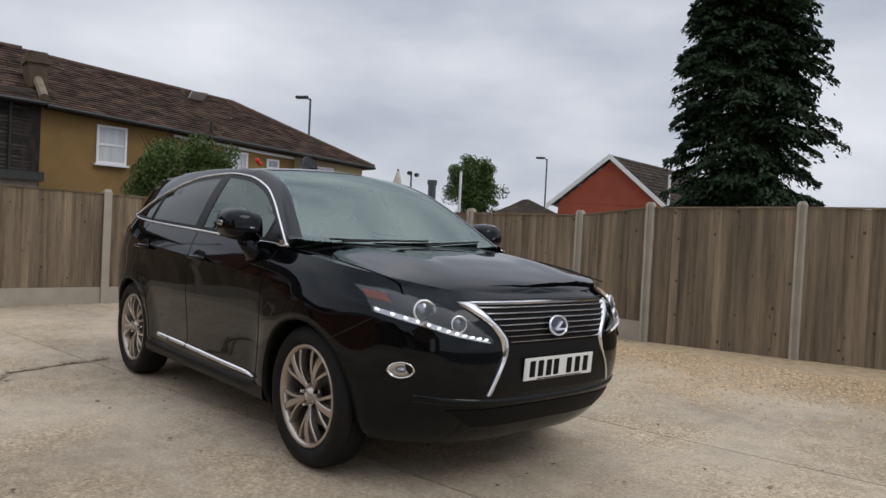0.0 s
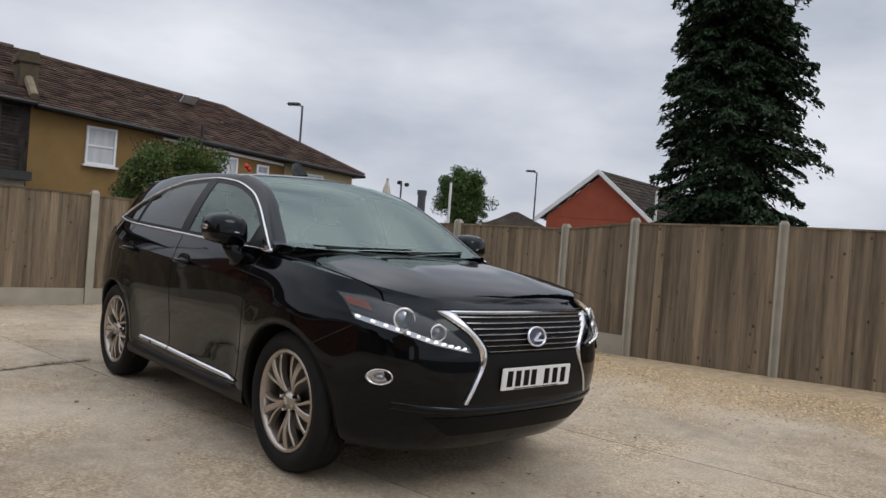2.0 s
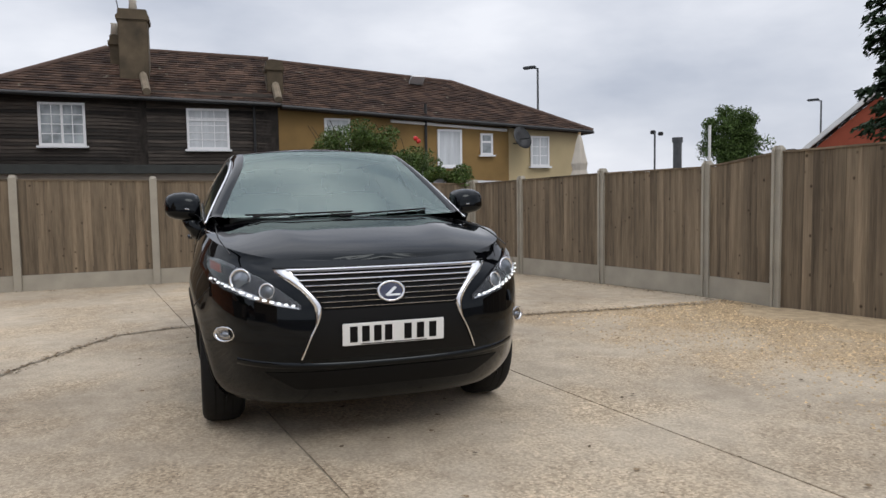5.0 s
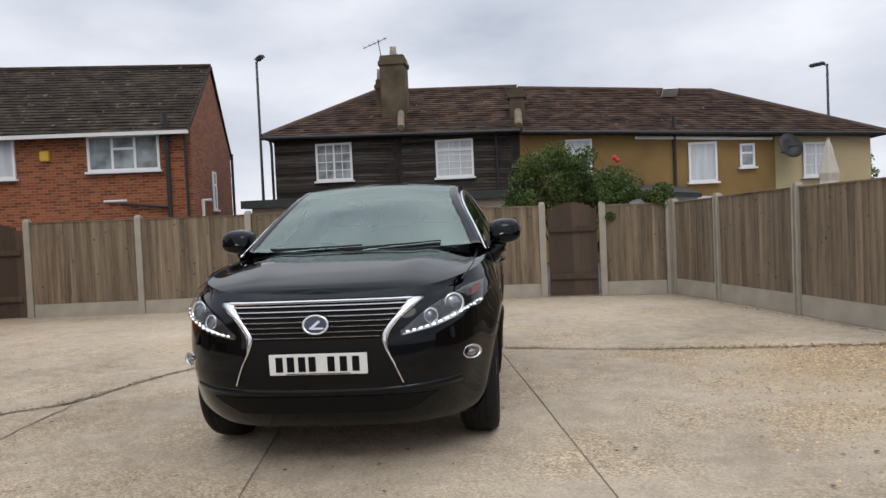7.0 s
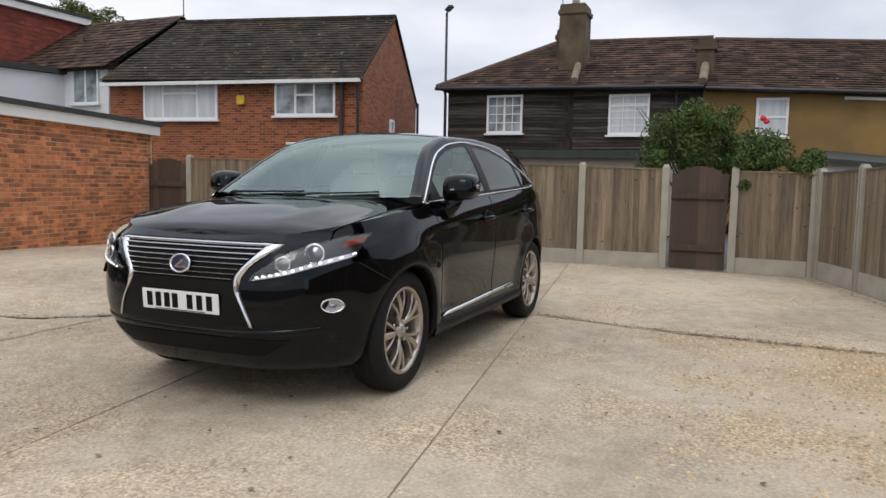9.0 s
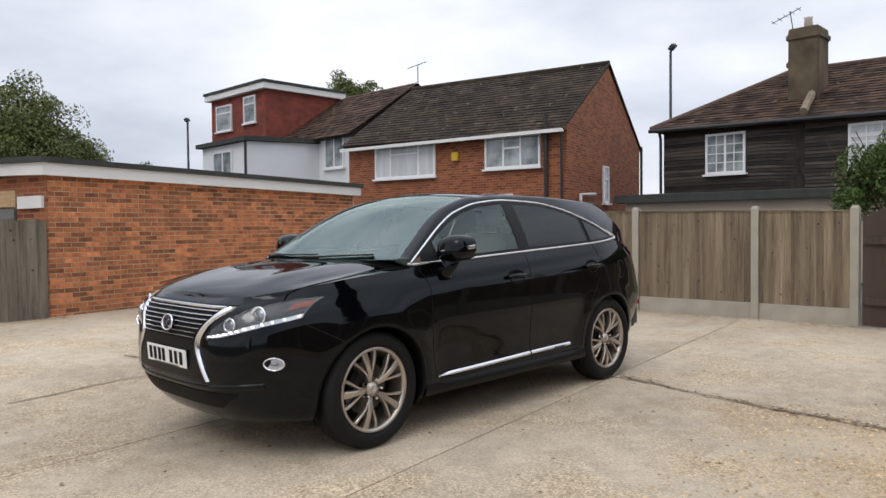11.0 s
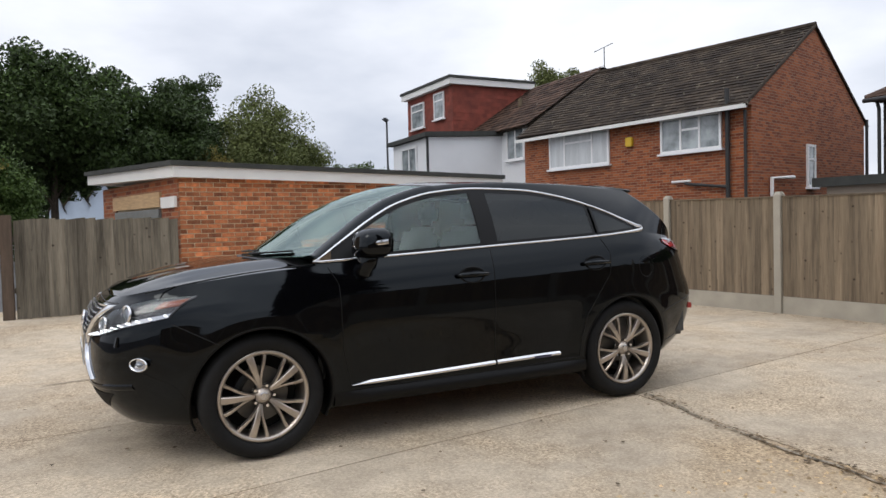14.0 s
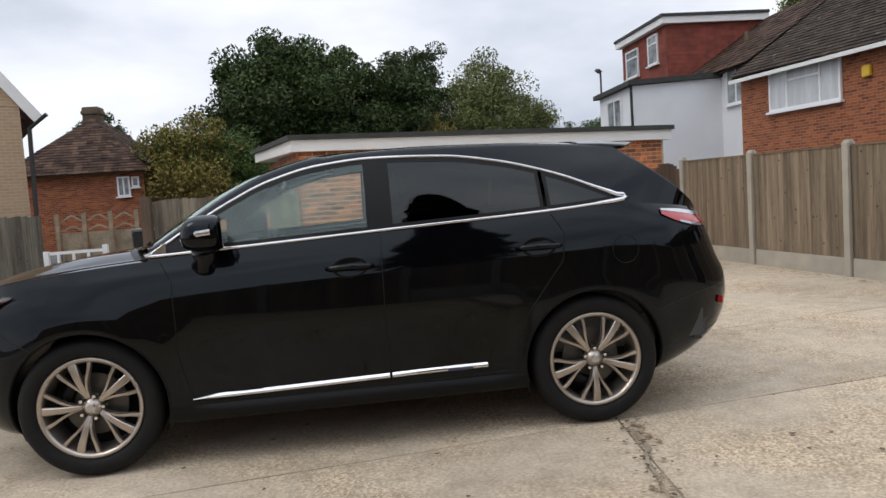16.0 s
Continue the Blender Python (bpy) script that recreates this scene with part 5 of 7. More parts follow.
def broadleaf(x, y, h, rx, rz, material, n, size, key, label, zlow=None, lumps=130, light=None):
    t = thing("tree", label, "tree", "garden trees")
    rnd = random.Random(key)
    zc = h - rz
    cs = []
    while len(cs) < lumps:
        d = Vector((rnd.gauss(0, 1), rnd.gauss(0, 1), rnd.gauss(0, 1))).normalized()
        q = rnd.uniform(0.35, 0.95) * (1 + 0.30 * noise.noise((d.x * 1.8 + key, d.y * 1.8, d.z * 1.8)))
        k = math.sqrt(rx * rz) * rnd.uniform(0.10, 0.27)
        cs.append((x + d.x * (rx - 0.6 * k) * q, y + d.y * (rx - 0.6 * k) * q, zc + d.z * (rz - 0.6 * k) * q, k))
    limbs(t, Vector((x, y, 0)), Vector((x, y, h - rz * 0.4)), max(0.12, h * 0.022), rnd.sample(cs, 9), key)
    leaves("crown", t, cs, int(n * 5.5), size * 0.44, material, key)
    # a second leaf colour, only on clumps above the crown's middle
    if light:
        leaves("young_leaf", t, [c for c in cs if c[2] > zc], n, size * 0.44, light, key + 1)
    return t


def conifer(x, y, h, r, key, label):
    """A cypress: flat feathery sprays on drooping boughs, some reaching out past the rest."""
    t = thing("conifer", label, "tree", "garden trees")
    rnd = random.Random(key)
    rng = np.random.default_rng(key)
    bm = bmesh.new()
    tube(bm, [(x, y, 0), (x, y, h * 0.5), (x, y, h)], [0.2, 0.12, 0.02], 10)
    part("trunk", bm, M["bark"], t)
    bm = bmesh.new()
    quads = []
    per = 300
    for i in range(1000):
        q = rnd.random() ** 0.85
        z = 0.9 + (h - 1.1) * q
        a = rnd.uniform(0, math.tau)
        swell = 1 + 0.24 * noise.noise((math.cos(a) * 1.4, math.sin(a) * 1.4, z * 1.1 + 7))
        reach = r * (1 - q) ** 0.45 * rnd.uniform(0.74, 1.08) * swell * (1.08 if i % 16 == 0 else 1.0)
        fall = reach * rnd.uniform(0.12, 0.42)
        out, side = np.array([math.cos(a), math.sin(a), 0.0]), np.array([-math.sin(a), math.cos(a), 0.0])
        if i % 4 == 0:
            e = (x + reach * 0.95 * out[0], y + reach * 0.95 * out[1], z - fall * 0.9)
            tube(bm, [(x, y, z + 0.1), (x + reach * 0.5 * out[0], y + reach * 0.5 * out[1], z), e], [0.03, 0.02, 0.006], 5)
        s_ = 0.25 + 0.77 * rng.random(per) ** 0.6
        lat = rng.normal(size=per) * 0.20 * (1.25 - s_) ** 0.6
        drop = fall * s_ ** 2 + np.abs(lat) * rng.uniform(0.2, 0.9, per) + rng.random(per) * 0.05
        p = np.array([x, y, z + 0.05]) + out * (reach * s_)[:, None] + side * lat[:, None]
        p[:, 2] -= drop
        d = out * 0.55 + side * (np.sign(lat) * rng.uniform(0.1, 0.8, per))[:, None] + rng.normal(size=(per, 3)) * 0.25
        d[:, 2] -= rng.uniform(0.15, 0.7, per)
        d /= np.linalg.norm(d, axis=1)[:, None]
        w = np.cross(d, rng.normal(size=(per, 3)) * 0.5 + np.array([0, 0, 1.0]))
        w /= np.linalg.norm(w, axis=1)[:, None]
        k = rng.uniform(0.026, 0.064, per)[:, None]
        quads.append(np.stack([p - d * k, p + w * k * 0.42, p + d * k, p - w * k * 0.42], 1))
    tagged(part("bough", bm, M["bark"], t), kind="stuff")
    v = np.concatenate(quads).reshape(-1, 3)
    me = bpy.data.meshes.new("foliage")
    me.from_pydata(v.tolist(), [], np.arange(len(v)).reshape(-1, 4).tolist())
    me.materials.append(M["needle"])
    new("foliage", me).parent = t
    return t


conifer(-1.54, 9.22, 12.0, 1.40, 3, "tall dense dark green cypress behind the side fence")
broadleaf(-30.4, 29.9, 6.9, 2.0, 2.5, M["leaf_mid"], 5000, 0.17, 11, "distant drooping green tree beyond the fence")
broadleaf(2.8, -37.0, 10.8, 5.5, 4.0, M["leaf_dark"], 16000, 0.26, 12, "large dark green broadleaf tree behind the garage", lumps=190, light=M["leaf_mid"])
broadleaf(3.5, -100.0, 17.0, 15.0, 8.6, M["leaf_dark"], 9000, 0.5, 31, "far dark trees behind the pale gable ends", lumps=260)
broadleaf(-2.9, -38.5, 10.6, 3.2, 5.0, M["leaf_dark"], 9000, 0.24, 13, "tall dark green tree behind the garage", lumps=120)
broadleaf(-4.9, -43.0, 12.0, 2.4, 5.8, M["leaf_dark"], 7000, 0.22, 14, "tall narrow dark tree behind the garage")
broadleaf(-9.2, -42.5, 10.9, 3.8, 5.0, M["leaf_light"], 8000, 0.22, 15, "pale green birch-like tree behind the garage")
broadleaf(-12.6, -44.0, 8.0, 2.4, 3.4, M["leaf_light"], 3500, 0.2, 16, "small pale green tree far behind the garage")
broadleaf(-19.2, -51.0, 7.0, 3.0, 3.0, M["leaf_mid"], 3500, 0.22, 17, "far green tree beyond the white house")
broadleaf(-25.0, -32.0, 11.4, 2.2, 2.4, M["leaf_light"], 3500, 0.2, 18, "pale treetop behind the house roofs")
broadleaf(6.5, -26.6, 5.7, 2.3, 2.8, M["leaf_yellow"], 8000, 0.16, 19, "yellowing bushy tree beside the drive", light=M["leaf_mid"])
broadleaf(4.7, -27.2, 4.9, 1.7, 2.4, M["leaf_mid"], 5000, 0.16, 20, "green bushy shrub beside the drive")
broadleaf(-5.0, -37.5, 6.2, 1.6, 2.2, M["leaf_yellow"], 2500, 0.18, 22, "yellow-green shrub under the dark trees")
broadleaf(13.0, -36.0, 7.0, 2.0, 3.0, M["leaf_dark"], 3000, 0.2, 23, "dark tree behind the hipped house")
broadleaf(-22.5, 13.3, 4.2, 1.4, 1.6, M["leaf_light"], 2500, 0.16, 24, "pale green shrub beyond the terrace")


def rose_bush():
    t = thing("rose_bush", "rambling green rose bush with a red flower over the fence", "bush")
    rnd = random.Random(8)
    cs = []
    for i in range(60):
        y = rnd.uniform(1.2, 3.2)
        z = 1.45 + (1.12 * math.sin(math.pi * min(1, max(0, (y - 0.55) / 3.0)))) * rnd.uniform(0.1, 1.0)
        cs.append((rnd.uniform(-8.3, -7.0), y, z, rnd.uniform(0.12, 0.28)))
    for i in range(16):
        cs.append((rnd.uniform(-6.75, -6.35), rnd.uniform(2.6, 3.7), rnd.uniform(1.2, 1.72), rnd.uniform(0.06, 0.14)))
    bm = bmesh.new()
    for c in cs[::2]:
        b = Vector((-7.6, 2.1, 0))
        tube(bm, [b, b.lerp(Vector(c[:3]), 0.5) + Vector((0, 0, 0.3)), c[:3]], [0.022, 0.015, 0.005], 5)
    for i in range(10):
        y = rnd.uniform(0.9, 3.0)
        tube(bm, [(-7.4, y, 1.9), (-7.3, y - 0.15, 2.35), (-7.25, y - 0.3, 2.5 + rnd.uniform(-0.1, 0.2))], 0.006, 4)
    tagged(part("stem", bm, M["bark"], t), kind="stuff")
    leaves("foliage", t, cs, 34000, 0.027, M["leaf_mid"], 5)
    leaves("young_leaf", t, cs, 6000, 0.026, M["leaf_light"], 6)
    for y, z in ((2.93, 2.36), (2.98, 2.31)):
        bm = bmesh.new()
        bmesh.ops.create_icosphere(bm, subdivisions=2, radius=0.045)
        for v in bm.verts:
            v.co *= 1 + 0.25 * noise.noise(v.co * 30)
        o = part("flower", bm, M["rose"], t, "red rose flower")
        o.location = (-7.1, y, z)


rose_bush()

# ---- car ----
M["paint"] = mat("black_car_paint", (0.0018, 0.0018, 0.0024), 0.04, var=0.05, bump=0, spec=0.30)
M["paint"].node_tree.nodes["Principled BSDF"].inputs["Specular Tint"].default_value = (0.86, 0.95, 1.0, 1)
M["trim"] = mat("black_trim", (0.004, 0.004, 0.004), 0.4, var=0.1, bump=0, spec=0.2)
M["chrome"] = mat("chrome", (0.78, 0.78, 0.79), 0.1, 1.0, var=0.04, bump=0)
M["satin"] = mat("satin_grille_bar", (0.56, 0.56, 0.58), 0.2, 1.0, var=0.05, bump=0)
M["rim"] = mat("bronze_grey_alloy", (0.46, 0.41, 0.36), 0.28, 0.85, var=0.1, scale=6, fine=200, bump=0.05)
M["hub"] = mat("dark_alloy", (0.10, 0.095, 0.09), 0.4, 0.8, var=0.15, bump=0)
M["tyre"] = mat("tyre_rubber", (0.008, 0.008, 0.008), 0.7, var=0.25, scale=20, bump=0.25, spec=0.25)
M["lamp_black"] = mat("lamp_housing", (0.06, 0.06, 0.065), 0.25, 0.6, var=0.1, bump=0)
M["screen"] = glass("windscreen_glass", (0.62, 0.82, 0.75), 2.7, sheen=(0.80, 0.95, 0.89))
M["side"] = glass("side_glass", (0.90, 1.0, 0.97), 1.75, sheen=(0.86, 1.0, 0.95))
M["privacy"] = glass("privacy_glass", (0.035, 0.035, 0.04), 1.5)
M["lens"] = glass("clear_lens", (0.9, 0.9, 0.9), 1.5)
M["projector"] = mat("projector_lens", (0.25, 0.27, 0.30), 0.05, 0.6, var=0.2, bump=0)
M["amber"] = mat("amber_indicator", (0.32, 0.055, 0.02), 0.2, var=0.15, bump=0)
M["red_lens"] = mat("red_lamp_lens", (0.42, 0.018, 0.02), 0.12, var=0.15, bump=0, coat=1.0)
M["led"] = glow("daytime_led", (0.95, 0.97, 1.0), 1.1)
M["plate"] = mat("white_number_plate", (0.75, 0.75, 0.73), 0.35, var=0.04, bump=0)
M["ink"] = mat("plate_black", (0.005, 0.005, 0.005), 0.6, spec=0.15, var=0.05, bump=0)
M["badge"] = mat("blue_badge", (0.015, 0.02, 0.06), 0.1, var=0.1, bump=0, coat=1.0)
M["cabin"] = mat("dark_cabin", (0.06, 0.06, 0.058), 0.8, var=0.2, bump=0.1)
M["leather"] = mat("pale_seat_leather", (0.34, 0.33, 0.31), 0.55, var=0.12, scale=5, fine=120, bump=0.1)

car = thing("car", "glossy black large hybrid crossover with bronze-grey alloy wheels", "car")


def curve(xs, ys):
    """A smooth curve through given stations."""
    xs, ys = list(xs), list(ys)
    k = len(xs)
    m = [0.0] * k
    for i in range(k):
        a = (ys[i] - ys[i - 1]) / (xs[i] - xs[i - 1]) if i else None
        b = (ys[i + 1] - ys[i]) / (xs[i + 1] - xs[i]) if i < k - 1 else None
        m[i] = b if a is None else a if b is None else 0.0 if a * b <= 0 else 2 * a * b / (a + b)

    def at(x):
        if x <= xs[0]:
            return ys[0]
        if x >= xs[-1]:
            return ys[-1]
        i = next(j for j in range(k - 1) if x <= xs[j + 1])
        h = xs[i + 1] - xs[i]
        t = (x - xs[i]) / h
        return ys[i] * (1 + 2 * t) * (1 - t) ** 2 + h * m[i] * t * (1 - t) ** 2 + ys[i + 1] * t * t * (3 - 2 * t) + h * m[i + 1] * t * t * (t - 1)

    return at


Z_LOW = 0.235
shoulder = curve((-2.42, -2.25, -2.0, -1.5, -1.0, -0.2, 0.45, 1.0, 1.4, 1.7, 1.95, 2.15, 2.32), (1.10, 1.14, 1.20, 1.245, 1.215, 1.175, 1.15, 1.115, 1.085, 1.05, 1.01, 0.96, 0.925))
wide = curve((0, 0.05, 0.14, 0.26, 0.42, 0.58, 0.72, 0.82, 0.91, 1.0), (0.845, 0.885, 0.906, 0.911, 0.925, 0.938, 0.939, 0.928, 0.905, 0.867))
nose = curve((0.22, 0.27, 0.33, 0.40, 0.50, 0.60, 0.70, 0.80, 0.88, 0.93, 0.97), (2.09, 2.15, 2.20, 2.242, 2.272, 2.282, 2.277, 2.258, 2.225, 2.182, 2.12))
tail = curve((0.24, 0.30, 0.38, 0.46, 0.56, 0.66, 0.76, 0.90, 1.0, 1.1, 1.2, 1.26), (-2.02, -2.16, -2.27, -2.34, -2.385, -2.40, -2.39, -2.33, -2.30, -2.27, -2.19, -2.10))
AX, WR = 1.37, 0.365
N_F, M_F = 3.0, 4.15


def flare(x, z):
    """The swell of the wings round both wheels."""
    f = 0.0
    for cx in (AX, -AX):
        d = math.hypot(x - cx, z - WR)
        a, w = (0.028, 0.12) if cx > 0 else (0.020, 0.10)
        f = max(f, a * math.exp(-(((d - 0.43) / w) ** 2)))
    return f


def plan_m(x, z):
    """The plan roundness: the lower front corners are cut away more."""
    return M_F - (0.75 * smooth(0.56 - z, 0, 0.3) if x > 0 else 0.6 * smooth(0.5 - z, 0, 0.25))


def skin(p, t):
    """The body side: p runs 0 at the nose, along the left, to 1 at the tail; t runs from the sill to the shoulder."""
    if p < 0.4:
        a = (1 - p / 0.4) * math.pi / 2
        s, c, end = math.sin(a) ** (2 / N_F), math.cos(a) if a < math.pi / 2 - 1e-6 else 0.0, 1
    elif p > 0.6:
        a = (p - 0.6) / 0.4 * math.pi / 2
        s, c, end = math.sin(a) ** (2 / N_F), math.cos(a) if a < math.pi / 2 - 1e-6 else 0.0, -1
    else:
        s, c, end = 0, 1.0, 0
        x = 1.0 - 2.0 * (p - 0.4) / 0.2
    if end:
        x = end * (1.0 + 1.25 * s)
        for _ in range(3):
            z = Z_LOW + t * (shoulder(x) - Z_LOW)
            x = 1.0 + (nose(z) - 1.0) * s if end > 0 else -1.0 + (tail(z) + 1.0) * s
    z = Z_LOW + t * (shoulder(x) - Z_LOW)
    y = (wide(t) + flare(x, z)) * (c ** (2 / plan_m(x, z)) if end else 1.0)
    return Vector((x, y, z))


def side_y(x, z):
    """The half width of the body side at x and z."""
    t = (z - Z_LOW) / (shoulder(x) - Z_LOW)
    t = min(1, max(0, t))
    c = 1.0
    if abs(x) > 1.0:
        s = (x - 1.0) / (nose(z) - 1.0) if x > 0 else (x + 1.0) / (tail(z) + 1.0)
        c = max(0.0, 1 - min(1, s) ** N_F) ** (1 / plan_m(x, z))
    return (wide(t) + flare(x, z)) * c


def front_x(y, z):
    """The front face's x at y and z, found on the body side."""
    lo, hi = 1.0, nose(z)
    if abs(y) < 1e-4:
        return hi
    for _ in range(22):
        mid = (lo + hi) / 2
        if side_y(mid, z) > abs(y):
            lo = mid
        else:
            hi = mid
    return lo


def rear_x(y, z):
    lo, hi = -1.0, tail(z)
    if abs(y) < 1e-4:
        return hi
    for _ in range(22):
        mid = (lo + hi) / 2
        if side_y(mid, z) > abs(y):
            lo = mid
        else:
            hi = mid
    return lo


def grid_faces(bm, rows, flip=False):
    for a, b in zip(rows, rows[1:]):
        for i in range(len(a) - 1):
            q = (a[i], a[i + 1], b[i + 1], b[i])
            if len({v for v in q}) == 4 and all(v is not None for v in q):
                bm.faces.new(q)


def both(bm):
    """Mirror a left half and join the seam."""
    geo = bm.verts[:] + bm.edges[:] + bm.faces[:]
    d = bmesh.ops.duplicate(bm, geom=geo)["geom"]
    bmesh.ops.scale(bm, vec=(1, -1, 1), verts=[g for g in d if isinstance(g, bmesh.types.BMVert)])
    bmesh.ops.remove_doubles(bm, verts=bm.verts, dist=0.0008)


def body():
    bm = bmesh.new()
    ps = [0.4 * i / 56 for i in range(56)] + [0.4 + 0.2 * i / 50 for i in range(50)] + [0.6 + 0.4 * i / 56 for i in range(57)]
    ts = [i / 40 for i in range(41)]
    R = 0.412
    grid = [[skin(p, t) for t in ts] for p in ps]
    inside = lambda v: v.y > 0.6 and any(math.hypot(v.x - cx, v.z - WR) < R for cx in (AX, -AX))
    cut = [[inside(v) for v in row] for row in grid]
    keep = [[False] * len(ts) for _ in ps]
    cells = []
    for i in range(len(ps) - 1):
        for j in range(len(ts) - 1):
            quad = ((i, j), (i + 1, j), (i + 1, j + 1), (i, j + 1))
            if all(cut[a][b] for a, b in quad):
                continue
            cells.append(quad)
            for a, b in quad:
                keep[a][b] = True
    made = {}
    for i, row in enumerate(grid):
        for j, v in enumerate(row):
            if not keep[i][j]:
                continue
            if cut[i][j]:
                cx = AX if v.x > 0 else -AX
                d = Vector((v.x - cx, v.z - WR))
                d = d / max(1e-6, d.length) * R
                v = Vector((cx + d.x, side_y(cx + d.x, WR + d.y), WR + d.y))
            made[i, j] = bm.verts.new(v)
    for quad in cells:
        bm.faces.new([made[q] for q in quad])
    both(bm)
    return part("body", bm, M["paint"], car, smooth=True)


body()


def lip():
    """Rolled arch lips and dark liners inside the wheel housings."""
    for cx in (AX, -AX):
        for sy in (1, -1):
            bm = bmesh.new()
            rows = []
            for k in range(41):
                a = -0.42 + (math.pi + 0.84) * k / 40
                x, z = cx + 0.412 * math.cos(a), WR + 0.412 * math.sin(a)
                y = side_y(x, max(z, 0.24))
                rows.append([bm.verts.new((cx + r * math.cos(a), sy * (y + dy), WR + r * math.sin(a))) for r, dy in ((0.418, 0.001), (0.412, 0.004), (0.404, -0.004), (0.402, -0.04), (0.43, -0.3), (0.43, -0.42))])
            grid_faces(bm, rows)
            part("wheel_arch", bm, M["trim"], car, smooth=True)


lip()


# bonnet: a gently crowned sheet from the cowl to the nose
hood_crown = curve((0.9, 1.2, 1.6, 1.88, 2.05, 2.145, 2.182), (1.165, 1.157, 1.120, 1.070, 1.024, 0.980, 0.955))


def hood_z(x, y):
    edge = shoulder(x)
    t = min(1, abs(y) / max(0.02, side_y(x, shoulder(x))))
    crown = max(edge, hood_crown(x))
    rib = 0.011 * math.exp(-(((abs(y) - 0.42 - 0.10 * smooth(2.1 - x, 0, 1.1)) / 0.10) ** 2)) * smooth(2.15 - x, 0, 0.5)
    dip = -0.010 * math.exp(-(((abs(y) - 0.74) / 0.07) ** 2)) * smooth(2.0 - x, 0, 0.4)
    return crown + (edge - crown) * t ** 2.4 + (rib + dip) * smooth(1 - t, 0, 0.15)


def bonnet():
    bm = bmesh.new()
    top = []
    for i in range(57):
        p = 0.4 * i / 56
        top.append(skin(p, 1.0))
    rows = []
    for v in top:
        n = 22
        rows.append([bm.verts.new((v.x, v.y * (1 - k / n), hood_z(v.x, v.y * (1 - k / n)) if k else v.z)) for k in range(n + 1)])
    # the nose is closed along the outline, the cowl by stations towards x = 0.9
    grid_faces(bm, rows)
    x0 = top[-1].x
    more = []
    for i in range(2):
        x = x0 - 0.05 * i
        w = side_y(x, shoulder(x))
        more.append([bm.verts.new((x, w * (1 - k / 22), hood_z(max(x, 0.9), w * (1 - k / 22)) if k else shoulder(x))) for k in range(23)])
    grid_faces(bm, more)
    both(bm)
    part("bonnet", bm, M["paint"], car, smooth=True)
    # shut line between bonnet and wing
    for sy in (1, -1):
        bm = bmesh.new()
        pts = []
        for i in range(24):
            x = 1.02 + (1.98 - 1.02) * i / 23
            y = 0.80 - 0.055 * smooth(x, 1.5, 2.12)
            pts.append((x, sy * y, hood_z(x, y) + 0.0005))
        tube(bm, pts, 0.0035, 6)
        part("shut_line", bm, M["trim"], car)
    bm = bmesh.new()
    pts = []
    for i in range(31):
        y = -0.56 + 1.12 * i / 30
        x = front_x(y, 0.935) - 0.006
        pts.append((x, y, 0.9375))
    tube(bm, pts, 0.004, 6)
    part("shut_line", bm, M["trim"], car)


bonnet()

# greenhouse
roof_edge = curve((-2.2, -1.75, -1.3, -0.9, -0.5, -0.1, 0.2, 0.6, 1.0), (1.49, 1.567, 1.609, 1.628, 1.635, 1.625, 1.59, 1.52, 1.45))
roof_mid = curve((-1.9, -1.75, -1.3, -0.9, -0.5, -0.1, 0.1, 0.3), (1.60, 1.622, 1.653, 1.668, 1.675, 1.668, 1.645, 1.60))


X_TAIL = -1.63


def side_top(x):
    """The upper rim of the cabin side: down the front pillar, along the roof, down the tail."""
    if x > 0.08:
        return win_top(x) + 0.05 - 0.022 * smooth(x, 0.5, 1.0)
    if x < X_TAIL:
        return roof_edge(X_TAIL) - (X_TAIL - x) * 0.74
    return roof_edge(x)


def cabin_y(x, z):
    """The half width of the greenhouse side."""
    z0 = shoulder(x) - 0.004
    z1 = roof_edge(x)
    t = min(1.2, max(-0.2, (z - z0) / max(0.05, z1 - z0)))
    base = side_y(x, shoulder(x)) - 0.002
    top = 0.625 - 0.03 * smooth(-x, 0.8, 1.8) - 0.01 * smooth(x, 0.0, 0.6)
    top = min(top, base - 0.01)
    return base + (top - base) * (0.72 * t + 0.28 * max(0.0, t) ** 2.4)


def rim(x):
    z = max(side_top(x), shoulder(x) + 0.002)
    return Vector((x, cabin_y(x, z), z))


def screen(x, q):
    """The windscreen lofted across the car: q is 0 at the pillar rim and 1 on the centre line."""
    e = rim(x)
    k = smooth(x, 0.08, 1.0)
    w = 1 - (1 - q) ** 2.2
    return Vector((e.x + (0.09 + 0.12 * k) * w, e.y * (1 - q), e.z + (0.030 - 0.045 * k) * w))


def tailskin(x, q):
    e = rim(x)
    w = 1 - (1 - q) ** 2.6
    return Vector((e.x - 0.03 * w, e.y * (1 - q), e.z + 0.004 * w))


def outline_curve(pts):
    return curve([p[0] for p in pts], [p[1] for p in pts])


win_top = outline_curve([(-1.60, 1.275), (-1.48, 1.325), (-1.23, 1.43), (-0.9, 1.525), (-0.59, 1.572), (-0.2, 1.585), (0.11, 1.56), (0.39, 1.488), (0.58, 1.40), (0.81, 1.265), (1.0, 1.145)])
win_low = outline_curve([(-1.60, 1.265), (-1.14, 1.232), (-0.18, 1.19), (0.45, 1.162), (1.0, 1.14)])


def in_window(x, z):
    if not -1.52 < x < 0.9:
        return False
    return win_low(x) + 0.012 < z < win_top(x) - 0.012 and not (-0.27 < x < -0.155)


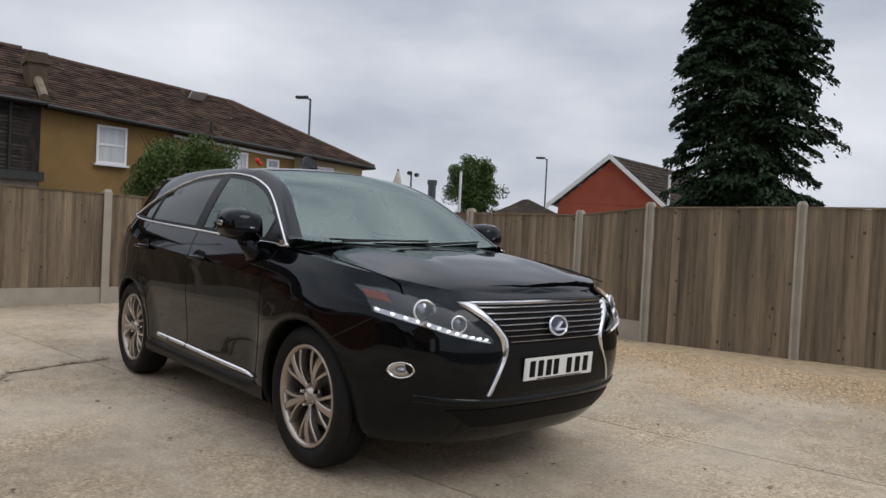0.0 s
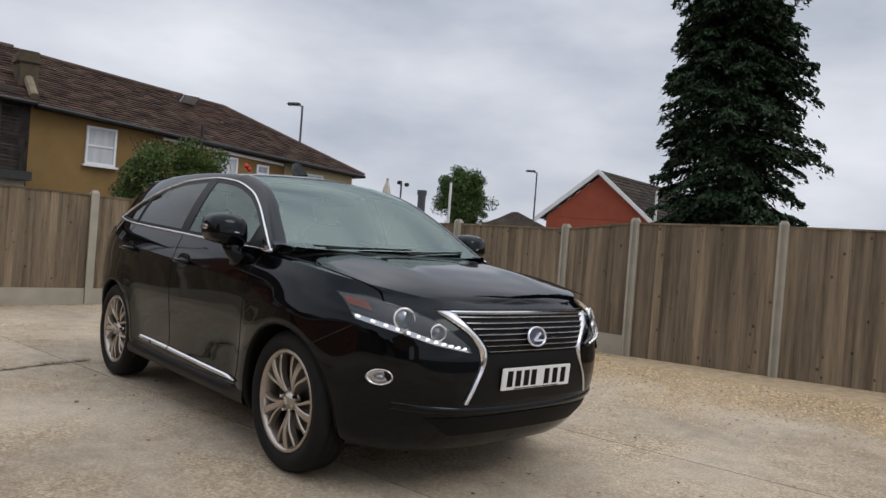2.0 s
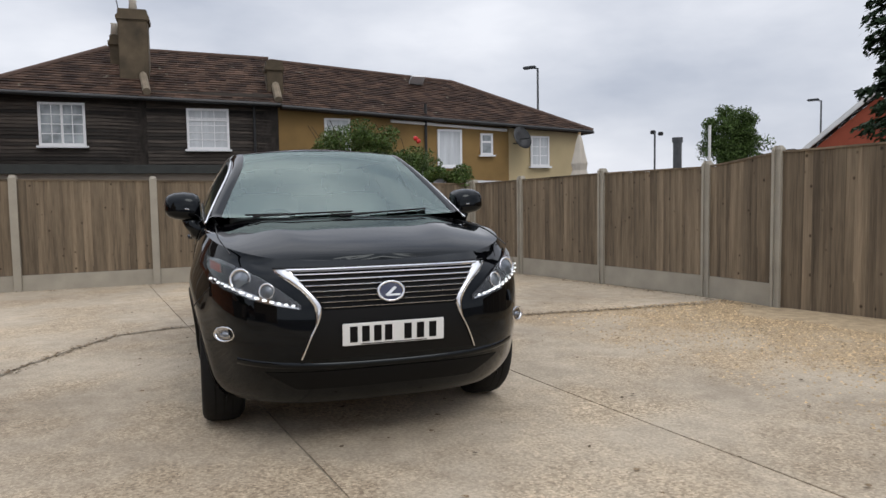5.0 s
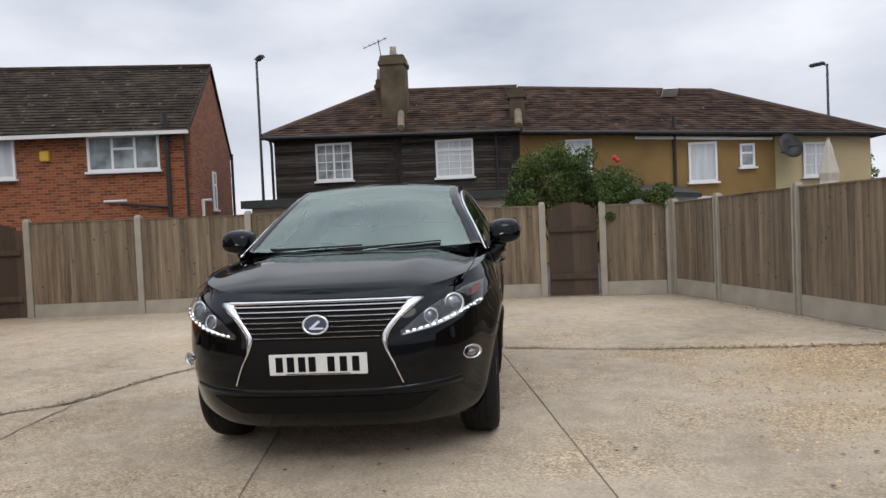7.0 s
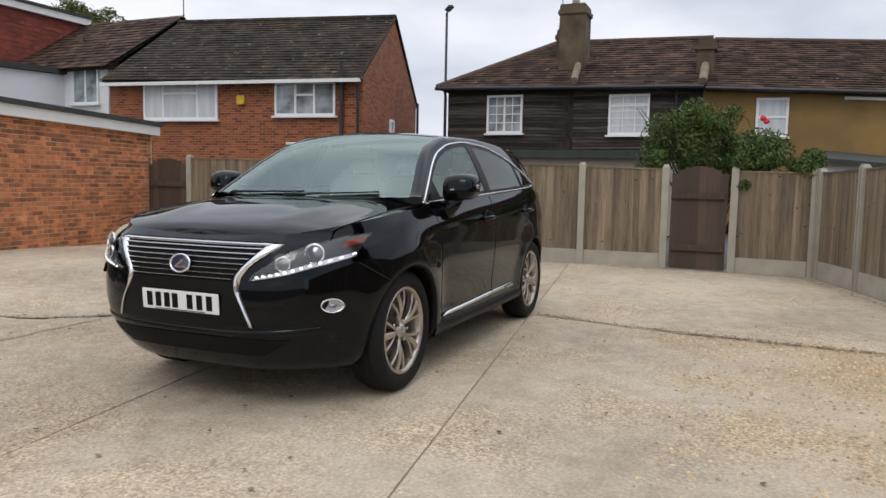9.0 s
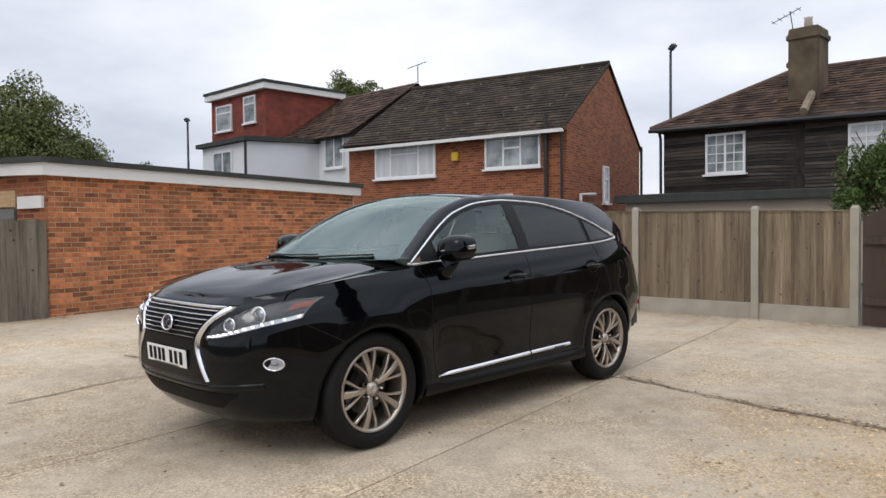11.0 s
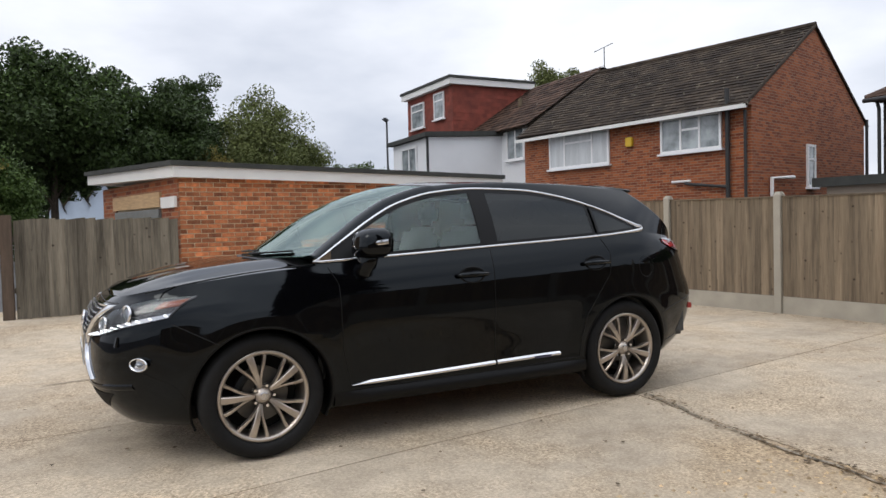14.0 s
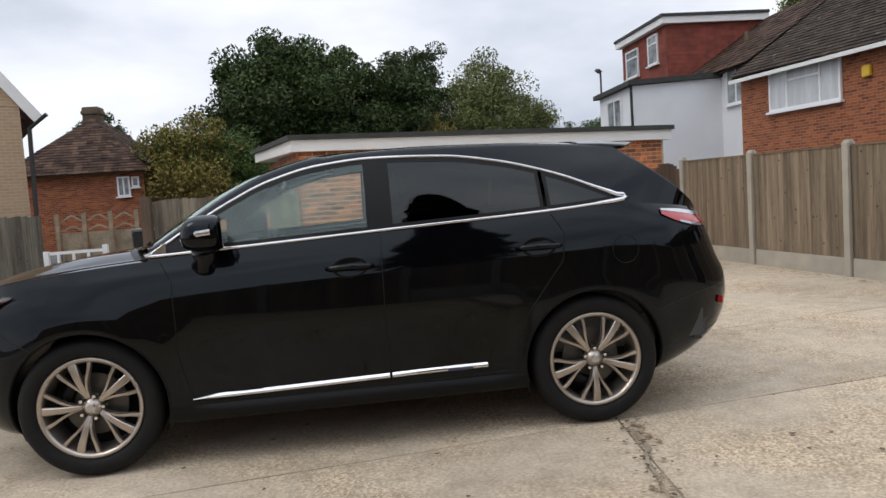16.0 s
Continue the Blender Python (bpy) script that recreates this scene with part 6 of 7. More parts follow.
def greenhouse():
    bm = bmesh.new()
    # side walls with window openings
    xs = [-2.22 + 3.24 * i / 124 for i in range(125)]
    m = 26
    rows = []
    for x in xs:
        z0 = shoulder(x) - 0.004
        zt = rim(x).z
        rows.append([(x, z0 + (zt - z0) * j / m) for j in range(m + 1)])
    V = [[bm.verts.new((x, cabin_y(x, z), z)) for x, z in row] for row in rows]
    for i in range(len(xs) - 1):
        for j in range(m):
            cx = (rows[i][j][0] + rows[i + 1][j][0]) / 2
            cz = sum(rows[a][b][1] for a in (i, i + 1) for b in (j, j + 1)) / 4
            if not in_window(cx, cz):
                bm.faces.new((V[i][j], V[i + 1][j], V[i + 1][j + 1], V[i][j + 1]))
    # roof, tail skin and front pillars, all from the rim inwards
    n = 16
    prev, pillar = None, None
    for i, x in enumerate(xs):
        e = V[i][m]
        if x <= 0.085:
            row = [e]
            for k in range(1, n + 1):
                q = k / n
                if x < X_TAIL:
                    p = tailskin(x, q)
                else:
                    w = 1 - (1 - q) ** 2.2
                    p = Vector((x + 0.09 * w * smooth(x, -0.7, 0.08) - 0.07 * w * smooth(-x, 1.3, 1.63), e.co.y * (1 - q), e.co.z + (roof_mid(x) - roof_edge(x)) * math.sin(math.pi / 2 * q) ** 0.9))
                row.append(bm.verts.new(p))
            if prev:
                grid_faces(bm, [prev, row])
            prev = row
        if x >= 0.05:
            row = [e] + [bm.verts.new(screen(x, q) + Vector((0, 0, d))) for q, d in ((0.035, 0.006), (0.075, 0.004), (0.095, -0.004))]
            if pillar:
                grid_faces(bm, [pillar, row])
            pillar = row
    both(bm)
    part("cabin_shell", bm, M["paint"], car, smooth=True)


greenhouse()


def patch(name, fn, us, vs, material, parent=None, thick=0.0, label=""):
    """A sheet fn(u, v) with optional thickness."""
    bm = bmesh.new()
    rows = [[bm.verts.new(fn(u, v)) for v in vs] for u in us]
    grid_faces(bm, rows)
    if thick:
        bmesh.ops.solidify(bm, geom=bm.faces[:], thickness=thick)
    return part(name, bm, material, parent or car, label, smooth=True)


def lin(a, b, n):
    return [a + (b - a) * i / n for i in range(n + 1)]


def glass_pane(name, x0, x1, material, sy, label):
    def fn(x, v):
        lo, hi = win_low(x) + 0.004, win_top(x) - 0.004
        z = lo + (max(hi, lo + 0.002) - lo) * v
        return (x, sy * (cabin_y(x, z) + 0.004), z)
    ob = patch(name, fn, lin(x0, x1, 30), lin(0, 1, 12), material, label=label)
    # dark surround
    bm = bmesh.new()
    for x_in, flip in ((x0, 1), (x1, -1)):
        rows = []
        for v in lin(0, 1, 10):
            lo, hi = win_low(x_in) + 0.004, max(win_top(x_in) - 0.004, win_low(x_in) + 0.006)
            z = lo + (hi - lo) * v
            rows.append([bm.verts.new((x_in + flip * d, sy * (cabin_y(x_in + flip * d, z) + 0.006), z)) for d in (0, 0.02)])
        grid_faces(bm, rows)
    for top in (0, 1):
        rows = []
        for x in lin(x0, x1, 40):
            zz = win_top(x) - 0.003 if top else win_low(x) + 0.003
            d = -0.022 if top else 0.02
            rows.append([bm.verts.new((x, sy * (cabin_y(x, z) + 0.006), z)) for z in (zz, zz + d)])
        grid_faces(bm, rows)
    part("window_seal", bm, M["trim"], ob)
    return ob


for sy in (1, -1):
    glass_pane("side_window", -0.16, 0.76, M["side"], sy, "lightly green front side glass")
    glass_pane("side_window", -1.13, -0.26, M["privacy"], sy, "dark privacy rear side glass")
    glass_pane("quarter_window", -1.53, -1.15, M["privacy"], sy, "dark privacy quarter glass")
    # mirror triangle and centre pillar covers
    patch("mirror_base", lambda x, v: (x, sy * (cabin_y(x, win_low(x)) * (1 - v) + cabin_y(x, win_top(x)) * v + 0.0055), win_low(x) + (win_top(x) - win_low(x)) * v), lin(0.74, 0.99, 10), lin(0, 1, 4), M["trim"])
    patch("pillar_cover", lambda x, v: (x, sy * (cabin_y(x, win_low(x) + (win_top(x) - win_low(x)) * v) + 0.008), win_low(x) + (win_top(x) - win_low(x)) * v), lin(-0.275, -0.145, 4), lin(0, 1, 12), M["trim"])
    # chrome surround
    bm = bmesh.new()
    loop = [(x, win_low(x) - 0.004) for x in lin(1.0, -1.55, 50)] + [(-1.60, 1.262), (-1.625, 1.272), (-1.61, 1.288)] + [(x, win_top(x) + 0.006) for x in lin(-1.57, 1.0, 60)] + [(1.035, 1.140)]
    tube(bm, [(x, sy * (cabin_y(x, z) + 0.007), z) for x, z in loop], [0.0085 + 0.006 * smooth(-x, 1.38, 1.56) for x, z in loop], 8, closed=True)
    part("window_trim", bm, M["chrome"], car, "polished chrome window surround", smooth=True)
    patch("chrome_corner", lambda x, v: (x, sy * (cabin_y(x, 1.15) + 0.012), win_low(x) - 0.010 + (win_top(x) - win_low(x) + 0.020) * v), lin(0.925, 1.04, 8), lin(0, 1, 4), M["chrome"])

# windscreen
def full(fn):
    """A left half surface fn(x, q) run right across by a signed q in -1..1."""
    def g(x, u):
        p = fn(x, 1 - abs(u))
        return (p.x, p.y if u >= 0 else -p.y, p.z)
    return g


patch("windscreen", full(screen), lin(0.09, 1.03, 26), lin(-0.92, 0.92, 40), M["screen"], label="pale green laminated windscreen")
bm = bmesh.new()
rows = []
for u in lin(-0.9, 0.9, 40):
    p = Vector(full(screen)(1.0, u))
    rows.append([bm.verts.new((p.x + d, p.y, max(hood_z(p.x + d, p.y), shoulder(p.x + d)) + dz)) for d, dz in ((0.07, 0.001), (0.04, 0.002), (-0.02, 0.003), (-0.05, 0.005))])
grid_faces(bm, rows)
part("cowl", bm, M["trim"], car, "black cowl panel under the windscreen")
bm = bmesh.new()
rows = [[bm.verts.new(Vector(full(screen)(x, u)) + Vector((0, 0, 0.002))) for x in (0.085, 0.13)] for u in lin(-0.93, 0.93, 30)]
grid_faces(bm, rows)
part("screen_band", bm, M["trim"], car, "dark band along the top of the windscreen")
patch("rear_window", lambda x, u: Vector(full(tailskin)(x, u)) + Vector((-0.004, 0, 0.003)), lin(-1.70, -2.12, 10), lin(-0.86, 0.86, 20), M["privacy"], label="dark rear glass")


M["headliner"] = mat("grey_headliner", (0.42, 0.41, 0.39), 0.9, var=0.08)
patch("headliner", lambda x, u: (x, u * 0.55, roof_mid(x) - 0.05 - 0.05 * u * u), lin(-1.6, 0.05, 12), lin(-1, 1, 10), M["headliner"], label="pale grey fabric headliner")


def spoiler():
    """Thin roof spoiler that follows the roof's crown and is cut forward at both ends."""
    bm = bmesh.new()
    rows = []
    for y in lin(-0.60, 0.60, 28):
        s = (abs(y) / 0.60) ** 2.6
        rows.append([bm.verts.new((x + 0.20 * s * k, y, z - 0.046 * s)) for x, z, k in ((-1.44, 1.648, 0), (-1.64, 1.641, 0.4), (-1.90, 1.625, 1), (-1.915, 1.618, 1), (-1.90, 1.608, 1), (-1.74, 1.590, 0.7), (-1.56, 1.58, 0))])
    grid_faces(bm, rows)
    for r in (rows[0], rows[-1]):
        bm.faces.new(r)
    part("spoiler", bm, M["paint"], car, "roof spoiler lip", smooth=True)


spoiler()
# underside and cabin
bm = bmesh.new()
box(bm, -1.80, 1.80, -0.64, 0.64, 0.225, 0.34, bevel=0.03)
box(bm, -0.90, 0.90, -0.86, 0.86, 0.225, 0.36, bevel=0.03)
part("underbody", bm, M["trim"], car)
bm = bmesh.new()
box(bm, -2.1, 1.0, -0.80, 0.80, 0.40, 0.62, bevel=0.03)
part("cabin_floor", bm, M["cabin"], car)
for sy in (1, -1):
    bm = bmesh.new()
    box(bm, -1.9, 0.95, sy * 0.79 - 0.02, sy * 0.79 + 0.02, 0.6, 1.13, bevel=0.01)
    part("door_card", bm, M["cabin"], car)
bm = bmesh.new()
rows = []
for y in lin(-0.78, 0.78, 16):
    hump = 0.05 * math.exp(-(((y + 0.37) / 0.18) ** 2))
    rows.append([bm.verts.new((x, y, z)) for x, z in ((1.08, 1.10), (0.85, 1.115 + hump * 0.4), (0.62, 1.10 + hump), (0.56, 1.04), (0.60, 0.85), (0.75, 0.6))])
grid_faces(bm, rows)
part("dashboard", bm, M["cabin"], car, "dark moulded dashboard", smooth=True)
bm = bmesh.new()
lathe(bm, [(0.185 + 0.016 * math.cos(q), 0.016 * math.sin(q)) for q in (math.tau * i / 8 for i in range(8))], 32, "z", closed=True)
box(bm, -0.17, 0.17, -0.02, 0.02, -0.02, 0.0)
o = part("steering_wheel", bm, M["trim"], car, smooth=True)
o.matrix_basis = pose(0.42, -0.37, 1.03, 0, -62, 0)


def seat(x, y, wdt, lean=18):
    st = new("seat")
    st.parent = car
    bm = bmesh.new()
    box(bm, -0.26, 0.26, -wdt / 2, wdt / 2, -0.09, 0.09, bevel=0.06)
    part("cushion", bm, M["leather"], st, smooth=True)
    bm = bmesh.new()
    box(bm, -0.07, 0.07, -wdt / 2, wdt / 2, 0, 0.58, bevel=0.055)
    o = part("backrest", bm, M["leather"], st, smooth=True)
    o.matrix_basis = pose(-0.24, 0, 0.05, 0, -lean, 0)
    for k in (0,) if wdt < 0.8 else (-0.38, 0.38):
        bm = bmesh.new()
        box(bm, -0.05, 0.05, -0.13, 0.13, 0, 0.19, bevel=0.045)
        o = part("headrest", bm, M["leather"], st, smooth=True)
        o.matrix_basis = pose(-0.46, k, 0.62, 0, -10, 0)
    st.matrix_basis = pose(x, y, 0.72)


seat(0.12, 0.37, 0.50)
seat(0.12, -0.37, 0.50)
seat(-0.85, 0.0, 1.25, 22)
bm = bmesh.new()
box(bm, -0.02, 0.02, -0.12, 0.12, -0.035, 0.035, bevel=0.015)
o = part("rear_view_mirror", bm, M["trim"], car)
o.location = (0.38, 0, 1.50)

# ---- door lines, handles, sills ----
def on_side(x, z, sy, d=0.001):
    return (x, sy * (side_y(x, z) + d), z)


for sy in (1, -1):
    for pts in ([(0.955, 1.10), (0.90, 1.0), (0.895, 0.85), (0.89, 0.6), (0.86, 0.45), (0.83, 0.36)],
                [(-0.205, 1.17), (-0.20, 0.9), (-0.20, 0.6), (-0.21, 0.36)],
                [(-1.16, 1.21), (-1.22, 1.10), (-1.20, 0.95), (-1.08, 0.80), (-0.98, 0.66), (-0.93, 0.5), (-0.91, 0.36)],
                [(0.83, 0.36), (0.3, 0.335), (-0.3, 0.335), (-0.91, 0.36)],
                [(1.62, 0.70), (1.74, 0.765), (1.86, 0.83)],
                [(-1.76, 0.62), (-1.9, 0.66), (-2.1, 0.70), (-2.26, 0.72)],
                [(-1.80, 0.385), (-1.95, 0.41), (-2.1, 0.44), (-2.24, 0.475)]):
        c = []
        for a, b in zip(pts, pts[1:]):
            c += [(a[0] + (b[0] - a[0]) * q / 5, a[1] + (b[1] - a[1]) * q / 5) for q in range(5)]
        c.append(pts[-1])
        bm = bmesh.new()
        tube(bm, [on_side(x, z, sy, -0.0005) for x, z in c], 0.0032, 6)
        part("shut_line", bm, M["trim"], car)
    for hx, hz in ((-0.03, 1.005), (-1.07, 1.035)):
        bm = bmesh.new()
        lathe(bm, [(0.0, -0.004), (0.05, -0.004), (0.062, 0.003), (0.066, 0.0)], 24, "y")
        cup = part("handle_cup", bm, M["trim"], car, smooth=True)
        cup.scale = (1.5, sy * 1.0, 0.85)
        cup.location = on_side(hx - 0.0, hz, sy, 0.002)
        cup.rotation_euler = (sy * 0.12, 0, 0)
        bm = bmesh.new()
        tube(bm, [(-0.125, 0.0, 0.0), (-0.10, 0.035, 0.003), (0.0, 0.045, 0.006), (0.10, 0.035, 0.003), (0.125, 0.0, 0.0)], [0.011, 0.015, 0.016, 0.015, 0.011], 10)
        hd = part("door_handle", bm, M["paint"], car, "body-coloured pull handle", smooth=True)
        hd.scale = (1, sy, 1)
        hd.location = on_side(hx, hz, sy, 0.0)
    # chrome sill strip in two lengths
    for x0, x1 in ((0.84, -0.20), (-0.215, -0.745)):
        def sill(x, v):
            z = 0.372 + 0.028 * smooth(-x, -0.9, 0.8) + (0.034 * (1 if x < 0.7 else 0.25 + 0.75 * (0.84 - x) / 0.14)) * (v - 0.5)
            return (x, sy * (side_y(x, z) + 0.005 + 0.013 * math.sin(math.pi * v)), z)
        patch("sill_trim", sill, lin(x0, x1, 24), lin(0, 1, 6), M["chrome"], label="bright chrome sill strip")
    bm = bmesh.new()
    box(bm, -0.66, -0.52, -0.004, 0.004, -0.008, 0.008)
    o = part("sill_badge", bm, M["badge"], car, "small dark hybrid badge")
    o.location = on_side(0, 0.398, sy, 0.018)
    bm = bmesh.new()
    rows = []
    for x in lin(0.95, -0.97, 30):
        rows.append([bm.verts.new((x, sy * y, z)) for y, z in ((side_y(x, 0.33) + 0.002, 0.335), (0.93, 0.30), (0.92, 0.26), (0.86, 0.235), (0.75, 0.235))])
    grid_faces(bm, rows)
    part("sill", bm, M["trim"], car, "matt black sill moulding", smooth=True)

# fuel flap on the left
bm = bmesh.new()
pts = []
for k in range(28):
    a = math.tau * k / 28
    pts.append(on_side(-1.57 + 0.078 * math.cos(a), 0.985 + 0.078 * math.sin(a), 1, 0.0))
tube(bm, pts, 0.0025, 6, closed=True)
part("fuel_flap", bm, M["trim"], car)

# ---- wheels ----
def wheel_parts(parent):
    bm = bmesh.new()
    R = 0.370
    lathe(bm, [(0.262, 0.085), (0.285, 0.108), (0.32, 0.116), (0.345, 0.108), (0.362, 0.088), (R, 0.06), (R + 0.0015, 0.0), (R, -0.06), (0.36, -0.09), (0.32, -0.116), (0.262, -0.09)], 72, "y", closed=True)
    tyre = part("tyre", bm, M["tyre"], parent, "black road tyre", smooth=True)
    for k, yy in enumerate((-0.045, 0.0, 0.045)):
        bm = bmesh.new()
        lathe(bm, [(R + 0.002, yy - 0.004), (R + 0.0022, yy), (R + 0.002, yy + 0.004)], 60, "y")
        part("tread_groove", bm, M["ink"], tyre)
    bm = bmesh.new()
    lathe(bm, [(0.252, -0.10), (0.266, 0.083), (0.270, 0.096), (0.262, 0.103), (0.250, 0.098), (0.240, 0.080), (0.232, 0.0), (0.225, -0.10)], 72, "y", closed=True)
    rim = part("rim", bm, M["rim"], parent, "bronze-grey alloy rim", smooth=True)
    for k in range(5):
        for s, w0, w1 in ((0, 0.012, 0.0225), (-1, 0.006, 0.0105), (1, 0.006, 0.0105)):
            bm = bmesh.new()
            a0 = math.tau * k / 5
            rows = []
            for q in lin(0, 1, 8):
                r = 0.05 + (0.254 - 0.05) * q
                a = a0 + s * 0.36 * (0.40 + 0.60 * smooth(q, 0.0, 0.9))
                hw = w0 + (w1 - w0) * q
                y = 0.080 + 0.020 * math.sin(math.pi * min(1, q * 0.9)) - 0.010 * (1 - q) - (0.004 if s else 0)
                c, sn = math.cos(a), math.sin(a)
                rows.append([bm.verts.new((r * c - t * sn, yy, r * sn + t * c)) for t, yy in ((-hw, y - 0.03), (-hw, y), (-hw * 0.7, y + 0.004), (hw * 0.7, y + 0.004), (hw, y), (hw, y - 0.03))])
            for r_ in rows:
                r_.append(r_[0])
            grid_faces(bm, rows)
            part("spoke", bm, M["rim"], rim)
    bm = bmesh.new()
    lathe(bm, [(0.0, 0.092), (0.03, 0.091), (0.034, 0.085), (0.045, 0.078), (0.052, 0.060), (0.052, 0.03)], 32, "y")
    part("hub", bm, M["rim"], rim, smooth=True)
    bm = bmesh.new()
    lathe(bm, [(0.0, 0.094), (0.018, 0.0935), (0.022, 0.092)], 20, "y")
    part("hub_cap", bm, M["satin"], rim)
    for k in range(5):
        a = math.tau * (k + 0.5) / 5
        bm = bmesh.new()
        lathe(bm, [(0.0, 0.090), (0.009, 0.090), (0.011, 0.06), (0.014, 0.055)], 8, "y")
        o = part("wheel_nut", bm, M["chrome"], rim)
        o.location = (0.061 * math.cos(a), 0, 0.061 * math.sin(a))
    bm = bmesh.new()
    lathe(bm, [(0.0, -0.02), (0.16, -0.02), (0.165, -0.01), (0.165, 0.0), (0.07, 0.003), (0.0, 0.01)], 40, "y")
    part("brake_disc", bm, M["hub"], parent, "grey brake disc")
    bm = bmesh.new()
    tube(bm, [(0.145 * math.cos(a), 0.012, 0.145 * math.sin(a)) for a in lin(-0.2, 0.9, 8)], 0.032, 8)
    part("brake_caliper", bm, M["trim"], parent)
    bm = bmesh.new()
    lathe(bm, [(0.0, -0.06), (0.225, -0.06), (0.235, -0.05)], 32, "y")
    part("backing_plate", bm, M["ink"], parent)


def wheel(x, y, turn, spin):
    w = new("wheel")
    w.parent = car
    wheel_parts(w)
    w.matrix_basis = pose(x, y, 0.370, 0, 0, turn) @ pose(0, 0, 0, 0, spin, 0)


wheel(AX, 0.80, 0, 0)
wheel(-AX, 0.80, 0, 90)
wheel(AX, -0.80, 180, 25)
wheel(-AX, -0.80, 180, 5)

# ---- front face ----
def fpt(y, z, d=0.0):
    return Vector((front_x(y, z) + d, y, z))


g_half = curve((0.50, 0.60, 0.70, 0.745, 0.80, 0.86, 0.925), (0.445, 0.405, 0.36, 0.355, 0.385, 0.44, 0.505))
# upper grille recess and bars
patch("grille_back", lambda v, u: fpt(u * (g_half(0.735 + 0.19 * v) - 0.01), 0.735 + 0.19 * v, 0.004), lin(0, 1, 10), lin(-1, 1, 24), M["ink"], label="black grille opening")
for k in range(7):
    z = 0.752 + 0.0262 * k
    bm = bmesh.new()
    h = g_half(z) - 0.02
    pts = [fpt(y, z, 0.012) for y in lin(-h, h, 22)]
    rows = [[bm.verts.new((p.x + dx, p.y, p.z + dz)) for dx, dz in ((0.002, -0.0045), (0.009, -0.004), (0.0095, -0.002), (0.003, 0.0015), (-0.01, 0.0))] for p in pts]
    for r in rows:
        r.append(r[0])
    grid_faces(bm, rows)
    part("grille_bar", bm, M["satin"], car, "satin grey grille bar")
# chrome frame: top bar and the two bent legs of the spindle
bm = bmesh.new()
rows = [[bm.verts.new(fpt(y, 0.926, 0.008) + Vector((dx, 0, dz))) for dx, dz in ((0, -0.009), (0.012, -0.006), (0.012, 0.004), (0.0, 0.009), (-0.012, 0.0))] for y in lin(-0.50, 0.50, 24)]
for r in rows:
    r.append(r[0])
grid_faces(bm, rows)
part("grille_frame", bm, M["chrome"], car, "chrome top bar of the grille")
for sy in (1, -1):
    bm = bmesh.new()
    rows = []
    for z in lin(0.50, 0.932, 30):
        w0 = 0.007 + 0.017 * smooth(z, 0.64, 0.78) + 0.022 * smooth(z, 0.82, 0.92)
        y = g_half(z)
        rows.append([bm.verts.new(fpt(sy * (y + t * w0), z, d) ) for t, d in ((-0.6, 0.0), (-0.5, 0.016), (0.2, 0.022), (1.0, 0.016), (1.2, -0.004))])
    grid_faces(bm, rows)
    part("grille_frame", bm, M["chrome"], car, "bright chrome spindle edge", smooth=True)
# middle bumper bar, plate plinth and lower intake
patch("bumper_insert", lambda v, u: fpt(u * (g_half(0.50 + 0.235 * v) - 0.006), 0.50 + 0.235 * v, 0.006), lin(0, 1, 8), lin(-1, 1, 20), M["trim"], label="black bumper panel behind the plate")
patch("lower_intake", lambda v, u: fpt(u * (0.46 + 0.16 * v), 0.33 + 0.10 * v, 0.004), lin(0, 1, 6), lin(-1, 1, 20), M["ink"], label="black lower air intake")
bm = bmesh.new()
rows = []
for y in lin(-0.74, 0.74, 40):
    zc = 0.455 + 0.03 * (abs(y) / 0.74) ** 2
    p = fpt(y, zc, 0.0)
    rows.append([bm.verts.new(p + Vector((dx, 0, dz))) for dx, dz in ((-0.01, 0.022), (0.006, 0.014), (0.010, 0.0), (0.004, -0.014), (-0.01, -0.022))])
grid_faces(bm, rows)
part("bumper_lip", bm, M["paint"], car, smooth=True)
bm = bmesh.new()
rows = []
for y in lin(-0.80, 0.80, 40):
    p = fpt(y, 0.30, 0.0)
    rows.append([bm.verts.new(p + Vector((dx, 0, dz))) for dx, dz in ((-0.03, 0.06), (-0.004, 0.03), (-0.006, 0.0), (-0.08, -0.03))])
grid_faces(bm, rows)
part("chin_spoiler", bm, M["trim"], car, "matt black chin spoiler", smooth=True)
# number plate with bars in place of its characters
plate = new("number_plate")
plate.parent = car
bm = bmesh.new()
box(bm, -0.004, 0.004, -0.26, 0.26, -0.0555, 0.0555, bevel=0.003)
part("plate", bm, M["plate"], plate, "white plate with plain black bars")
for i, y in enumerate((-0.205, -0.145, -0.085, -0.03, 0.07, 0.135, 0.20)):
    bm = bmesh.new()
    box(bm, 0.0042, 0.006, y - 0.019, y + 0.019, -0.0385, 0.0405)
    part("bar", bm, M["ink"], plate)
bm = bmesh.new()
box(bm, -0.004, 0.0056, -0.17, 0.17, -0.0515, -0.0475)
part("bar", bm, M["ink"], plate)
plate.matrix_basis = pose(2.297, 0.008, 0.612, 0, 4, 0)
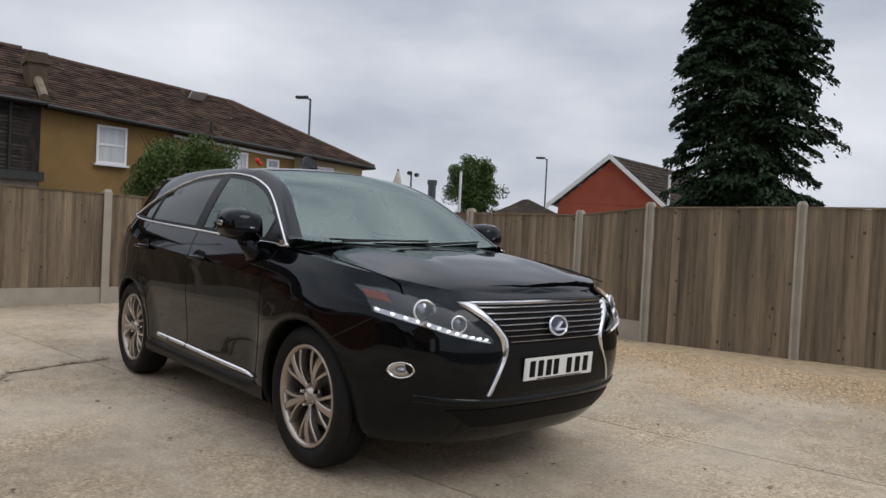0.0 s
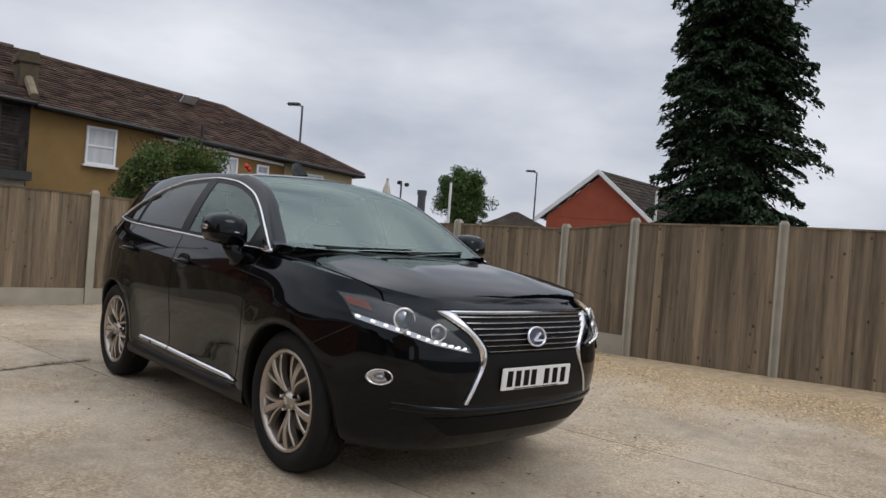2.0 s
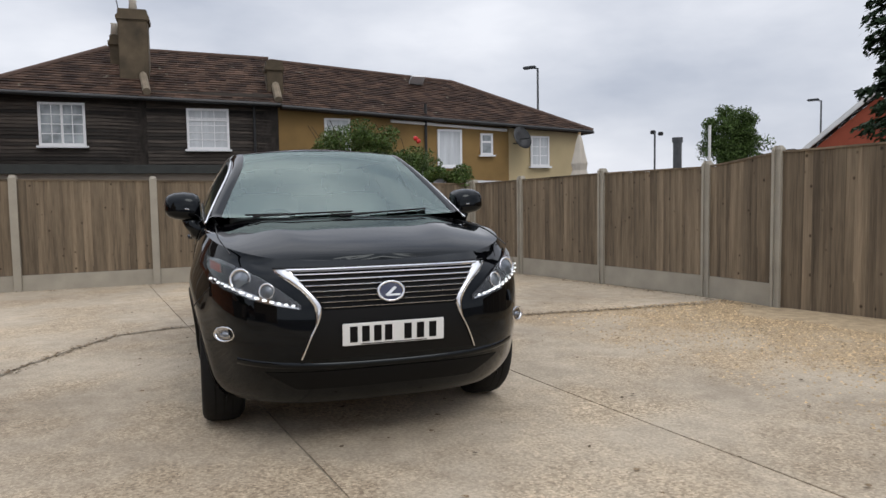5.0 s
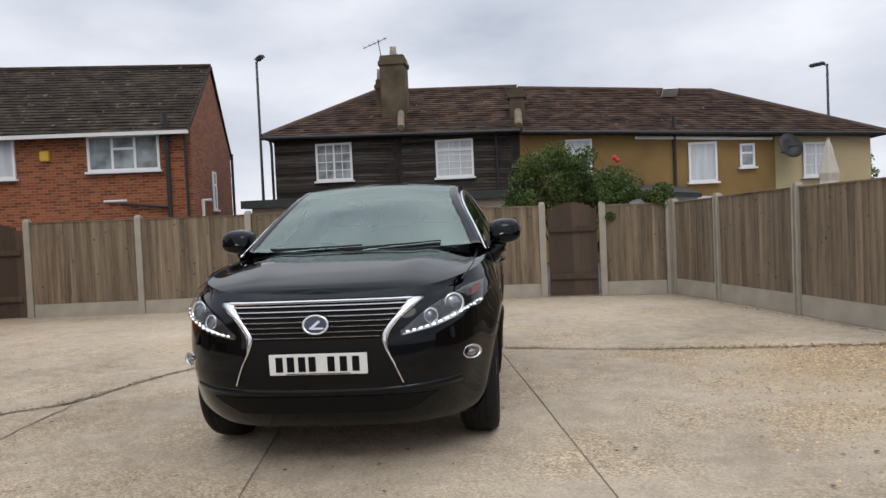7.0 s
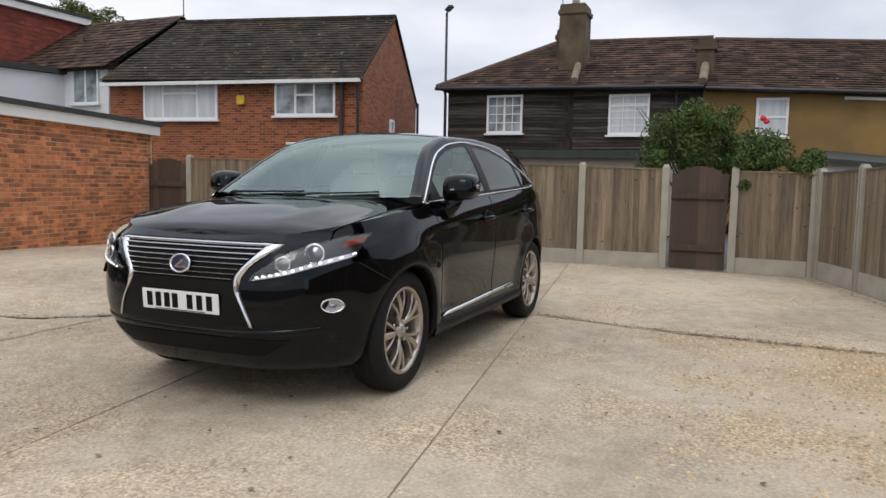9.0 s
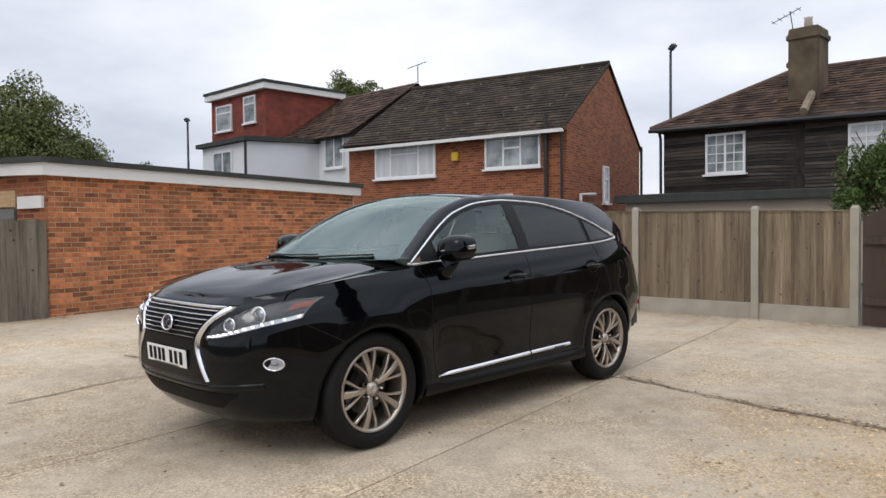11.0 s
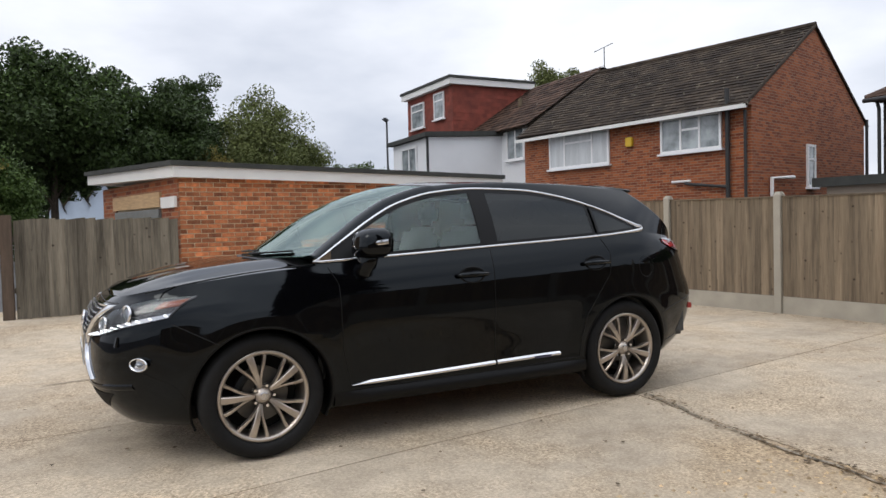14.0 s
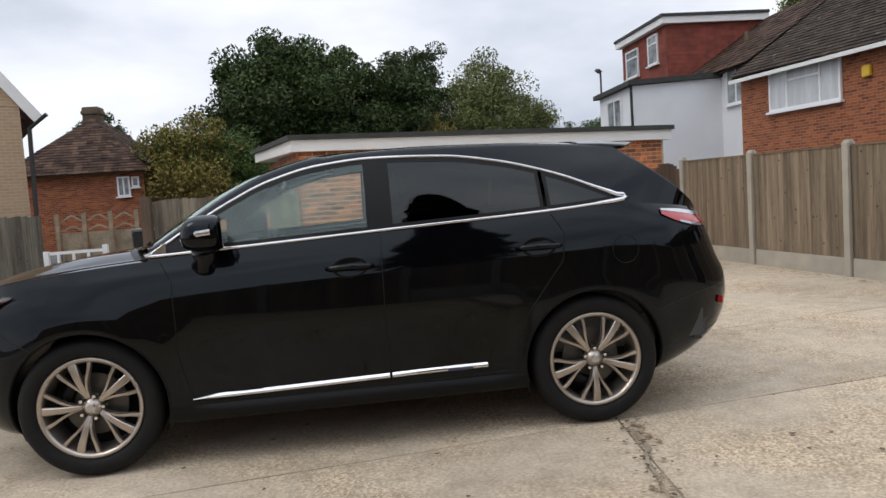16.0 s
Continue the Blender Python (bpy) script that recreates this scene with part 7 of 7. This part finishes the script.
# badge
badge = new("badge")
badge.parent = car
bm = bmesh.new()
lathe(bm, [(0.058 + 0.007 * math.cos(q), 0.007 * math.sin(q)) for q in (math.tau * i / 8 for i in range(8))], 36, "z", closed=True)
o = part("ring", bm, M["chrome"], badge, smooth=True)
bm = bmesh.new()
lathe(bm, [(0.0, 0.004), (0.056, 0.0), (0.056, -0.02)], 32, "z")
part("disc", bm, M["badge"], badge, "dark blue badge field")
bm = bmesh.new()
box(bm, -0.007, 0.007, -0.036, 0.030, 0.003, 0.008, m=pose(0, 0, 0, 0, 0, 50))
box(bm, -0.006, 0.006, -0.024, 0.034, 0.003, 0.008, m=pose(0.024, 0.006, 0, 0, 0, 0))
part("emblem", bm, M["chrome"], badge)
badge.matrix_basis = pose(front_x(0, 0.815) + 0.03, 0, 0.815, 0, 80, 0) @ Matrix.Diagonal((0.82, 1.12, 1, 1))


# ---- lamps ----
def lamp_surface(sy, y, z, d):
    """A point of the front wing at y and z, pushed out along the surface normal by d."""
    e = 0.006
    x = front_x(y, z)
    n = Vector((1.0, -(front_x(y + e, z) - x) / e, -(front_x(y, z + e) - x) / e))
    n.y = min(n.y, 3.0)
    n.normalize()
    return Vector((x + n.x * d, sy * (y + n.y * d), z + n.z * d))


lamp_low = curve((0.44, 0.60, 0.72, 0.80, 0.865), (0.742, 0.772, 0.812, 0.842, 0.875))
lamp_top = curve((0.44, 0.60, 0.72, 0.80, 0.865), (0.765, 0.880, 0.935, 0.965, 0.985))


def headlamp(sy):
    h = new("headlamp")
    h.parent = car
    def fn(d):
        return lambda y, v: lamp_surface(sy, y, lamp_low(y) + (lamp_top(y) - lamp_low(y)) * v, d)
    patch("housing", fn(0.004), lin(0.44, 0.842, 24), lin(0, 1, 12), M["lamp_black"], h, label="dark lamp housing")
    patch("lens", fn(0.024), lin(0.44, 0.842, 24), lin(0, 1, 12), M["lens"], h, label="clear lamp lens")
    patch("reflector", lambda y, v: lamp_surface(sy, y, lamp_low(y) + (lamp_top(y) - lamp_low(y)) * (0.03 + 0.2 * v), 0.010), lin(0.45, 0.838, 24), lin(0, 1, 4), M["chrome"], h, label="bright lower reflector strip")
    patch("indicator", lambda y, v: lamp_surface(sy, y, lamp_low(y) + (lamp_top(y) - lamp_low(y)) * (0.55 + 0.30 * v), 0.012), lin(0.79, 0.838, 6), lin(0, 1, 4), M["amber"], h, label="orange indicator lens")
    for y, v, r in ((0.705, 0.60, 0.050), (0.59, 0.58, 0.036)):
        c = lamp_surface(sy, y, lamp_low(y) + (lamp_top(y) - lamp_low(y)) * v, 0.008)
        bm = bmesh.new()
        lathe(bm, [(r * 1.02, 0.0), (r * 1.12, 0.012), (r * 0.98, 0.016), (r * 0.86, 0.006)], 28, "z")
        o = part("bezel", bm, M["chrome"], h, "chrome lamp bezel", smooth=True)
        o.matrix_basis = Matrix.Translation(c) @ pose(0, 0, 0, 0, 80, sy * 22)
        bm = bmesh.new()
        lathe(bm, [(0.0, 0.014), (r * 0.5, 0.011), (r * 0.86, 0.002)], 28, "z")
        o = part("projector", bm, M["projector"], h, "glassy projector lens", smooth=True)
        o.matrix_basis = Matrix.Translation(c) @ pose(0, 0, 0, 0, 80, sy * 22)
    for k in range(12):
        y = 0.475 + 0.355 * k / 11
        c = lamp_surface(sy, y, lamp_low(y) + 0.013 + 0.006 * (k / 11), 0.020)
        bm = bmesh.new()
        box(bm, -0.004, 0.004, -0.008, 0.008, -0.005, 0.005, bevel=0.002)
        o = part("led", bm, M["led"], h, "lit daytime running light")
        o.matrix_basis = Matrix.Translation(c) @ pose(0, 0, 0, 0, 0, sy * 35)


def fog(sy):
    f = new("fog_lamp")
    f.parent = car
    c = lamp_surface(sy, 0.785, 0.612, 0.006)
    turn = Matrix.Translation(c) @ pose(0, 0, 0, 0, 86, sy * 40) @ Matrix.Diagonal((0.66, 1.12, 1, 1))
    bm = bmesh.new()
    lathe(bm, [(0.047, 0.0), (0.060, 0.010), (0.052, 0.016), (0.046, 0.006)], 32, "z")
    o = part("surround", bm, M["chrome"], f, "chrome fog lamp ring", smooth=True)
    o.matrix_basis = turn
    bm = bmesh.new()
    lathe(bm, [(0.0, 0.006), (0.02, 0.002), (0.047, 0.004)], 32, "z")
    o = part("reflector", bm, M["satin"], f, smooth=True)
    o.matrix_basis = turn
    bm = bmesh.new()
    lathe(bm, [(0.0, 0.018), (0.018, 0.014), (0.022, 0.004)], 20, "z")
    o = part("bulb", bm, M["projector"], f, smooth=True)
    o.matrix_basis = turn
    bm = bmesh.new()
    box(bm, -0.03, 0.03, -0.012, 0.012, -0.005, 0.009, bevel=0.004)
    o = part("washer_cap", bm, M["paint"], f)
    o.matrix_basis = Matrix.Translation(fpt(sy * 0.70, 0.735, 0.002)) @ pose(0, 0, 0, 0, 75, sy * 25)


def tail_lamp(sy):
    tl = new("tail_lamp")
    tl.parent = car
    lo = curve((-2.28, -2.1, -1.95, -1.82), (1.06, 1.075, 1.11, 1.165))
    hi = curve((-2.28, -2.1, -1.95, -1.82), (1.135, 1.16, 1.185, 1.195))
    def fn(x0, x1, a, b, d):
        def g(q, v):
            x = x0 + (x1 - x0) * q
            z = lo(x) + (hi(x) - lo(x)) * (a + (b - a) * v)
            return (x, sy * (side_y(x, z) + d), z)
        return g
    patch("lens", fn(-1.83, -2.24, 0, 1, 0.010), lin(0, 1, 20), lin(0, 1, 8), M["red_lens"], tl, label="red tail lamp lens")
    patch("clear_band", fn(-1.83, -2.22, 0.72, 1.0, 0.013), lin(0, 1, 20), lin(0, 1, 4), M["satin"], tl, label="clear silver upper band")
    patch("lower_band", fn(-1.95, -2.22, 0.0, 0.16, 0.013), lin(0, 1, 20), lin(0, 1, 3), M["satin"], tl)
    bm = bmesh.new()
    c = (rear_x(0.72, 0.62), sy * 0.72, 0.62)
    box(bm, -0.026, 0.026, -0.012, 0.001, -0.022, 0.022, bevel=0.004)
    o = part("rear_reflector", bm, M["red_lens"], tl, "small red bumper reflector")
    o.matrix_basis = Matrix.Translation(c) @ pose(0, 0, 0, 0, 0, sy * -52)


def door_mirror(sy):
    m = new("door_mirror")
    m.parent = car
    bm = bmesh.new()
    rows = []
    for k, (y, hx, zl, zh) in enumerate(((0.882, 0.080, 1.165, 1.280), (0.893, 0.102, 1.150, 1.310), (0.925, 0.114, 1.146, 1.328), (0.98, 0.116, 1.148, 1.336), (1.04, 0.109, 1.158, 1.332), (1.078, 0.094, 1.172, 1.318), (1.096, 0.072, 1.190, 1.298), (1.104, 0.036, 1.216, 1.268))):
        ring = []
        zc, hz = (zl + zh) / 2, (zh - zl) / 2
        for j in range(32):
            a = math.tau * j / 32
            fore = math.cos(a) > 0
            cx, cz = math.copysign(abs(math.cos(a)) ** (0.72 if fore else 0.45), math.cos(a)), math.copysign(abs(math.sin(a)) ** 0.62, math.sin(a))
            # blunt rear edge, sloping rounded front
            ring.append(bm.verts.new((0.69 + hx * cx * (1.1 if fore else 0.75) - 0.012 * cz * fore - 0.01 * k / 7, sy * y, zc + hz * cz)))
        ring.append(ring[0])
        rows.append(ring)
    grid_faces(bm, rows)
    bm.faces.new(rows[0][:-1])
    bm.faces.new(rows[-1][:-1])
    part("shell", bm, M["paint"], m, smooth=True)
    bm = bmesh.new()
    tube(bm, [(0.73, sy * 0.87, 1.055), (0.73, sy * 0.905, 1.075), (0.72, sy * 0.925, 1.12), (0.71, sy * 0.945, 1.19)], [0.05, 0.062, 0.058, 0.07], 16)
    part("stalk", bm, M["paint"], m, smooth=True)
    plan = ((0.818, 0.95), (0.812, 0.99), (0.797, 1.03), (0.772, 1.066), (0.738, 1.094), (0.69, 1.108), (0.645, 1.104))
    px, py = curve(range(7), [p[0] for p in plan]), curve(range(7), [p[1] for p in plan])
    patch("repeater", lambda q, v: (px(q), sy * (py(q) + 0.003 * math.sin(math.pi * v)), 1.222 + 0.004 * q + (0.006 + 0.022 * smooth(q, 0, 3.5)) * (v - 0.3)), lin(0, 6, 18), lin(0, 1, 4), M["satin"], m, label="clear indicator strip")
    patch("mirror_glass", lambda q, v: (0.596, sy * (0.90 + 0.16 * q), 1.185 + 0.12 * v), lin(0, 1, 3), lin(0, 1, 3), M["chrome"], m)


for sy in (1, -1):
    headlamp(sy)
    fog(sy)
    tail_lamp(sy)
    door_mirror(sy)
    # wiper
    bm = bmesh.new()
    y0 = -0.10 if sy > 0 else -0.62
    line = []
    for k in range(9):
        y = y0 + 0.66 * k / 8
        x = 0.985 - 0.0035 * k
        p = screen(x, 1 - min(0.92, abs(y) / rim(x).y))
        line.append((p.x + 0.004, y, p.z + 0.009))
    tube(bm, line, 0.006, 6)
    tube(bm, [(line[0][0] + 0.07, y0 + 0.04, line[0][2] - 0.01), line[4]], 0.007, 6)
    part("wiper", bm, M["trim"], car)

# ---- bricks of the garage wall ----
def garage_bricks():
    bw, bh, gap, proud = 0.214, 0.063, 0.012, 0.007
    L = (GB - GA).length
    ang = math.atan2(gd.y, gd.x)
    meshes = []
    for wdt in (bw, 0.1025):
        h = 0.004
        v = [(0, 0, 0), (wdt, 0, 0), (wdt, 0, bh), (0, 0, bh), (h, proud, h), (wdt - h, proud, h), (wdt - h, proud, bh - h), (h, proud, bh - h)]
        f = [(4, 5, 6, 7), (0, 1, 5, 4), (1, 2, 6, 5), (2, 3, 7, 6), (3, 0, 4, 7)]
        me = bpy.data.meshes.new("brick")
        me.from_pydata(v, [], f)
        me.materials.append(M["brick"])
        meshes.append((me, v, f))
    side = 1 if Vector((-gd.y, gd.x, 0)).dot(gn) > 0 else -1
    rnd = random.Random(4)
    verts, faces = [], []
    wall_z = 0.02
    for c in range(29):
        z = wall_z + c * (bh + gap)
        s = 0.0
        first = True
        while s < L - 0.1:
            half = (first and c % 2) or s + bw > L
            me, v, f = meshes[1 if half else 0]
            w = 0.1025 if half else bw
            near = s < 1.9 and c > 3
            p = GA + gd * s + gn * (-0.010 + rnd.uniform(-0.002, 0.002)) + Vector((0, 0, z + rnd.uniform(-0.0015, 0.0015)))
            if near:
                o = new("brick", me)
                o.parent = gar
                o.location, o.rotation_euler, o.scale = p, (0, 0, ang), (1, side, 1)
            else:
                n = len(verts)
                verts += [p + gd * a[0] + gn * a[1] + Vector((0, 0, a[2])) for a in v]
                faces += [tuple(n + i for i in q) for q in f]
            s += w + gap
            first = False
    tagged(raw("brickwork", verts, faces, M["brick_i"], gar, "orange-red stock bricks in sandy mortar"), kind="stuff")


garage_bricks()
